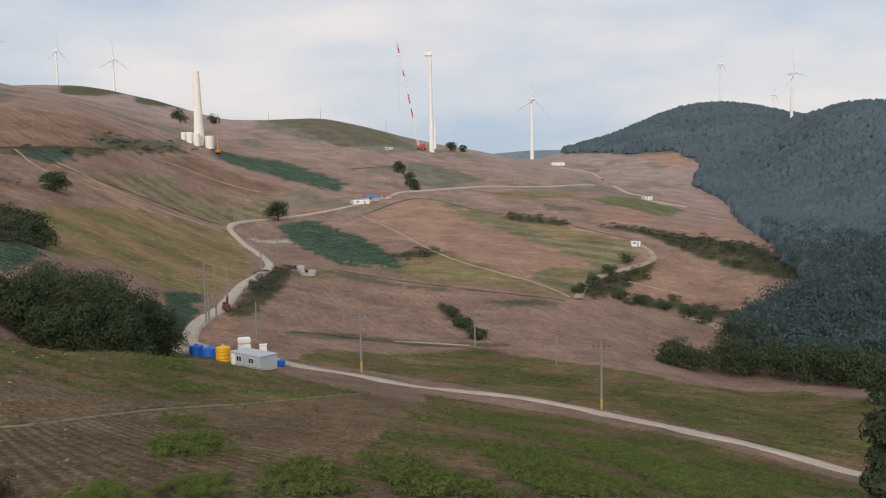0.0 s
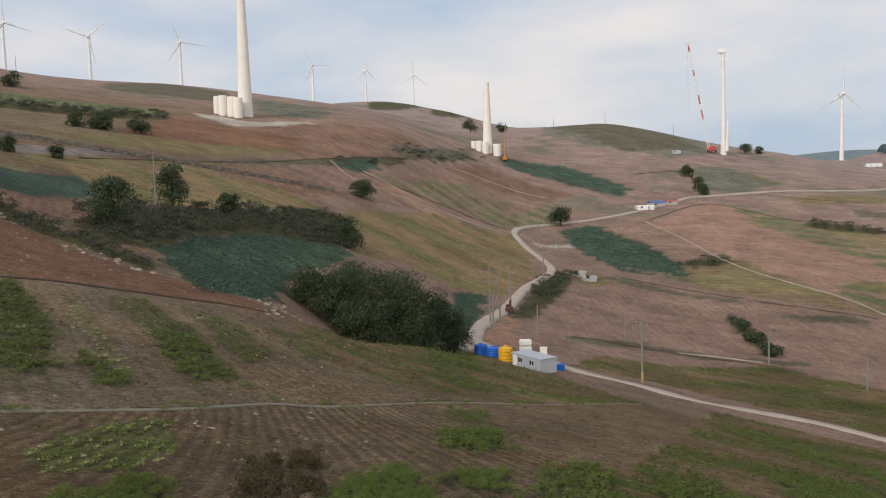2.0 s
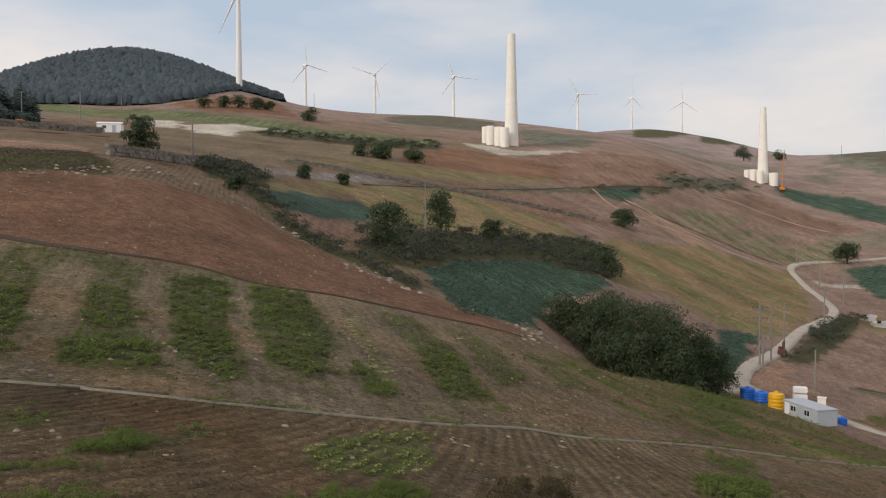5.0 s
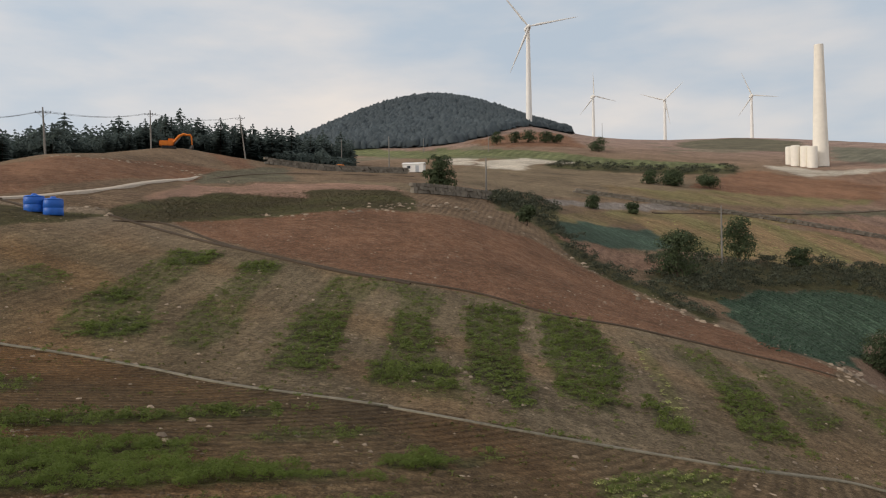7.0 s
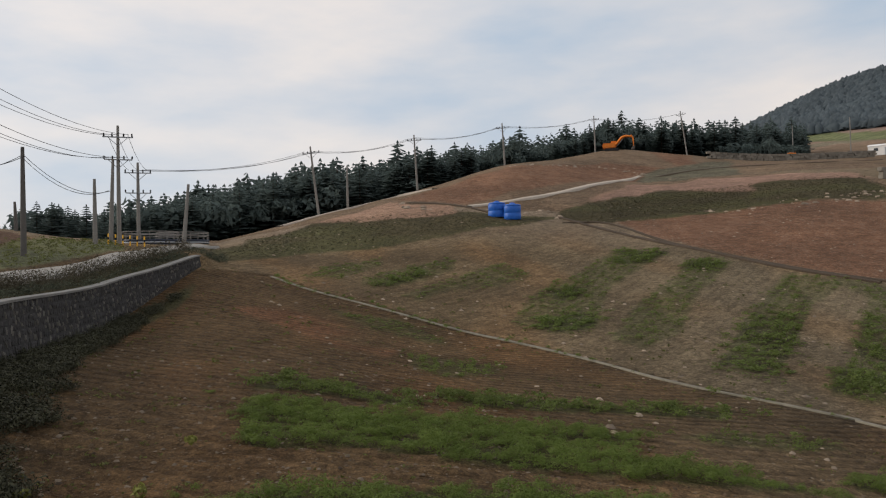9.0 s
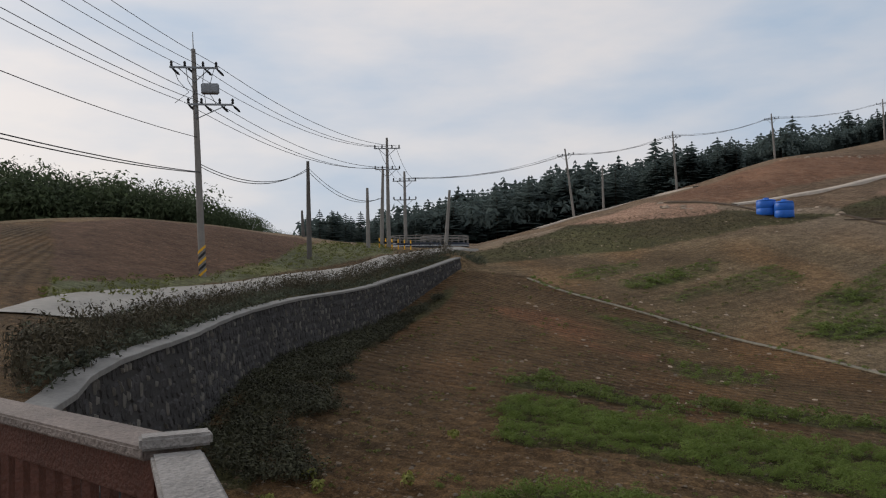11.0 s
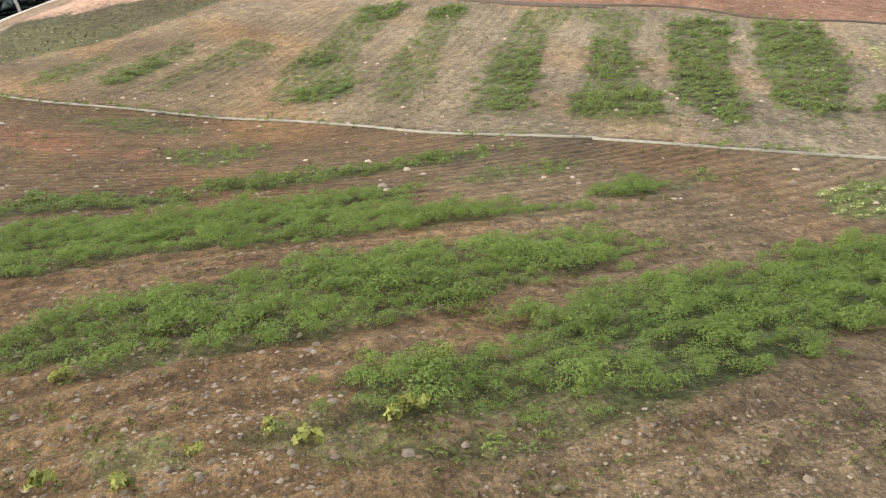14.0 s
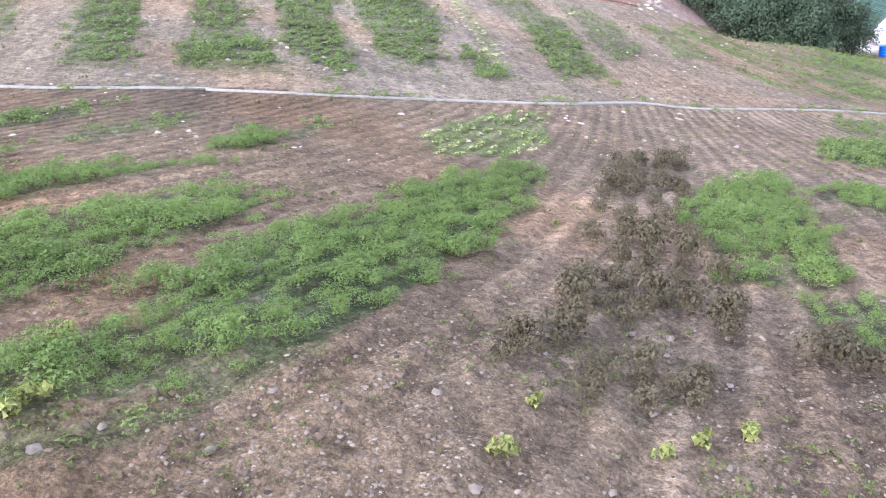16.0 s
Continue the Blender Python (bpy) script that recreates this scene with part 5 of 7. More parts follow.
# ---- the site with the crane ----
def crane_site():
    x, y = spot(0.75, 700)
    t = thing("turbine_tower", x, y, gz(x, y) - 0.5, 0.75, "tall white turbine tower with its nacelle mounted, blade half raised", "turbine tower", "towers under construction")
    h = 700 * math.tan(radians(9.0)) - gz(x, y)
    part("tower", lathe(bmesh.new(), [(2.6, 0), (2.3, 6), (1.7, h * 0.5), (1.3, h)], 20), WHITE, t)
    part("nacelle", box(bmesh.new(), (-1.2, 0, h + 1), (6.5, 4, 3.4), bevel=0.5), WHITE, t)
    bm = bmesh.new()
    tube(bm, [(2.6, -4, 3), (3.4, -4, 22), (3.0, -4, 30)], [1.4, 1.0, 0.1], 8)
    part("blade", bm, WHITE, t, "white rotor blade leaning upright at the tower foot")
    cx, cy = x - 9, y - 4
    c = thing("crawler_crane", cx, cy, gz(cx, cy), 0, "red crawler crane with a tall pale lattice boom", "crane")
    for dx in (-3.2, 3.2):
        part("track", box(bmesh.new(), (dx, 0, 0.8), (1.4, 9, 1.6), bevel=0.4), BLACK, c)
    part("body", box(bmesh.new(), (0, 1, 3.2), (6, 8, 3.2), bevel=0.3), RED, c)
    part("counterweight", box(bmesh.new(), (0, 5.5, 3.6), (6, 2.5, 3.6), bevel=0.2), RED, c)
    tip = Vector((-19, 2, 700 * math.tan(radians(9.85)) - gz(cx, cy)))
    foot = Vector((-2.0, -2, 3))
    bm = bmesh.new()
    n = 26
    up = Vector((0, 0, 1))
    for k in range(4):
        ox, oy = (1.0, -1.0)[k % 2], (1.0, -1.0)[k // 2]
        tube(bm, [foot + Vector((ox, oy, 0)) * 0.6, foot.lerp(tip, 0.1) + Vector((ox, oy, 0)), foot.lerp(tip, 0.92) + Vector((ox, oy, 0)), tip + Vector((ox, oy, 0)) * 0.2], 0.16, 5)
    for i in range(n):
        p, q = foot.lerp(tip, i / n), foot.lerp(tip, (i + 1) / n)
        for s in (1, -1):
            tube(bm, [p + Vector((s, -1, 0)), q + Vector((-s, -1, 0))], 0.09, 4)
            tube(bm, [p + Vector((s, 1, 0)), q + Vector((s, -1, 0))], 0.09, 4)
    part("boom", bm, WHITE, c, "pale lattice boom")
    for lo, hi in ((0.28, 0.36), (0.42, 0.5), (0.68, 0.73), (0.9, 0.96)):
        bm = bmesh.new()
        tube(bm, [foot.lerp(tip, lo), foot.lerp(tip, hi)], 0.85, 4)
        part("boom_section", bm, RED, c, "red lattice section")
    bm = bmesh.new()
    tube(bm, [tip, tip + Vector((0.5, 0, -60))], 0.06, 4)
    part("hoist_rope", bm, STEEL, c)
    tx, ty = spot(15.7, 505)
    c = thing("mobile_crane", tx, ty, gz(tx, ty), 20, "small orange crane with its mast upright beside the tower", "crane")
    part("carrier", box(bmesh.new(), (0, 0, 1.4), (2.6, 7, 1.8), bevel=0.2), ORANGE, c)
    bm = bmesh.new()
    tube(bm, [(0, 0, 2), (0.5, 0, 14), (1.0, 0, 24)], [0.45, 0.35, 0.2], 6)
    part("mast", bm, RUST_ORANGE, c)


crane_site()


# ---- poles and lines ----
def utility_pole(bearing, r, height, arms=0, lean=(0, 0), mat=POLE, label="grey concrete utility pole beside the field", gear=False, sleeve=False):
    x, y = spot(bearing, r)
    z = gz(x, y)
    t = thing("utility_pole", x, y, z - 0.3, bearing, label, "utility pole", "utility poles")
    t.matrix_basis = pose(x, y, z - 0.3, lean[1], lean[0], bearing)
    height += 0.3
    part("pole", lathe(bmesh.new(), [(0.19, 0), (0.18, height * 0.3), (0.14, height * 0.75), (0.11, height)], 12), mat, t)
    for a in range(arms):
        h = height - 1.0 - a * 1.9
        off = 0.75 if gear and a else 0.0
        part("crossarm", box(bmesh.new(), (off, -0.16, h), (2.4 if a == 0 else 2.2, 0.09, 0.09)), STEEL, t)
        bm = bmesh.new()
        tube(bm, [(off - 0.75, -0.16, h - 0.05), (0, -0.15, h - 0.75)], 0.025, 5)
        tube(bm, [(off + 0.75, -0.16, h - 0.05), (0, -0.15, h - 0.75)], 0.025, 5)
        part("brace", bm, STEEL, t)
        for ax in (-1.1, -0.45, 0.45, 1.1):
            part("insulator", lathe(bmesh.new(), [(0.05, 0), (0.08, 0.05), (0.05, 0.12), (0.08, 0.17), (0.04, 0.28)], 8, (ax + off, -0.16, h + 0.045)), BLACK, t)
    if sleeve:
        part("sleeve", lathe(bmesh.new(), [(0.2, 0.2), (0.195, 1.9)], 12), FADED_YELLOW, t, "faded yellow plastic sleeve")
    if gear:
        part("transformer", box(bmesh.new(), (0.75, -0.2, height - 2.1), (0.9, 0.5, 0.5), bevel=0.05), STEEL, t)
        for a in range(arms):
            off, h = 0.75 if a else 0.0, height - 1.0 - a * 1.9
            for ax in (-1.1, -0.3, 0.5, 1.1):
                bm = bmesh.new()
                tube(bm, [(ax + off, -0.18, h - 0.04), (ax + off + 0.14, -0.05, h - 0.14), (ax + off + 0.30, 0.1, h - 0.26), (ax + off + 0.38, 0.18, h - 0.32)], [0.025, 0.065, 0.065, 0.02], 7)
                part("strain_insulator", bm, BLACK, t)
        part("lightning_rod", lathe(bmesh.new(), [(0.03, 0), (0.02, 0.9)], 6, (0, 0, height)), STEEL, t)
        bm = bmesh.new()
        for ax in (-1.0, -0.4, 0.5, 1.0):
            tube(bm, [(ax, -0.1, height - 1.0), (ax * 0.8, -0.25, height - 1.7), (ax * 0.5 + 0.2, -0.25, height - 2.3), (ax, -0.2, height - 2.85)], 0.018, 5)
        part("jumper_cable", bm, BLACK, t)
        for i in range(5):
            bm = bmesh.new()
            lathe(bm, [(0.205, 0.4 + i * 0.3), (0.203, 0.55 + i * 0.3)], 12)
            for v in bm.verts:
                v.co.z += v.co.x * 0.9
            part("warning_band", bm, YELLOW if i % 2 == 0 else BLACK, t, "yellow warning band" if i % 2 == 0 else "black warning band")
    return t


def rise(bearing, r, sight):
    return r * math.tan(radians(sight)) - gz(*spot(bearing, r))


TALL = "tall grey utility pole with cross-arms along the ridge"
utility_pole(125.9, 42.5, rise(126, 42.5, 15.6), 2, (-1.6, 0), label="tall utility pole with transformer and cross-arms", gear=True)
utility_pole(118.6, 57, rise(118.6, 57, 8.17), mat=DARK_POLE, label="bare dark utility pole on the grass bank")
utility_pole(114.4, 69, rise(114.4, 69, 6.25), label="bare grey pole on the grass bank")
utility_pole(112.92, 72, rise(112.9, 72, 9.8), 2, label="tall double-armed utility pole at the road bend")
utility_pole(113.45, 71, rise(113.4, 71, 7.6), 0, (2.0, 0), label="leaning prop pole beside the armed pole")
utility_pole(111.7, 80, rise(111.7, 80, 7.4), 2, label="slim double-armed utility pole behind the water tank")
utility_pole(108.85, 70, rise(108.8, 70, 6.0), 0, (5, 0), label="bare leaning pole at the road edge")
utility_pole(119.0, 85, rise(119, 85, 4.69), 0, (-2, 0), DARK_POLE, "thin dark pole behind the mound")
utility_pole(99.55, 113, rise(99.5, 113, 8.7), 1, (-6, 0), label=TALL)
utility_pole(97.5, 119, rise(97.5, 119, 7.3), 0, label="bare grey pole along the ridge path")
utility_pole(92.45, 132, rise(92.4, 132, 9.45), 1, (-2.5, 0), label=TALL)
utility_pole(86.1, 147, rise(86.1, 147, 10.1), 1, (-2.5, 0), label=TALL)
utility_pole(79.65, 190, rise(79.7, 190, 10.3), 1, (-1, 0), label=TALL)
utility_pole(73.4, 214, rise(73.4, 214, 10.25), 1, (-7, 0), label=TALL)
SHORT = "plain concrete pole standing at a field edge"
for b, r, h in ((56.3, 150, 7.6), (63.3, 255, 11.0), (66.7, 270, 10), (60.8, 440, 8), (56.1, 400, 8), (40.1, 152, 10.5), (13.6, 141, 6.5), (7.4, 165, 7.0),
                (-2.1, 165, 6.8), (-8.0, 152, 5.6), (16.3, 153, 10.5), (15.5, 171, 9.6), (14.8, 338, 9), (8.7, 392, 9), (6.5, 410, 10), (67.4, 300, 9)):
    utility_pole(b, r, h, label=SHORT)
ARMED = "concrete utility pole with a cross-arm beside the farm road"
for b, r, h, arms in ((6.25, 120.5, 9.7, 1), (-11.2, 112, 10.0, 1), (17.0, 149, 11.2, 2), (16.8, 143, 6.9, 2), (12.0, 260, 10, 1), (13.1, 222, 9.5, 1), (13.4, 304, 10, 0)):
    utility_pole(b, r, h, arms, label=ARMED, sleeve=r < 125)
for b, r, h in ((12.2, 800, 9), (8.6, 800, 12), (4.0, 790, 12), (48.0, 650, 12), (-3.0, 480, 9), (2.5, 455, 9), (-5.0, 560, 8)):
    utility_pole(b, r, h, label="small distant pole on the hill's crest")


def tip_of(bearing, r, sight):
    x, y = spot(bearing, r)
    return Vector((x, y, r * math.tan(radians(sight))))


def line(a, b, sag, count, gap, thick, label):
    """The wires of one span, each hanging in its own curve."""
    t = thing("power_line", *a, 0, label, "power line", "power lines")
    d = Vector((b.x - a.x, b.y - a.y, 0)).normalized()
    across = Vector((-d.y, d.x, 0))
    for k in range(count):
        o = across * gap * (k - (count - 1) / 2)
        bm = bmesh.new()
        tube(bm, [a.lerp(b, i / 16) - a + o - Vector((0, 0, sag * (1 + 0.12 * (k % 2)) * 4 * (i / 16) * (1 - i / 16))) for i in range(17)], thick, 4, False)
        part("wire", bm, BLACK, t)


HV = "thin dark overhead power wires between poles"
P0 = tip_of(126.1, 42.5, 14.6)
P1 = tip_of(112.92, 72, 9.2)
P2 = tip_of(111.7, 80, 6.9)
NEXT = Vector((3, -15, 12.0))
line(NEXT, P0, 0.9, 3, 0.9, 0.016, HV)
line(NEXT - Vector((0, 0, 1.9)), P0 - Vector((0, 0, 1.9)), 0.9, 3, 0.8, 0.016, HV)
line(NEXT - Vector((0, 0, 4.5)), P0 - Vector((0, 0, 3.8)), 0.8, 1, 0.5, 0.016, HV)
line(NEXT - Vector((0, 0, 7.0)), P0 - Vector((0, 0, 5.6)), 0.7, 2, 0.25, 0.022, "sagging black service cables between poles")
line(P0, P1, 1.0, 3, 0.9, 0.018, HV)
line(P0 - Vector((0, 0, 1.9)), P1 - Vector((0, 0, 1.9)), 1.1, 3, 0.8, 0.018, HV)
line(P0 - Vector((0, 0, 5.2)), tip_of(118.6, 57, 7.6), 0.9, 2, 0.25, 0.022, "sagging black service cables between poles")
line(tip_of(118.6, 57, 7.6), tip_of(113.45, 71, 5.5), 1.0, 2, 0.25, 0.022, "sagging black service cables between poles")
line(P1, P2, 0.5, 3, 0.8, 0.018, HV)
ridge_tips = [P2, tip_of(100.1, 113, 8.3), tip_of(92.75, 132, 9.2), tip_of(86.3, 147, 9.85), tip_of(79.75, 190, 10.1), tip_of(73.65, 214, 10.1), tip_of(60, 240, 9.8)]
for a, b in zip(ridge_tips, ridge_tips[1:5]):
    line(a, b, 0.9, 3, 0.8, 0.02, HV)
line(ridge_tips[4], ridge_tips[5], 1.1, 2, 0.8, 0.022, HV)


# ---- the building site in the valley ----
def site_office():
    x, y = spot(13.9, 104.5)
    t = thing("site_office", x, y, gz(x, y) - 0.1, 141, "pale grey portable cabin with small windows on the verge", "portable cabin")
    part("body", box(bmesh.new(), (0, 0, 1.05), (6.2, 2.7, 1.9), bevel=0.03), GREY, t)
    part("roof", box(bmesh.new(), (0, 0, 2.05), (6.35, 2.85, 0.12), bevel=0.03), GREY, t)
    part("skid", box(bmesh.new(), (0, 0, 0.06), (5.9, 2.4, 0.16)), DARK_POLE, t)
    for dx in (-1.3, 1.2):
        w = part("window", box(bmesh.new(), (dx, 1.36, 1.35), (0.9, 0.06, 0.75)), WHITE, t)
        part("pane", box(bmesh.new(), (dx - 0.24, 1.395, 1.35), (0.38, 0.03, 0.64)), GLASS, w)
        part("pane", box(bmesh.new(), (dx + 0.24, 1.395, 1.35), (0.38, 0.03, 0.64)), GLASS, w)
    part("door", box(bmesh.new(), (2.4, 1.36, 1.0), (0.85, 0.06, 1.75)), WHITE, t)


site_office()


def round_tank(bearing, r, radius, height, mat, label, ribs=4):
    x, y = spot(bearing, r)
    t = thing("water_tank", x, y, gz(x, y) - 0.1, 0, label, "water tank", "water tanks")
    prof = [(radius * 0.96, 0)]
    for i in range(ribs):
        h0, h1 = height * 0.85 * i / ribs, height * 0.85 * (i + 1) / ribs
        prof += [(radius, h0 + 0.05), (radius, h1 - 0.08), (radius * 0.965, h1 - 0.04), (radius * 0.965, h1)]
    prof += [(radius, height * 0.86), (radius * 0.9, height * 0.93), (radius * 0.35, height * 0.98)]
    part("body", lathe(bmesh.new(), prof, 24), mat, t)
    part("lid", lathe(bmesh.new(), [(radius * 0.3, height * 0.97), (radius * 0.3, height * 1.03), (radius * 0.22, height * 1.06)], 16), mat, t)
    return t


round_tank(17.75, 114, 0.95, 1.7, BLUE, "squat blue plastic water tank beside the cabin")
round_tank(16.85, 112, 1.0, 1.7, BLUE, "squat blue plastic water tank beside the cabin")
round_tank(15.95, 109, 1.0, 2.2, YELLOW, "yellow plastic water tank beside the cabin")
round_tank(12.0, 112, 0.6, 1.0, BLUE, "small blue drum behind the cabin", 2)
round_tank(86.75, 89, 0.98, 1.75, BLUE, "blue plastic water tank standing on the hillside", 2)
round_tank(85.65, 88, 0.95, 1.8, BLUE, "blue plastic water tank standing on the hillside", 2)


def stacked_tank():
    x, y = spot(14.5, 126)
    t = thing("tank_rack", x, y, gz(x, y), 20, "two white liquid containers stacked in a frame", "storage container")
    for h in (0.65, 1.65):
        part("container", box(bmesh.new(), (0, 0, h), (1.9, 1.3, 0.85), bevel=0.1), WHITE, t)
    part("base", box(bmesh.new(), (0, 0, 0.1), (2.4, 1.7, 0.2)), DARK_POLE, t)
    x, y = spot(13.2, 127)
    t = thing("meter_box", x, y, gz(x, y), 10, "cream metal box at the foot of a pole", "utility box")
    part("cabinet", box(bmesh.new(), (0, 0, 0.6), (1.1, 0.8, 1.2), bevel=0.04), OFFWHITE, t)
    part("lid", box(bmesh.new(), (0, 0, 1.23), (1.25, 0.95, 0.08)), OFFWHITE, t)


stacked_tank()


def excavator(bearing, r, turn, mat, label, scale=1.0, sink=0.0):
    x, y = spot(bearing, r)
    t = thing("excavator", x, y, gz(x, y) - sink, turn, label, "excavator", "excavators")
    k = scale
    for s in (-1.1, 1.1):
        tr = part("track", box(bmesh.new(), (0, s * k, 0.45 * k), (3.8 * k, 0.6 * k, 0.9 * k), bevel=0.25 * k), BLACK, t)
    part("house", box(bmesh.new(), (-0.7 * k, 0, 1.6 * k), (3.4 * k, 2.5 * k, 1.3 * k), bevel=0.15 * k), mat, t)
    cab = part("cab", box(bmesh.new(), (0.5 * k, 0.75 * k, 2.2 * k), (1.5 * k, 0.95 * k, 1.6 * k), bevel=0.12 * k), mat, t)
    part("pane", box(bmesh.new(), (0.55 * k, 1.235 * k, 2.4 * k), (1.1 * k, 0.03, 0.9 * k)), GLASS, cab)
    bm = bmesh.new()
    tube(bm, [(0.9 * k, 0, 1.7 * k), (2.6 * k, 0, 3.7 * k), (3.6 * k, 0, 4.15 * k), (5.4 * k, 0, 3.9 * k)], [0.3 * k, 0.38 * k, 0.34 * k, 0.22 * k], 4)
    part("boom", bm, mat, t)
    bm = bmesh.new()
    tube(bm, [(5.1 * k, 0, 4.3 * k), (5.6 * k, 0, 3.6 * k), (5.8 * k, 0, 1.3 * k)], [0.2 * k, 0.3 * k, 0.16 * k], 4)
    part("stick", bm, mat, t)
    bm = bmesh.new()
    tube(bm, [(5.9 * k, 0, 1.3 * k), (5.7 * k, 0, 0.7 * k), (5.2 * k, 0, 0.4 * k)], [0.3 * k, 0.5 * k, 0.25 * k], 4)
    part("bucket", bm, DARK_POLE, t)
    bm = bmesh.new()
    tube(bm, [(1.4 * k, 0, 1.6 * k), (2.9 * k, 0, 3.3 * k)], 0.12 * k, 6)
    part("hydraulic_ram", bm, STEEL, t)
    return t


excavator(78.5, 186, 78, ORANGE, "orange excavator at work on the ridge", 0.85, 0.3)
excavator(67.6, 235, 68, ORANGE, "orange excavator half hidden behind a bank", 0.8, 1.9)
excavator(15.6, 165, 100, RED_WOOD, "small dark red excavator parked on the farm road", 0.6)


def shed(bearing, r, w, d, h, turn, label, roof=WHITE, wall=WHITE):
    x, y = spot(bearing, r)
    t = thing("shed", x, y, gz(x, y) - 0.2, bearing + turn, label, "shed", "sheds")
    part("wall", box(bmesh.new(), (0, 0, h / 2), (w, d, h), bevel=0.03), wall, t)
    bm = bmesh.new()
    for s in (-1, 1):
        box(bm, (0, s * d * 0.26, h + d * 0.07), (w + 0.4, d * 0.56, 0.1), 0, -s * 16)
    part("roof", bm, roof, t)
    part("door", box(bmesh.new(), (w * 0.2, -d / 2 - 0.02, 1.0), (1.0, 0.06, 2.0)), GREY, t)
    part("window", box(bmesh.new(), (-w * 0.2, -d / 2 - 0.02, 1.5), (1.0, 0.06, 0.8)), GLASS, t)


shed(61.5, 240, 6.4, 4, 2.5, -10, "small white shed beside a dark tree")
shed(-8.2, 900, 15, 7, 2.4, 20, "long white greenhouse near a turbine", WHITE)
shed(-13.6, 350, 3.6, 2.6, 1.7, 10, "pale blue-grey hut at the lane's bend")
shed(5.2, 430, 8, 5, 2.2, 30, "low blue-roofed farm shed", BLUE, CONCRETE)
shed(4.2, 440, 6, 4, 2.0, 20, "low rusty farm shed by the road", RED, CONCRETE)
shed(6.0, 418, 9, 5, 1.6, 15, "low white plastic-covered shed", WHITE, WHITE)
shed(-14.5, 600, 5, 3.2, 1.9, 0, "small white hut beside the far lane")
shed(10.6, 245, 4, 3, 1.2, 0, "low rubble-built shelter by the road", CONCRETE, CONCRETE)
shed(9.9, 238, 4, 3, 1.2, 20, "low rubble-built shelter by the road", CONCRETE, CONCRETE)
shed(3.8, 640, 6, 4, 2.0, 0, "small dark hut below the crest", GREY, GREY)


def stone_terrace(b0, r0, b1, r1, height, label):
    """A long low dry-stone bank with a pale top edge."""
    a, c = np.array(spot(b0, r0)), np.array(spot(b1, r1))
    n = int(np.linalg.norm(c - a) / 1.0)
    rng = np.random.RandomState(n)
    bm = bmesh.new()
    d = (c - a) / np.linalg.norm(c - a)
    for i in range(n):
        for k in range(max(2, int(height / 0.55))):
            p = a + d * (i + 0.5 * (k % 2) + rng.rand() * 0.2) + rng.randn(2) * 0.08
            box(bm, (p[0], p[1], gz(*(a + d * i)) + 0.25 + k * 0.55), (0.98, 0.7, 0.53), math.degrees(math.atan2(d[1], d[0])) + rng.randn() * 4, rng.randn() * 4)
    tagged(new("terrace_wall", part_mesh(bm, WALL_STONE_GREY)), label, "stone wall", kind="structure")


def part_mesh(bm, mat):
    me = bpy.data.meshes.new("stones")
    bm.to_mesh(me)
    bm.free()
    me.materials.append(mat)
    return me


WALL_STONE_GREY = material("grey_field_stone", (0.21, 0.185, 0.15), 0.9, vary=0.3, scale=0.8, fine=6, island=0.25)
stone_terrace(72, 200, 61.8, 222, 1.7, "long grey dry-stone terrace wall across the slope")
stone_terrace(61.6, 125, 55.8, 148, 1.7, "grey dry-stone terrace wall above the red field")
stone_terrace(50, 215, 28, 250, 0.8, "low grey dry-stone terrace wall between fields")


# ---- the round reservoir behind the road ----
def reservoir(bearing, r, radius):
    x, y = spot(bearing, r)
    z = r * math.tan(radians(1.25))
    t = thing("reservoir", x, y, z, bearing, "round dark steel water reservoir with a pale railing", "water reservoir", "reservoirs")
    part("tank", lathe(bmesh.new(), [(radius, 0), (radius, 0.5), (radius + 0.05, 0.52), (radius + 0.05, 0.62), (radius, 0.64), (radius, 1.1), (radius + 0.06, 1.12), (radius + 0.06, 1.35), (radius - 0.1, 1.36)], 40), TANK_BLUE, t)
    for h in (0.55, 1.0):
        part("band", lathe(bmesh.new(), [(radius + 0.055, h), (radius + 0.07, h + 0.02), (radius + 0.07, h + 0.1), (radius + 0.055, h + 0.12)], 40), GREY, t, "pale steel band")
    for i in range(20):
        a = i / 20 * 2 * math.pi
        px, py = radius * math.cos(a), radius * math.sin(a)
        part("post", box(bmesh.new(), (px, py, 1.7), (0.06, 0.06, 0.75)), POLE, t)
    for h in (1.75, 2.08):
        bm = bmesh.new()
        tube(bm, [(radius * math.cos(i / 40 * 2 * math.pi), radius * math.sin(i / 40 * 2 * math.pi), h) for i in range(41)], 0.045, 5, False)
        part("handrail", bm, POLE, t)


TANK_BLUE = material("dark_blue_steel", (0.028, 0.036, 0.055), 0.5, vary=0.25, scale=1, fine=6)
reservoir(111.0, 82, 2.7)
reservoir(108.9, 86, 2.6)
for i in range(6):
    b = 113.6 - i * 0.45
    x, y = spot(b, 68.5)
    t = thing("marker_post", x, y, gz(x, y), 0, "short yellow and black roadside marker post", "marker post", "marker posts")
    part("post", lathe(bmesh.new(), [(0.06, 0), (0.06, 0.8), (0.03, 0.84)], 8), YELLOW, t)
    part("band", lathe(bmesh.new(), [(0.063, 0.35), (0.063, 0.55)], 8), BLACK, t)


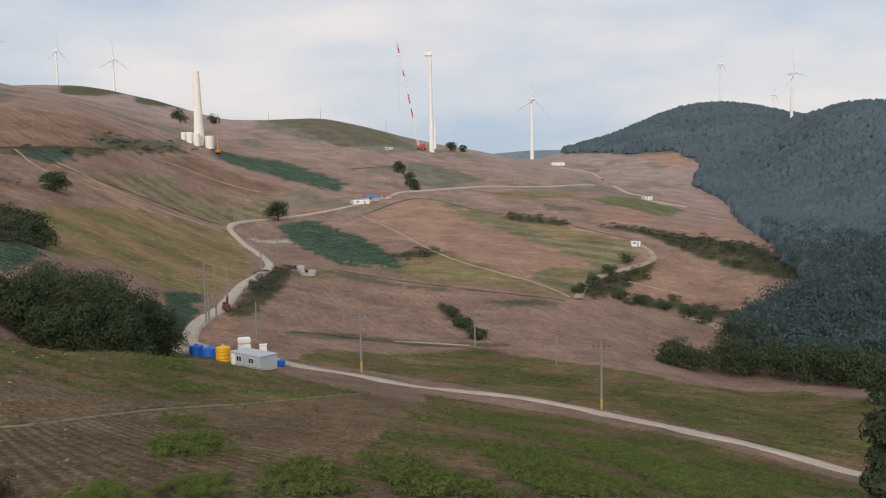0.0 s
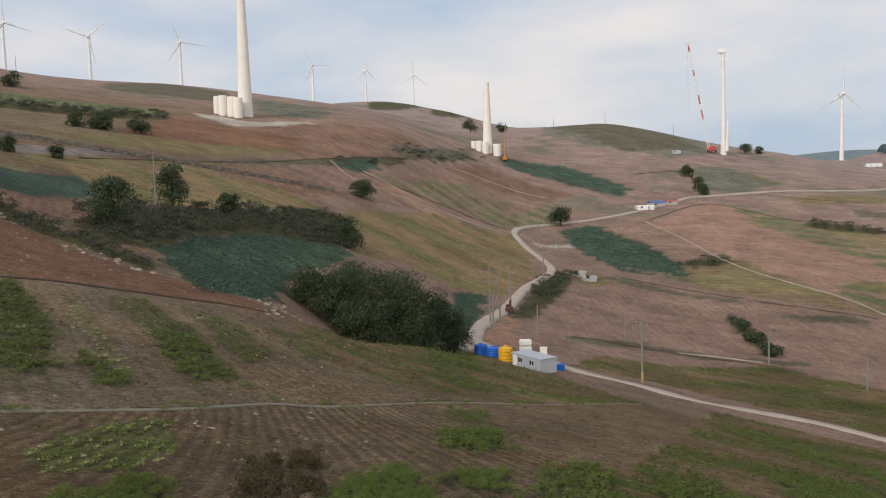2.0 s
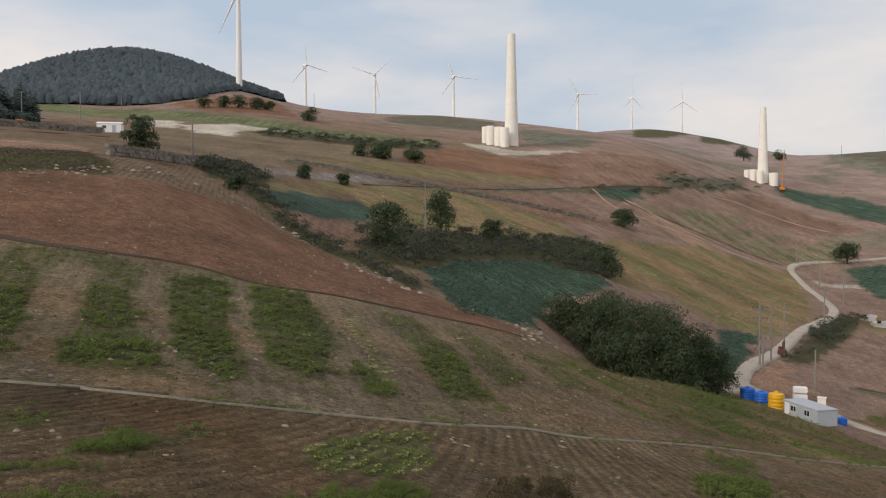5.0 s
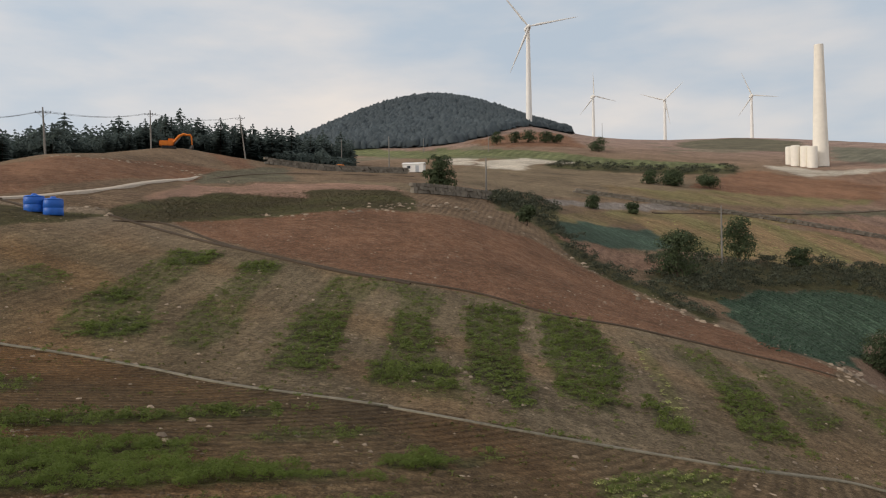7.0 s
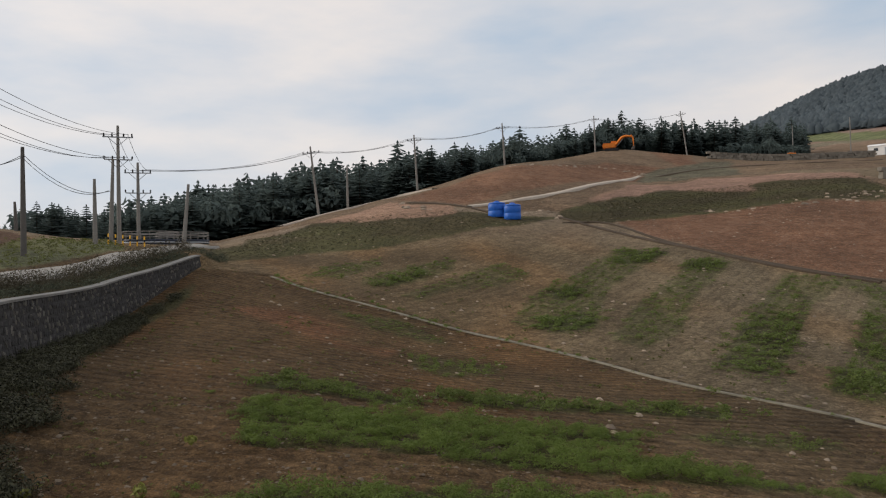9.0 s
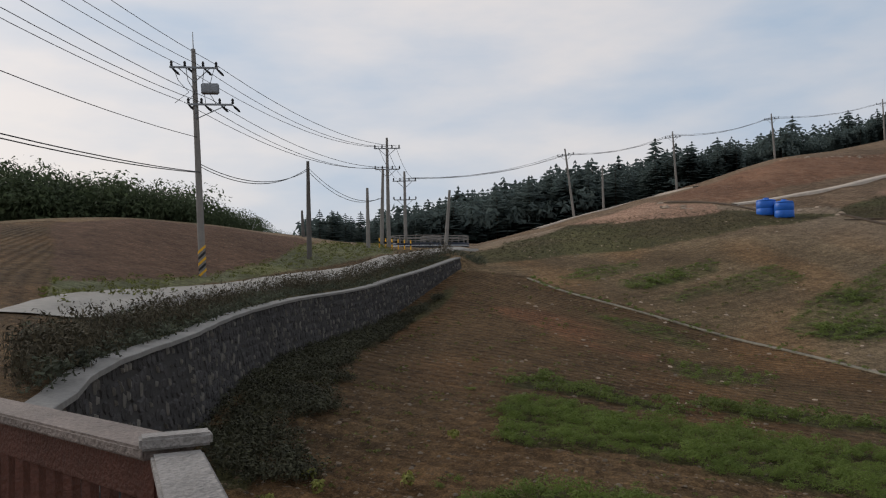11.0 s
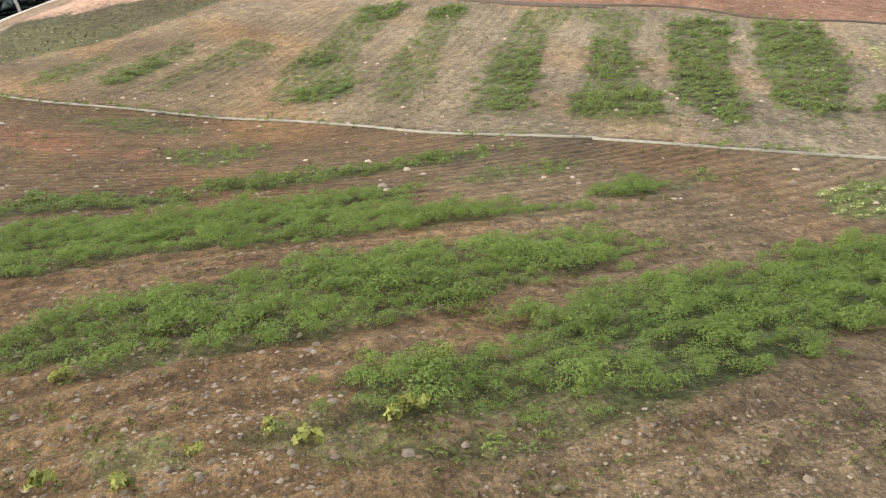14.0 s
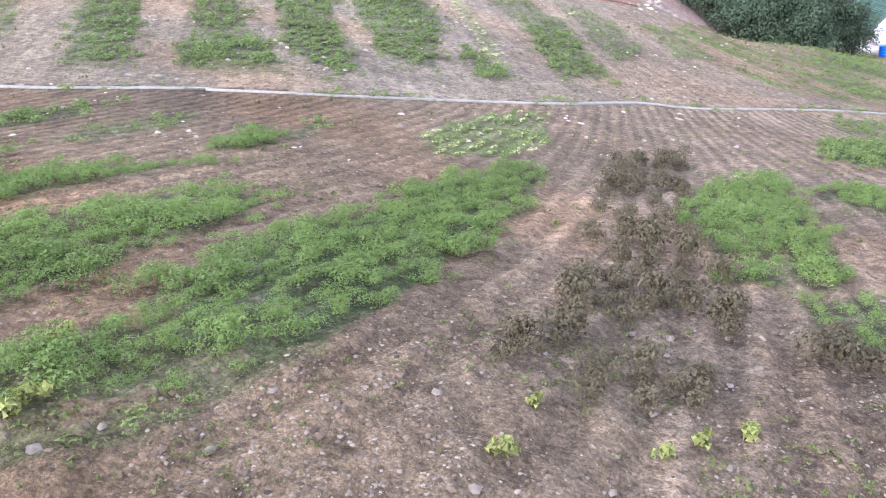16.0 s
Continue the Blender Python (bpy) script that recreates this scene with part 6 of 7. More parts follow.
# ---- the lookout's wooden railing and deck ----
def railing():
    c, left = Vector((-2.03, -1.575, -0.5)), Vector((-2.62, -3.11, -0.5))
    d2 = Vector((0.745, 0.667, 0)).normalized()
    end = c + d2 * 1.35
    t = thing("deck_railing", c.x, c.y, -1.6, 0, "weathered wooden deck railing with red-stained beams", "railing")

    def board(name, a, b, w, h, drop, mat, lab=""):
        d = b - a
        m = (a + b) / 2 - Vector((c.x, c.y, -1.6)) - Vector((0, 0, drop))
        part(name, box(bmesh.new(), m, (d.length, w, h), math.degrees(math.atan2(d.y, d.x)), bevel=0.008), mat, t, lab)
    board("cap_board", c + Vector((0.0, -0.02, 0)), left, 0.18, 0.04, 0.02, WORN_WOOD, "worn reddish-grey cap board")
    board("beam", c + Vector((0, -0.05, 0)), left, 0.05, 0.14, 0.115, RED_WOOD)
    board("lower_beam", c + Vector((0, -0.05, 0)), left, 0.05, 0.1, 0.85, RED_WOOD)
    board("cap_board", c + d2 * 0.05, end, 0.15, 0.035, 0.032, WOOD, "grey weathered cap board")
    board("beam", c + d2 * 0.06, end, 0.05, 0.14, 0.127, RED_WOOD)
    board("lower_beam", c, end, 0.05, 0.1, 0.85, RED_WOOD)
    side = Vector((-d2.y, d2.x, 0)) * 0.105
    board("joint_board", c - side, c + side, 0.085, 0.04, -0.012, WOOD)
    for p in (c, left, end):
        q = p - Vector((c.x, c.y, -1.6))
        part("post", box(bmesh.new(), (q.x, q.y, 0.53), (0.11, 0.11, 1.06), 40 if p is c else 0, bevel=0.01), RED_WOOD, t)
    for a, b in ((c, left), (c, end)):
        n = int((b - a).length / 0.13)
        for i in range(1, n):
            q = a.lerp(b, i / n) - Vector((c.x, c.y, -1.6))
            part("baluster", box(bmesh.new(), (q.x, q.y, 0.57), (0.04, 0.04, 0.74)), RED_WOOD, t)
    deck = thing("deck", 0.36, -0.88, -1.65, 46.9, "weathered wooden deck of the lookout", "deck", kind="structure")
    for i in range(16):
        part("plank", box(bmesh.new(), (0, 1.12 - i * 0.15, 0), (4.2, 0.142, 0.04), bevel=0.004), WOOD, deck)
    for dx in (-1.8, 0, 1.8):
        part("joist", box(bmesh.new(), (dx, -0.4, -0.12), (0.1, 2.4, 0.18)), RED_WOOD, deck)
        part("support", box(bmesh.new(), (dx, -0.9, -2.2), (0.16, 0.16, 4.2)), RED_WOOD, deck)


railing()


# ---- the retaining wall ----
def retaining_wall():
    line_pts = smooth_line([spot(b, r - 0.25) for b, r in WALL_LINE[1:8]], 0.5)
    n = len(line_pts)
    d = np.gradient(line_pts, axis=0)
    d /= np.linalg.norm(d, axis=1)[:, None]
    out = np.stack([d[:, 1], -d[:, 0]], 1)
    if np.dot(out[n // 2], -line_pts[n // 2]) < 0:
        out = -out
    behind = line_pts - out * 0.8
    front = line_pts + out * 0.5
    top = ground(behind[:, 0], behind[:, 1]) + 0.10
    foot = np.minimum(ground(front[:, 0], front[:, 1]), top - 0.1) - 0.25
    k = np.ones(9) / 9
    pad = lambda v: np.convolve(np.pad(v, 4, mode="edge"), k, mode="valid")
    top, foot = pad(top), pad(foot)
    V, F = [], []
    for i in range(n):
        p, o = line_pts[i], out[i]
        V += [(*(p + o * 0.16), foot[i]), (*(p + o * 0.0), top[i] - 0.08), (*(p - o * 0.5), top[i] - 0.08), (*(p - o * 0.5), foot[i])]
    for i in range(n - 1):
        for a, b in ((0, 1), (1, 2), (2, 3)):
            F.append((i * 4 + a, i * 4 + b, i * 4 + 4 + b, i * 4 + 4 + a))
    wall = tagged(new("wall_west", mesh_from("wall_west", V, F, MORTAR)), "dark mortared rubble retaining wall with concrete coping", "stone wall", kind="structure")
    V, F = [], []
    for i in range(n):
        p, o = line_pts[i], out[i]
        w = 0.02 * math.sin(i * 1.7)
        V += [(*(p + o * (0.08 + w)), top[i] - 0.1), (*(p + o * (0.08 + w)), top[i] - 0.01), (*(p + o * (0.06 + w)), top[i]), (*(p - o * 0.42), top[i] + 0.005), (*(p - o * 0.46), top[i] - 0.1)]
    for i in range(n - 1):
        for a in range(4):
            F.append((i * 5 + a, i * 5 + a + 1, i * 5 + 6 + a, i * 5 + 5 + a))
    cop = new("coping", mesh_from("coping", V, F, COPING))
    cop.parent = wall
    tagged(cop, "pale concrete coping")
    rng = np.random.RandomState(11)
    shapes = []
    for s in range(18):
        bm = bmesh.new()
        m = 6 + s % 3
        ang = np.sort(rng.rand(m) * 0.5 + np.arange(m)) / m * 6.283
        ring = [bm.verts.new((0.5 * math.cos(a) * (0.8 + 0.3 * rng.rand()), 0, 0.5 * math.sin(a) * (0.8 + 0.3 * rng.rand()))) for a in ang]
        mid = [bm.verts.new((v.co.x * 0.72, 1.0, v.co.z * 0.72)) for v in ring]
        for i in range(m):
            bm.faces.new((ring[i], ring[(i + 1) % m], mid[(i + 1) % m], mid[i]))
        bm.faces.new(mid)
        me = bpy.data.meshes.new("stone")
        bm.to_mesh(me)
        bm.free()
        me.materials.append(WALL_STONE if s < 14 else PALE_FLECK)
        shapes.append(me)
    far_bm, fleck_bm = bmesh.new(), bmesh.new()
    made = 0
    for i in range(n - 2, 0, -1):
        hgt = top[i] - 0.1 - foot[i]
        rows = max(1, int(hgt / 0.25))
        for rr in range(rows):
            for half in (0.0, 0.5):
                u = (rr + 0.5) / rows
                p = line_pts[i] + (line_pts[i + 1] - line_pts[i]) * (half + 0.25 * (rr % 2) + rng.rand() * 0.15)
                at = (p[0] + out[i][0] * (0.16 * (1 - u) - 0.005), p[1] + out[i][1] * (0.16 * (1 - u) - 0.005), foot[i] + u * hgt + rng.randn() * 0.03)
                turn = math.degrees(math.atan2(out[i][1], out[i][0])) - 90
                m = pose(*at, rng.randn() * 5, rng.randn() * 25, turn) @ Matrix.Diagonal((0.2 + rng.rand() * 0.12, 0.02 + rng.rand() * 0.03, 0.24 + rng.rand() * 0.14, 1))
                kind = shapes[rng.randint(14)]
                if rng.rand() < 0.30:
                    kind = shapes[14 + rng.randint(4)]
                    m = pose(*at, rng.randn() * 4, 14 + rng.randn() * 12, turn) @ Matrix.Diagonal((0.014 + rng.rand() ** 2 * 0.04, 0.06, 0.10 + rng.rand() * 0.26, 1))
                if made < 300:
                    o = new("stone", kind)
                    o.matrix_basis = m
                    o.parent = wall
                    made += 1
                else:
                    heap = fleck_bm if kind in shapes[14:] else far_bm
                    q = len(heap.verts)
                    heap.from_mesh(kind)
                    heap.verts.ensure_lookup_table()
                    for v in heap.verts[q:]:
                        v.co = m @ v.co
    pale = part("pale_stones", fleck_bm, PALE_FLECK, wall)
    tagged(pale, "thin pale stones set upright further along the wall", kind="stuff")
    rest = part("stones", far_bm, WALL_STONE, wall)
    tagged(rest, "dark irregular rubble stones further along the wall", kind="stuff")


retaining_wall()


# ---- trees, woods and crops ----
def leaf_cloud(rng, count, size, lumps, flat=0.8, slim=0.45, tilt=0.5):
    """Loose leaf sprays in the shells of some lumps: vertices and triangles."""
    V = np.zeros((count, 3, 3))
    pick = rng.randint(0, len(lumps), count)
    L = np.array(lumps)[pick]
    u = rng.randn(count, 3)
    u /= np.linalg.norm(u, axis=1)[:, None]
    u[:, 2] = np.where(u[:, 2] < -0.35, -u[:, 2], u[:, 2])
    rad = L[:, 3] * (0.55 + 0.5 * rng.rand(count) ** 0.5)
    c = L[:, :3] + u * rad[:, None] * np.array([1, 1, flat])
    a = rng.randn(count, 3)
    a = a / np.linalg.norm(a, axis=1)[:, None]
    nrm = u + rng.randn(count, 3) * tilt
    b = np.cross(nrm, a)
    b /= np.maximum(np.linalg.norm(b, axis=1), 1e-6)[:, None]
    a = np.cross(b, nrm)
    a /= np.maximum(np.linalg.norm(a, axis=1), 1e-6)[:, None]
    s = size * (0.6 + 0.8 * rng.rand(count))[:, None]
    V[:, 0], V[:, 1], V[:, 2] = c - a * s * 0.5 - b * s * slim, c + a * s, c - a * s * 0.5 + b * s * slim
    return V.reshape(-1, 3), np.arange(count * 3).reshape(-1, 3)


def tree(bearing, r, height, width, leaves, seed, label, mat=None, size=0.32, trunk=True, name="tree", dense=False):
    rng = np.random.RandomState(seed)
    x, y = spot(bearing, r)
    t = thing(name, x, y, gz(x, y) - 0.15, rng.rand() * 360, label, name, "trees")
    lumps = []
    low = 0.42 if trunk and not dense else 0.08
    for i in range(22 if dense else 9):
        a, q = rng.rand() * 6.283, rng.rand() ** 0.6 * width * 0.34
        lumps.append((q * math.cos(a), q * math.sin(a), height * (low + (0.85 - low) * rng.rand()) if trunk else height * (0.15 + 0.55 * rng.rand()), width * ((0.20 if dense else 0.17) + 0.12 * rng.rand())))
    if dense:
        lumps = [(a, b, min(c, height * (0.82 - 0.45 * (math.hypot(a, b) / (width * 0.34)) ** 2)), d) for a, b, c, d in lumps]
    V, F = leaf_cloud(rng, leaves, size, lumps, tilt=0.3)
    V[:, 2] = np.maximum(V[:, 2], 0.1)
    crown = new("crown", raw_mesh("crown", V, F, mat or TREE_LEAF))
    crown.parent = t
    bm = bmesh.new()
    if trunk:
        tube(bm, [(0, 0, 0), (0.05, 0.05, height * 0.2), (-0.05, 0.1, height * 0.38), (0, 0, height * 0.55)], [width * 0.035, width * 0.028, width * 0.02, 0.03], 7)
        part("trunk", bm, BARK, t)
    for lx, ly, lz, lr in sorted(lumps[:9], key=lambda q: q[2])[:4]:
        bm = bmesh.new()
        tube(bm, [(0, 0, height * 0.12 if not trunk else height * 0.25), (lx * 0.5, ly * 0.5, lz * 0.7), (lx * 0.9, ly * 0.9, lz * 0.92)], [width * 0.016, width * 0.011, 0.02], 5)
        part("limb", bm, BARK, t)
    return t


GROVE = "dense dark green broadleaf tree in a grove below the field"
for i, (b, r, h, w, n) in enumerate(((30.4, 114, 5.8, 6.5, 2600), (28.9, 113, 8.2, 8.0, 3600), (27.3, 111, 10.6, 9.0, 5000), (25.5, 109, 13.0, 10.0, 6400), (23.6, 109, 13.2, 10.0, 6400), (22.0, 110, 11.8, 8.5, 5200), (20.6, 111, 9.8, 7.0, 4200), (19.7, 112, 7.9, 5.0, 2600), (26.6, 119, 11.5, 10.5, 4000), (24.2, 119, 12.6, 10.5, 4000), (28.3, 119, 8.5, 8, 2600), (24.6, 104, 8.5, 7.5, 3400), (22.3, 105, 8.0, 7, 3200), (26.8, 105.5, 7.0, 7, 3000))):
    tree(b, r, h, w, int(n * 1.5), 40 + i, GROVE, size=0.20, dense=True)
ROUND = "lone dark round tree between the fields"
for i, (b, r, h, w, n, lab) in enumerate((
        (26.0, 258, 6.5, 8, 1100, ROUND), (11.8, 358, 10, 12, 1500, ROUND), (59.7, 146, 7.4, 6.2, 1500, "dense dark tree beside the white shed"),
        (43.0, 124, 8.5, 8, 1500, "dark tree in the overgrown field border"), (39.0, 160, 8.5, 8, 1300, "dark tree in the overgrown field border"),
        (35.3, 168, 5.0, 5, 700, "small twisted tree above the cabbage field"), (27.1, 172, 6.0, 7, 1000, "dark tree at the field corner"), (27.6, 182, 6.5, 8, 1000, "dark tree at the field corner"),
        (44.8, 268, 4.5, 6, 600, ROUND), (43.1, 272, 5, 8, 800, ROUND), (40.8, 280, 4, 7, 600, ROUND), (48.3, 408, 8, 10, 700, ROUND),
        (55.5, 440, 7, 8, 500, ROUND), (54.2, 442, 7, 8, 500, ROUND), (53.2, 443, 8, 9, 600, ROUND), (52.0, 444, 7, 9, 600, ROUND), (51.2, 446, 6, 8, 500, ROUND),
        (2.4, 490, 10, 9, 700, ROUND), (3.2, 540, 8, 10, 700, ROUND), (2.0, 480, 7, 7, 400, ROUND), (18.1, 770, 14, 16, 700, ROUND), (15.9, 760, 11, 12, 500, ROUND),
        (-0.6, 740, 10, 12, 500, ROUND), (-1.5, 760, 8, 8, 300, ROUND), (43.4, 278, 5, 9, 700, ROUND), (41.0, 290, 4, 7, 500, ROUND), (53.4, 127, 4, 3.5, 500, "small dark tree on the stony bank"),
        (48.7, 186, 3.5, 4, 400, "small reddish bush on the terrace"), (46.0, 192, 3, 4, 400, "small dark bush on the terrace"))):
    tree(b, r, h, w, int(n * 2.2), 80 + i, lab, size=0.20 + r * 0.0006, dense=True)
for i, (b, r, h, w, n) in enumerate(((-16.3, 182, 6.5, 9, 1300), (-17.6, 184, 6, 8, 1200), (-19.4, 190, 10, 10, 1500), (-21, 188, 9, 10, 1500), (-23, 184, 9, 11, 1500), (-25, 180, 9, 11, 1500), (-27, 178, 9, 11, 1500), (-28.7, 176, 9, 11, 1500),
                                     (-22, 205, 11, 12, 1300), (-24.5, 205, 11, 12, 1300), (-27.5, 205, 11, 12, 1300), (-20.2, 215, 9, 10, 1100), (-29, 130, 7, 6, 1400), (-30.6, 45, 6.5, 4.2, 2600))):
    tree(b, r, h, w, int(n * 2.2), 130 + i, "dark broadleaf tree at the wood's edge in the valley", size=0.32, dense=True)
BUSH = "low dark bush in a hedge between brown fields"
for i, (b, r, h, w) in enumerate(((-12.6, 258, 3.5, 7), (-14.0, 262, 3.5, 8), (-15.6, 262, 3, 7), (-17.2, 258, 3.5, 8), (-18.6, 250, 4, 8), (-20.2, 248, 4, 8), (-21.6, 250, 6, 9), (-0.4, 199, 3, 5), (-1.2, 188, 2.5, 5), (-2.2, 176, 2.5, 5), (-9.7, 250, 4, 7), (-10.6, 268, 4, 8), (-11.8, 290, 4, 8), (-13, 315, 4, 8))):
    tree(b, r, h, w, 800, 170 + i, BUSH, size=0.34, trunk=False, name="bush")


def conifer_shape(seed):
    """A spruce of drooping tiers, one unit high: quads."""
    rng = np.random.RandomState(seed)
    V, F = [], []
    tiers = 15
    for i in range(tiers):
        u = i / (tiers - 1)
        z = 0.12 + 0.86 * u
        reach = (0.25 * (1 - u) ** 0.55 + 0.028) * (0.7 + 0.55 * rng.rand())
        n = 8 if u < 0.7 else 5
        for k in range(n):
            a = (k + rng.rand() * 0.8) / n * 6.283
            q = reach * (0.7 + 0.5 * rng.rand())
            c, s = math.cos(a), math.sin(a)
            w = 0.30 * q + 0.008
            b = len(V)
            V += [(0, 0, z + 0.03), (q * 0.6 * c - w * s, q * 0.6 * s + w * c, z - 0.01), (q * c, q * s, z - 0.05 + 0.07 * rng.rand()), (q * 0.6 * c + w * s, q * 0.6 * s - w * c, z - 0.015)]
            F.append((b, b + 1, b + 2, b + 3))
    return np.array(V), np.array(F)


def conifers():
    rng = np.random.RandomState(5)
    kinds = []
    for s in range(5):
        V, F = conifer_shape(s)
        t = thing("conifer", 0, 0, -400, 0, "dark green spruce in a plantation behind the ridge", "conifer", "spruce plantation")
        crown = new("crown", raw_mesh("crown", V, F, NEEDLE))
        crown.parent = t
        bm = bmesh.new()
        tube(bm, [(0, 0, -0.02), (0, 0, 0.5), (0, 0, 0.97)], [0.016, 0.010, 0.002], 6)
        part("trunk", bm, BARK, t)
        kinds.append(t)
    made = 0
    while made < 340:
        b = 66 + rng.rand() * 53
        edge = float(np.interp(b, [66, 72, 80, 90, 100, 110, 119], [300, 235, 208, 160, 142, 120, 112]))
        r = edge + rng.rand() ** 1.3 * 75
        x, y = spot(b, r)
        crest = float(np.interp(b, [66, 70, 77.5, 82, 88.5, 95, 101, 106, 112, 117], [8.9, 9.0, 9.8, 9.3, 8.6, 7.6, 7.0, 6.0, 4.6, 3.4]))
        h = r * math.tan(radians(crest + rng.randn() * 0.42 - 0.25)) - gz(x, y)
        h = min(max(h, 5.0), 21.0)
        m = pose(x, y, gz(x, y), 0, 0, rng.rand() * 360)
        c = copy_thing(kinds[made % 5], m @ Matrix.Diagonal((h * 1.15, h * 1.15, h, 1)))
        made += 1
    b = 66 + rng.rand(1150) * 53
    r = np.interp(b, [66, 72, 80, 90, 100, 110, 119], [302, 238, 211, 163, 145, 123, 115]) + rng.rand(1150) * 60
    x, y = -r * np.sin(np.radians(b)), r * np.cos(np.radians(b))
    z = ground(x, y)
    crest = np.interp(b, [66, 70, 77.5, 82, 88.5, 95, 101, 106, 112, 117], [8.9, 9.0, 9.8, 9.3, 8.6, 7.6, 7.0, 6.0, 4.6, 3.4])
    h = np.clip(r * np.tan(np.radians(crest - 0.55 + rng.randn(1150) * 0.3)) - z, 4.0, 19.0)
    thin = [(V.reshape(-1, 4, 3)[::2].reshape(-1, 3), np.arange(len(V) // 8 * 4 + (4 if len(V) // 4 % 2 else 0)).reshape(-1, 4)) for V, F in (conifer_shape(s) for s in range(11, 16))]
    spread("woodland", thin, np.stack([x, y, z], 1), rng.rand(1150) * 6.283, h * 1.25, NEEDLE, h, "dense dark spruces filling the plantation", "forest")
    for t in kinds:
        for o in (*t.children_recursive, t):
            bpy.data.objects.remove(o)


conifers()


def clump_shapes(seed, leaves, size):
    rng = np.random.RandomState(seed)
    out = []
    for _ in range(5):
        lumps = [(rng.randn() * 0.22, rng.randn() * 0.22, 0.35 + 0.35 * rng.rand(), 0.32 + 0.12 * rng.rand()) for _ in range(4)]
        V, F = leaf_cloud(rng, leaves, size, lumps, tilt=0.3)
        V[:, 2] = np.maximum(V[:, 2], -0.05)
        out.append((V, F))
    return out


def places_in(rng, count, test, b0, b1, r0, r1, power=1.0):
    b = b0 + (b1 - b0) * rng.rand(count)
    r = r0 * (r1 / r0) ** (rng.rand(count) ** power)
    k = test(b, r)
    b, r = b[k], r[k]
    x, y = -r * np.sin(np.radians(b)), r * np.cos(np.radians(b))
    return np.stack([x, y, ground(x, y)], 1), r


def crown_shapes(seed):
    """Far tree crowns: low ragged domes of a few facets."""
    rng = np.random.RandomState(seed)
    out = []
    for _ in range(8):
        V, F = [], []
        for q, h in ((0.56, 0.0), (0.46, 0.5)):
            for k in range(5):
                a = (k + rng.rand() * 0.6) / 5 * 6.283
                w = q * (0.75 + 0.5 * rng.rand())
                V.append((w * math.cos(a), w * math.sin(a), h + rng.randn() * 0.10))
        V.append((rng.randn() * 0.12, rng.randn() * 0.12, 1.0))
        for k in range(5):
            a, b = k, (k + 1) % 5
            F += [(a, b, b + 5), (a, b + 5, a + 5), (5 + k, 5 + (k + 1) % 5, 10)]
        out.append((np.array(V), np.array(F)))
    return out


def woods():
    rng = np.random.RandomState(9)
    shapes = crown_shapes(3)
    p, r = places_in(rng, 30000, forest_right, -32, -7.8, 180, 1700)
    k = r > 270 + 220 * rng.rand(len(r))
    p, r = p[k], r[k]
    spread("woodland", shapes, p, rng.rand(len(p)) * 6.283, 4 + 3.5 * rng.rand(len(p)) + r * 0.0025, HAZED_FOREST, 4.5 + 3 * rng.rand(len(p)) ** 2 + r * 0.002, "dark mixed forest covering the hill, tinted bluish for haze", "forest", smooth=True)
    p, r = places_in(rng, 5200, forest_right, -32, -12, 165, 480)
    k = r < 300 + 200 * rng.rand(len(r))
    p = p[k]
    s = 5 + 3.5 * rng.rand(len(p))
    spread("woodland", clump_shapes(12, 70, 0.085), p, rng.rand(len(p)) * 6.283, s, NEAR_FOREST, s * (0.9 + 0.7 * rng.rand(len(p)) ** 2), "dark green mixed wood on the valley side", "forest")
    p, r = places_in(rng, 12000, forest_dome, 46.5, 75, 460, 950)
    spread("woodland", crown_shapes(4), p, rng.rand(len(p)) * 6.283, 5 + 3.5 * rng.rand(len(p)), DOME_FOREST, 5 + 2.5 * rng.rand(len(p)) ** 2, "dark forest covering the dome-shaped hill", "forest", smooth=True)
    p, r = places_in(rng, 270, lambda b, r: (r > 112) & (r < 150), 120, 140, 112, 150)
    tall = np.interp(np.degrees(np.arctan2(-p[:, 0], p[:, 1])), [120.5, 124, 128, 136], [2.0, 5.6, 9.0, 11.0])
    spread("woodland", clump_shapes(5, 380, 0.036), p, rng.rand(len(p)) * 6.283, tall * (0.8 + 0.3 * rng.rand(len(p))), TREE_LEAF, tall * (0.8 + 0.35 * rng.rand(len(p))), "dark broadleaf wood behind the ploughed mound", "forest")
    p, r = places_in(rng, 420, forest_left, 66, 119, 125, 300)
    spread("undergrowth", clump_shapes(6, 110, 0.12), p, rng.rand(len(p)) * 6.283, 4 + 3 * rng.rand(len(p)), NEEDLE, 4 + 3 * rng.rand(len(p)), "dark undergrowth between the spruces", "undergrowth")


woods()


def scatter_in(poly, step, rng, rows=None):
    q = np.array(poly)
    nx, ny = max(2, int(np.ptp(q[:, 0]) / step)), max(2, int(np.ptp(q[:, 1]) / step))
    gx, gy = np.meshgrid(np.linspace(q[:, 0].min(), q[:, 0].max(), nx), np.linspace(q[:, 1].min(), q[:, 1].max(), ny))
    x, y = gx.ravel() + rng.randn(gx.size) * step * 0.3, gy.ravel() + rng.randn(gx.size) * step * 0.3
    wob = np.clip(np.hypot(x, y) * 0.008, 0.05, 4.0)
    k = inside(x + ripple(x, y, 14, 1) * wob + ripple(x, y, 1.7, 31) * 0.35, y + ripple(x, y, 11, 2) * wob + ripple(x, y, 1.4, 32) * 0.35, poly)
    return x[k], y[k]


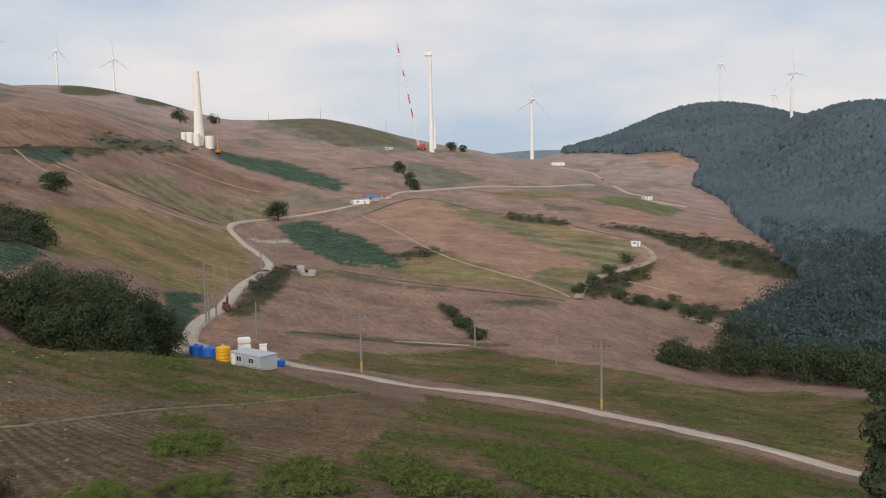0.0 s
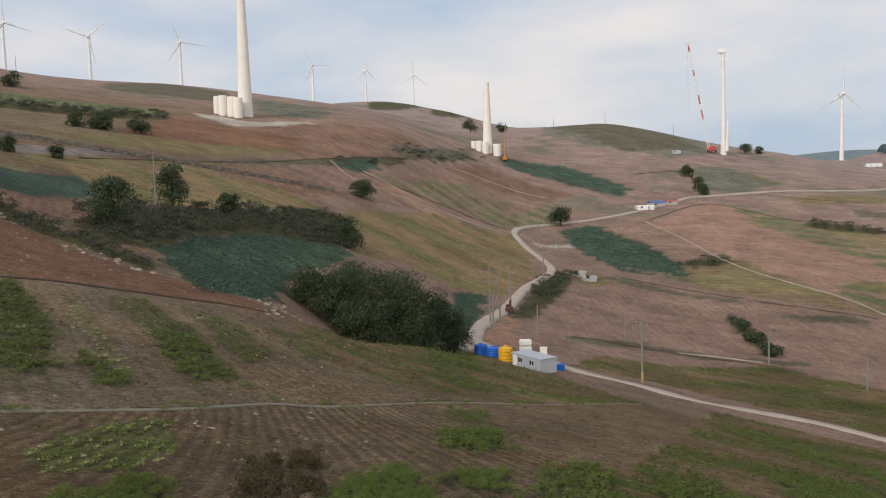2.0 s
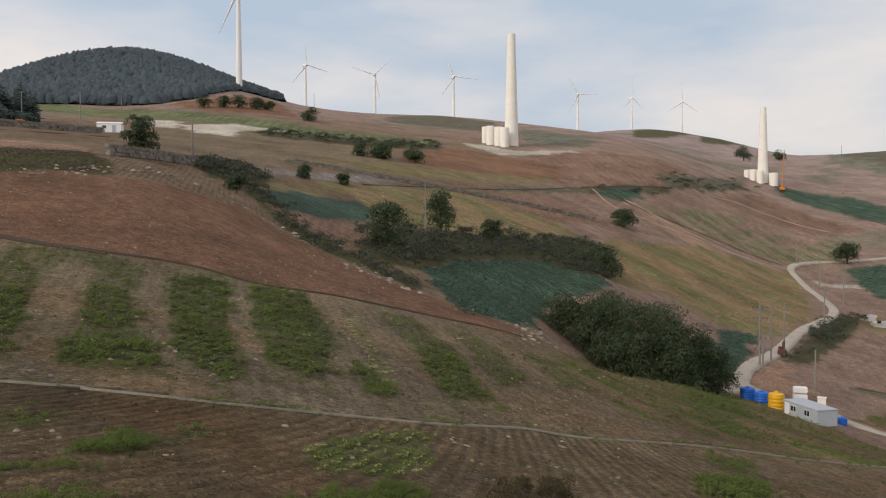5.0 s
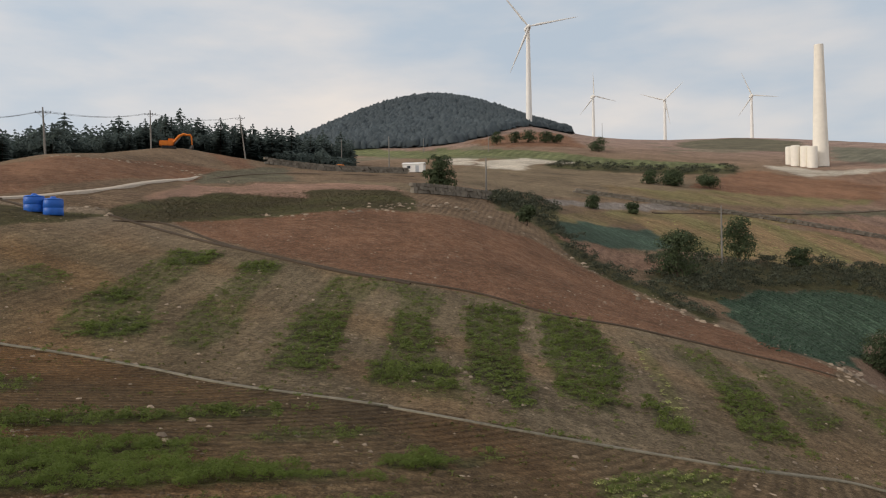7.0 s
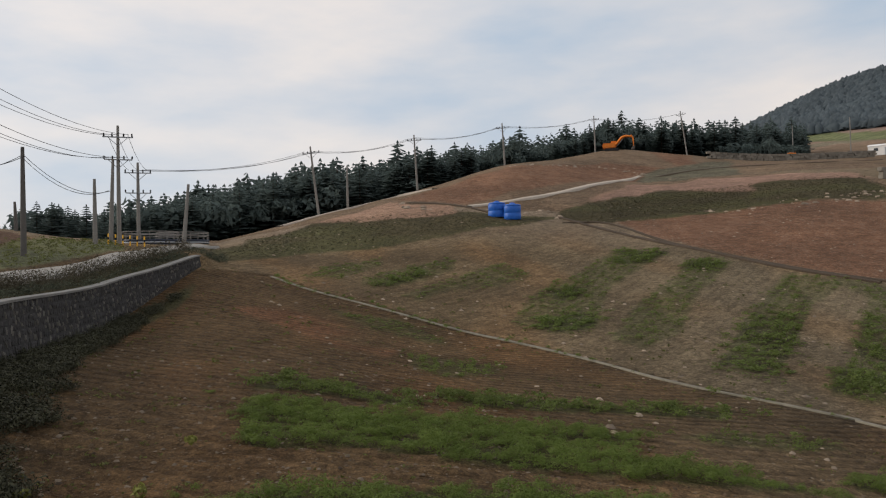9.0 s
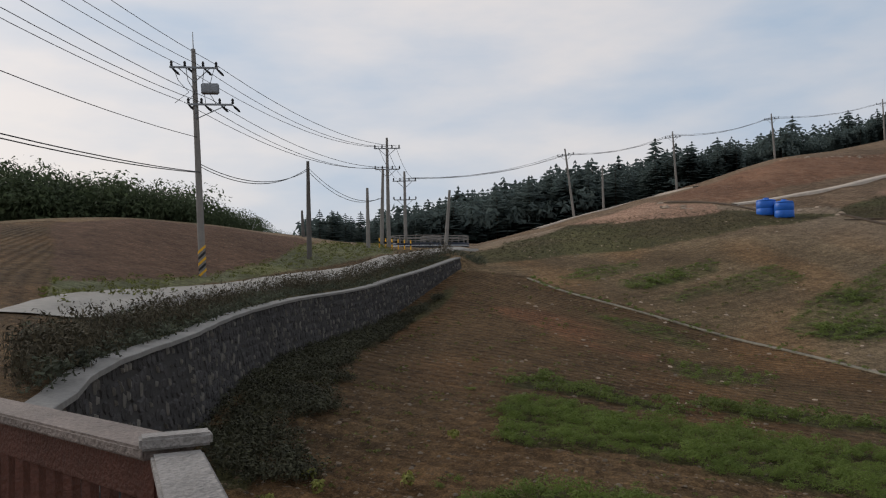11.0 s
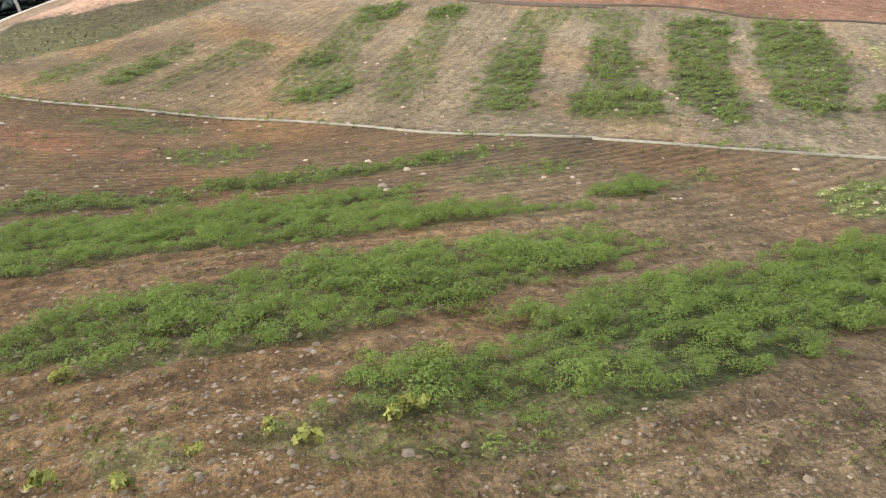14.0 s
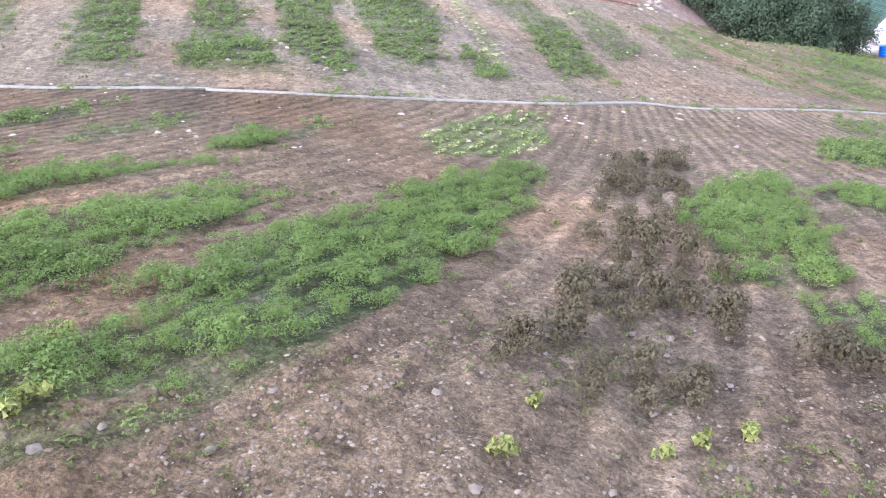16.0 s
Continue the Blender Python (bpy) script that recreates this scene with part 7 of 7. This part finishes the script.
def plant_shapes(seed, leaves, upright, size, slim=0.4):
    """Low feathery tufts about one unit wide."""
    rng = np.random.RandomState(seed)
    out = []
    for _ in range(6):
        lumps = [(rng.randn() * 0.16, rng.randn() * 0.16, upright * (0.3 + 0.35 * rng.rand()), 0.22 + 0.1 * rng.rand()) for _ in range(4)]
        V, F = leaf_cloud(rng, leaves, size, lumps, upright * 1.2, slim)
        V[:, 2] = np.maximum(V[:, 2], -0.02)
        out.append((V, F))
    return out


def bush_shapes(seed, leaves, size, slim=0.3):
    """Bushy, fine-leaved plants one unit wide."""
    rng = np.random.RandomState(seed)
    out = []
    for _ in range(7):
        lumps = [(rng.randn() * 0.17, rng.randn() * 0.17, 0.20 + 0.28 * rng.rand(), 0.20 + 0.13 * rng.rand()) for _ in range(5)]
        V, F = leaf_cloud(rng, leaves, size, lumps, 1.0, slim, 0.25)
        V[:, 2] = np.maximum(V[:, 2], -0.02)
        out.append((V, F))
    return out


def sown(poly, gap, pace, rng):
    """Places of plants sown in rows along the length of a strip, with ragged ends and misses."""
    q = np.array(poly)
    c = q.mean(0)
    span = smooth_line(np.concatenate([q, q[:1]]), 0.5) - c
    d = np.linalg.svd(span, full_matrices=False)[2][0]
    n = np.array([-d[1], d[0]])
    u, v = span @ d, span @ n
    gu, gv = np.meshgrid(np.arange(u.min() - 1, u.max() + 1, pace), np.arange(v.min() - 1, v.max() + 1, gap))
    gu, gv = gu.ravel(), gv.ravel()
    gu = gu + rng.randn(len(gu)) * pace * 0.25
    gv = gv + rng.randn(len(gv)) * gap * 0.13 + ripple(gu, gv, 7, 33) * 0.15
    x, y = c[0] + gu * d[0] + gv * n[0], c[1] + gu * d[1] + gv * n[1]
    k = inside(x + ripple(x, y, 1.9, 31) * 0.3, y + ripple(x, y, 1.5, 32) * 0.3, poly)
    return x[k], y[k]


def crops():
    rng = np.random.RandomState(21)
    bins = {k: [] for k in ("leafy", "leafy_far", "sparse", "wilted", "brown")}
    done = []
    for kind, poly in CROPS:
        q = np.array(poly)
        dist = np.hypot(*q.mean(0))
        far = float(np.clip(dist / 34, 1.0, 2.2))
        gap, pace = {"leafy": (0.46, 0.30), "sparse": (0.55, 0.36), "wilted": (0.55, 0.40), "brown": (0.60, 0.36)}[kind]
        x, y = sown(poly, gap * far ** 0.7, pace * far, rng)
        keep = ripple(x, y, 2.6, 40) + ripple(x, y, 0.9, 41) * 0.7 + rng.randn(len(x)) * 0.35 > {"leafy": -1.05 if dist < 24 else -0.75, "sparse": -0.05 if dist < 24 else -0.6, "wilted": -0.3, "brown": -0.3}[kind]
        for other in done:
            keep &= ~inside(x, y, other)
        if kind == "leafy":
            done.append(poly)
        x, y = x[keep], y[keep]
        if kind == "leafy" and 24 < dist < 75:
            c = q.mean(0)
            wide = c + (q - c) * 1.3
            fx, fy = sown([tuple(p) for p in wide], gap * far ** 0.7, pace * far, rng)
            k = (rng.rand(len(fx)) < 0.30) & ~inside(fx, fy, poly)
            bins["sparse"].append(np.stack([fx[k], fy[k], ground(fx[k], fy[k]), np.full(k.sum(), far)], 1))
        if kind == "leafy" and dist <= 24:
            c = q.mean(0)
            fx, fy = sown([tuple(p) for p in c + (q - c) * 1.2], gap, pace, rng)
            k = (rng.rand(len(fx)) < 0.13) & ~inside(fx, fy, poly)
            bins["leafy"].append(np.stack([fx[k], fy[k], ground(fx[k], fy[k]), np.full(k.sum(), 0.55)], 1))
        bins["leafy_far" if kind == "leafy" and dist > 24 else kind].append(np.stack([x, y, ground(x, y), np.full(len(x), far)], 1))
    looks = {"leafy": (LEAF, 350, 0.60, 0.054), "leafy_far": (LEAF_DULL, 66, 0.56, 0.10), "sparse": (LEAF_DULL, 46, 0.42, 0.10), "wilted": (LEAF_PALE, 36, 0.36, 0.12), "brown": (LEAF_BROWN, 330, 0.60, 0.062)}
    labels = {"leafy_far": "green bushy crop in strips beyond the channel", "leafy": "dense green fine-leaved crop in rows", "sparse": "thin green crop scattered over bare soil", "wilted": "pale yellow-green wilted leafy crop", "brown": "dry brown weeds over stony soil"}
    for kind, rows in bins.items():
        p = np.concatenate(rows)
        mat, n, size, leaf = looks[kind]
        swell = 1.0 + 0.24 * np.clip(ripple(p[:, 0], p[:, 1], 2.2, 44), -1, 1) + 0.2 * np.clip(ripple(p[:, 0], p[:, 1], 0.9, 45), -1, 1)
        s = size * p[:, 3] ** 0.85 * (0.7 + 0.5 * rng.rand(len(p))) * swell
        spread("crop", bush_shapes(len(kind), n, leaf, 0.32 if kind == "leafy" else 0.5), p[:, :3] - [0, 0, 0.02], rng.rand(len(p)) * 6.283, s, mat, s * (0.75 + 0.5 * rng.rand(len(p))) * np.where(p[:, 3] > 1.2, 0.7, 1.0) * {"wilted": 0.55, "brown": 1.0}.get(kind, 0.72), labels[kind], "crop")


crops()


CLOD = material("soil_clod", (0.095, 0.062, 0.036), 0.95, vary=0.3, scale=2, fine=20, island=0.55)


def stone_shapes():
    rng = np.random.RandomState(77)
    base = [(1, 0, 0), (0.3, 0.9, 0.05), (-0.8, 0.6, 0), (-0.9, -0.5, 0.05), (0.2, -1, 0), (0.5, 0.1, 0.62), (-0.35, 0.3, 0.7), (-0.3, -0.4, 0.6)]
    faces = [(0, 1, 5), (1, 6, 5), (1, 2, 6), (2, 3, 6), (3, 7, 6), (3, 4, 7), (4, 5, 7), (4, 0, 5), (5, 6, 7)]
    return [(np.array(base) * (1 + rng.randn(8, 3) * 0.2) * 0.5, np.array(faces)) for _ in range(6)]


def stones():
    rng = np.random.RandomState(31)
    shapes = stone_shapes()
    n = 30000
    b = 5 + rng.rand(n) * 130
    r = 6 * (70 / 6) ** (rng.rand(n) ** 1.4)
    x, y = -r * np.sin(np.radians(b)), r * np.cos(np.radians(b))
    k = (ripple(x, y, 5, 51) + rng.randn(n) * 0.5 > -0.2) & ~((b > 106) & (r > wall_range(b) - 0.6))
    for kind, poly in CROPS:
        if kind == "leafy":
            k &= ~inside(x, y, poly) | (rng.rand(n) < 0.1)
    x, y, r = x[k], y[k], r[k]
    size = (0.022 + 0.075 * rng.rand(len(x)) ** 3.5) * (0.8 + r / 55)
    spread("stones", shapes, np.stack([x, y, ground(x, y) + near_relief(x, y) - size * 0.12], 1), rng.rand(len(x)) * 6.283, size * 1.2, STONE, size * 0.6, "small pale stones strewn over the ploughed soil", "stones")
    n = 3000
    b, r = 24 + rng.rand(n) * 80, 20 + 82 * rng.rand(n) ** 0.7
    x, y = -r * np.sin(np.radians(b)), r * np.cos(np.radians(b))
    k = ripple(x, y, 8, 52) + rng.randn(n) * 0.6 > 0.1
    x, y = x[k], y[k]
    size = 0.13 + 0.26 * rng.rand(len(x)) ** 2.5
    spread("stones", shapes, np.stack([x, y, ground(x, y) + near_relief(x, y) - size * 0.1], 1), rng.rand(len(x)) * 6.283, size, BOULDER, size * 0.8, "larger pale stones scattered over the striped field", "stones")
    n = 2400
    b, r = 86 + rng.rand(n) * 46, 6.5 * (36 / 6.5) ** rng.rand(n)
    k = (r < wall_range(b) - 1.2)
    b, r = b[k], r[k]
    x, y = -r * np.sin(np.radians(b)), r * np.cos(np.radians(b))
    size = (0.035 + 0.10 * rng.rand(len(x)) ** 3) * (0.8 + r / 30)
    spread("stones", shapes, np.stack([x, y, ground(x, y) + near_relief(x, y) - size * 0.1], 1), rng.rand(len(x)) * 6.283, size, LOOSE_STONE, size * 0.75, "pale and reddish stones on the soil below the wall", "stones")
    n = 10000
    b = 3 + rng.rand(n) * 125
    r = 6 * (45 / 6) ** (rng.rand(n) ** 1.1)
    k = ~((b > 104) & (r > wall_range(b) - 0.6))
    b, r = b[k], r[k]
    x, y = -r * np.sin(np.radians(b)), r * np.cos(np.radians(b))
    size = (0.03 + 0.07 * rng.rand(len(x)) ** 2) * (0.9 + r / 40)
    spread("clods", shapes, np.stack([x, y, ground(x, y) + near_relief(x, y) - size * 0.15], 1), rng.rand(len(x)) * 6.283, size * 1.3, CLOD, size * 0.8, "dark clods of ploughed soil", "soil")
    for kind, poly in CROPS:
        if kind == "brown":
            x, y = scatter_in(poly, 0.33, rng)
            k = rng.rand(len(x)) < 0.55
            x, y = x[k], y[k]
            size = 0.04 + 0.12 * rng.rand(len(x)) ** 2
            spread("stones", shapes, np.stack([x, y, ground(x, y) - 0.01], 1), rng.rand(len(x)) * 6.283, size * 1.2, LOOSE_STONE, size * 0.6, "pale stones lying between dry weeds", "stones")
    P = []
    for name, w, pts in PATHS:
        if name == "boulder_line":
            ln = smooth_line(pts, 0.22 if w < 1.8 else 0.6)
            q = ln + rng.randn(*ln.shape) * w * (0.4 + 0.7 * rng.rand(len(ln), 1))
            P.append(q[rng.rand(len(q)) < (0.75 if w > 1.1 else 0.4)])
    q = np.concatenate(P)
    size = 0.18 + 0.85 * rng.rand(len(q)) ** 2.6
    spread("boulders", shapes, np.stack([q[:, 0], q[:, 1], ground(q[:, 0], q[:, 1]) - 0.05], 1), rng.rand(len(q)) * 6.283, size, BOULDER, size * 0.8, "pale boulders heaped along the field's edge", "boulders")


stones()


def rough_growth():
    """Scrub on the banks, weeds along wall, road and channel."""
    rng = np.random.RandomState(61)
    P, S = [], []
    for kind, poly in FIELDS:
        if kind != "scrub":
            continue
        q = np.array(poly)
        dist = np.hypot(*q.mean(0))
        if dist > 900:
            continue
        x, y = scatter_in(poly, np.clip(dist * 0.012, 0.55, 4.0), rng)
        k = rng.rand(len(x)) < 0.75
        x, y = x[k], y[k]
        P.append(np.stack([x, y, ground(x, y)], 1))
        S.append(np.clip(dist * 0.0125, 0.4, 3.6) * (0.5 + rng.rand(len(x))))
    P, S = np.concatenate(P), np.concatenate(S)
    r = np.hypot(P[:, 0], P[:, 1])
    shapes = clump_shapes(8, 90, 0.11)
    spread("scrub", shapes, P, rng.rand(len(P)) * 6.283, S, SCRUB, S * np.interp(r, [100, 120, 190, 260], [0.55, 0.9, 0.8, 0.5]), "dull olive scrub and weeds on the banks", "scrub")
    tall = bush_shapes(19, 46, 0.06, 0.28)
    n = 1700
    b = 108.5 + rng.rand(n) * 29
    off = 0.9 + rng.rand(n) * 2.2
    r = wall_range(b) + off * np.interp(b, [104, 112, 120, 128, 138], [2.2, 2.4, 2.3, 1.6, 1.1])
    x, y = -r * np.sin(np.radians(b)), r * np.cos(np.radians(b))
    s = (0.25 + 0.95 * rng.rand(n) ** 2.2) * np.interp(r, [10, 60], [1.0, 1.4])
    spread("dry_weeds", tall, np.stack([x, y, ground(x, y)], 1), rng.rand(n) * 6.283, s * 0.75, DRY, s * 1.15, "tall dry brown weeds along the wall's top", "weeds")
    n = 1500
    b = 106 + rng.rand(n) * 31
    r = wall_range(b) + 0.6 + rng.rand(n) * 5.0
    x, y = -r * np.sin(np.radians(b)), r * np.cos(np.radians(b))
    s = 0.25 + 0.4 * rng.rand(n)
    spread("verge_grass", plant_shapes(9, 20, 0.9, 0.12), np.stack([x, y, ground(x, y)], 1), rng.rand(n) * 6.283, s, SCRUB, s * 0.9, "low green-brown weeds between wall and road", "weeds")
    weedy = [(-12.6, -8.5), (-14.7, -10.6), (-19.6, -13.0), (-24.5, -14.8), (-34.7, -17.2), (-42.1, -17.6), (-49.1, -16.3), (-41.6, -16.0), (-30.0, -14.0), (-22.0, -11.3), (-19.3, -9.6), (-16.9, -9.6), (-14.6, -8.5), (-13.1, -6.9)]
    q = np.array(weedy)
    n = 30000
    x, y = q[:, 0].min() + np.ptp(q[:, 0]) * rng.rand(n), q[:, 1].min() + np.ptp(q[:, 1]) * rng.rand(n)
    b = np.degrees(np.arctan2(-x, y))
    gap = wall_range(b) - np.hypot(x, y)
    k = (inside(x + ripple(x, y, 2.2, 64) * 0.5, y + ripple(x, y, 1.8, 65) * 0.5, weedy) | ((gap < 1.8) & (b < 133) & (b > 106))) & (gap > 0.5) & (ripple(x, y, 1.6, 62) + rng.randn(n) * 0.6 > -0.1)
    x, y = x[k][:3800], y[k][:3800]
    s = 0.3 + 0.5 * rng.rand(len(x))
    spread("wall_foot_weeds", bush_shapes(8, 36, 0.08, 0.35), np.stack([x, y, ground(x, y) - 0.02], 1), rng.rand(len(x)) * 6.283, s, FOOT_WEED, s * 0.8, "dark weeds along the foot of the wall", "weeds")
    P = []
    for name, width, pts in PATHS:
        if name == "ditch":
            ln = smooth_line(pts, 0.5)
            P.append(ln + rng.randn(*ln.shape) * 0.35)
    q = np.concatenate(P)
    q = q[ripple(q[:, 0], q[:, 1], 6, 71) > -0.1]
    s = 0.2 + 0.3 * rng.rand(len(q))
    spread("verge_weeds", shapes, np.stack([q[:, 0], q[:, 1], ground(q[:, 0], q[:, 1])], 1), rng.rand(len(q)) * 6.283, s, LEAF, s * 0.7, "small green weeds along the drainage channel", "weeds")


SCRUB = material("scrub_leaf", (0.076, 0.084, 0.056), 0.8, vary=0.35, scale=0.15, fine=1.5, bump=0, island=0.5, thin=0.4)
FOOT_WEED = material("foot_weed", (0.048, 0.047, 0.025), 0.85, vary=0.35, scale=0.4, fine=3, bump=0, island=0.5)
DRY = material("dry_weed", (0.066, 0.055, 0.033), 0.9, vary=0.25, scale=0.5, fine=3, bump=0, island=0.4)
rough_growth()


def field_growth():
    """Single heads and tufts in the fields: cabbages, withered leaves, grass and weeds."""
    rng = np.random.RandomState(91)
    sets = {"cabbage": [], "yellow_crop": [], "bank": [], "weedy": [], "grass": []}
    for kind, poly in FIELDS:
        if kind not in sets:
            continue
        q = np.array(poly)
        dist = np.hypot(*q.mean(0))
        step = {"cabbage": 0.75, "yellow_crop": 1.5, "bank": 0.7, "weedy": 0.9, "grass": 0.8}[kind] * max(1.0, dist / 90)
        if dist > 330:
            continue
        x, y = scatter_in(poly, step, rng)
        if kind == "weedy":
            k = weed_rows(x, y) + rng.randn(len(x)) * 0.25 > -0.05
            x, y = x[k], y[k]
        if kind == "yellow_crop":
            k = ripple(x, y, 7, 81) + ripple(x * 0.35 + y, y * 0.35 - x, 2.5, 82) + rng.randn(len(x)) * 0.3 > -0.1
            x, y = x[k], y[k]
        sets[kind].append(np.stack([x, y, ground(x, y), np.full(len(x), step)], 1))
    looks = {"cabbage": (CABBAGE, 12, 0.6, 0.75, "blue-green cabbages in close rows", 0.22), "yellow_crop": (LEAF_PALE, 8, 0.3, 0.4, "withered pale leaves left on the field", 0.2),
             "bank": (BANK_GRASS, 10, 0.8, 0.8, "short olive grass on the banks", 0.15), "weedy": (MEADOW, 14, 0.5, 0.75, "patchy grass and weeds on the slope", 0.15), "grass": (MEADOW, 14, 0.6, 0.8, "short green grass on the bank", 0.15)}
    for kind, rows in sets.items():
        p = np.concatenate(rows)
        mat, n, up, size, label, leaf = looks[kind]
        s = size * p[:, 3] * (0.6 + 0.7 * rng.rand(len(p)))
        spread("growth", plant_shapes(n, n, up, leaf), p[:, :3], rng.rand(len(p)) * 6.283, s, mat, np.minimum(s, 0.25 if kind == "bank" else 0.5), label, "crop" if kind in ("cabbage", "yellow_crop") else "grass")
    n = 12000
    b = rng.rand(n) * 132
    r = 6.5 * (60 / 6.5) ** (rng.rand(n) ** 0.8)
    x, y = -r * np.sin(np.radians(b)), r * np.cos(np.radians(b))
    k = (ripple(x, y, 4, 95) + ripple(x, y, 1.5, 96) * 0.6 + rng.randn(n) * 0.4 > 0.25) & ~((b > 104) & (r > wall_range(b) - 0.8))
    x, y, r = x[k], y[k], r[k]
    s = (0.10 + 0.20 * rng.rand(len(x)) ** 2) * (0.8 + r / 50)
    spread("weeds", plant_shapes(5, 9, 0.5, 0.2), np.stack([x, y, ground(x, y)], 1), rng.rand(len(x)) * 6.283, s, MEADOW, s * 0.8, "small green weeds on the ploughed soil", "weeds")


BANK_GRASS = material("bank_grass", (0.074, 0.064, 0.032), 0.9, vary=0.3, scale=0.15, fine=2, bump=0, island=0.35)
CABBAGE = material("cabbage_leaf", (0.062, 0.108, 0.070), 0.6, vary=0.25, scale=0.3, fine=2, bump=0, island=0.4, thin=0.4)
MEADOW = material("meadow_grass", (0.112, 0.120, 0.033), 0.8, vary=0.3, scale=0.2, fine=2, bump=0, island=0.4, thin=0.4)
field_growth()


def field_finds():
    """Single stones and bolted cabbages lying about in the near field."""
    rng = np.random.RandomState(13)
    rock, head = stone_shapes(), bush_shapes(23, 70, 0.17, 0.6)
    for kind, spots in POINTS:
        for i, (x, y) in enumerate(spots):
            pick, mat = (rock[i % 6], LOOSE_STONE) if kind == "stone" else (head[i % 4], BOLTED)
            V = pick[0].copy()
            size = (0.11 + 0.10 * rng.rand()) if kind == "stone" else (0.26 + 0.12 * rng.rand())
            a = rng.rand() * 6.283
            V = np.stack([V[:, 0] * math.cos(a) - V[:, 1] * math.sin(a), V[:, 0] * math.sin(a) + V[:, 1] * math.cos(a), V[:, 2]], 1) * size
            name = "field_stone" if kind == "stone" else "cabbage"
            ob = new(name, raw_mesh(name, V, np.array(pick[1]), mat))
            ob.matrix_basis = pose(x, y, gz(x, y) - (0.03 if kind == "stone" else 0.01))
            tagged(ob, "pale angular stone on the ploughed soil" if kind == "stone" else "bolted yellow-green cabbage standing in the soil", "stone" if kind == "stone" else "cabbage", "stones in the field" if kind == "stone" else "stray cabbages")


field_finds()
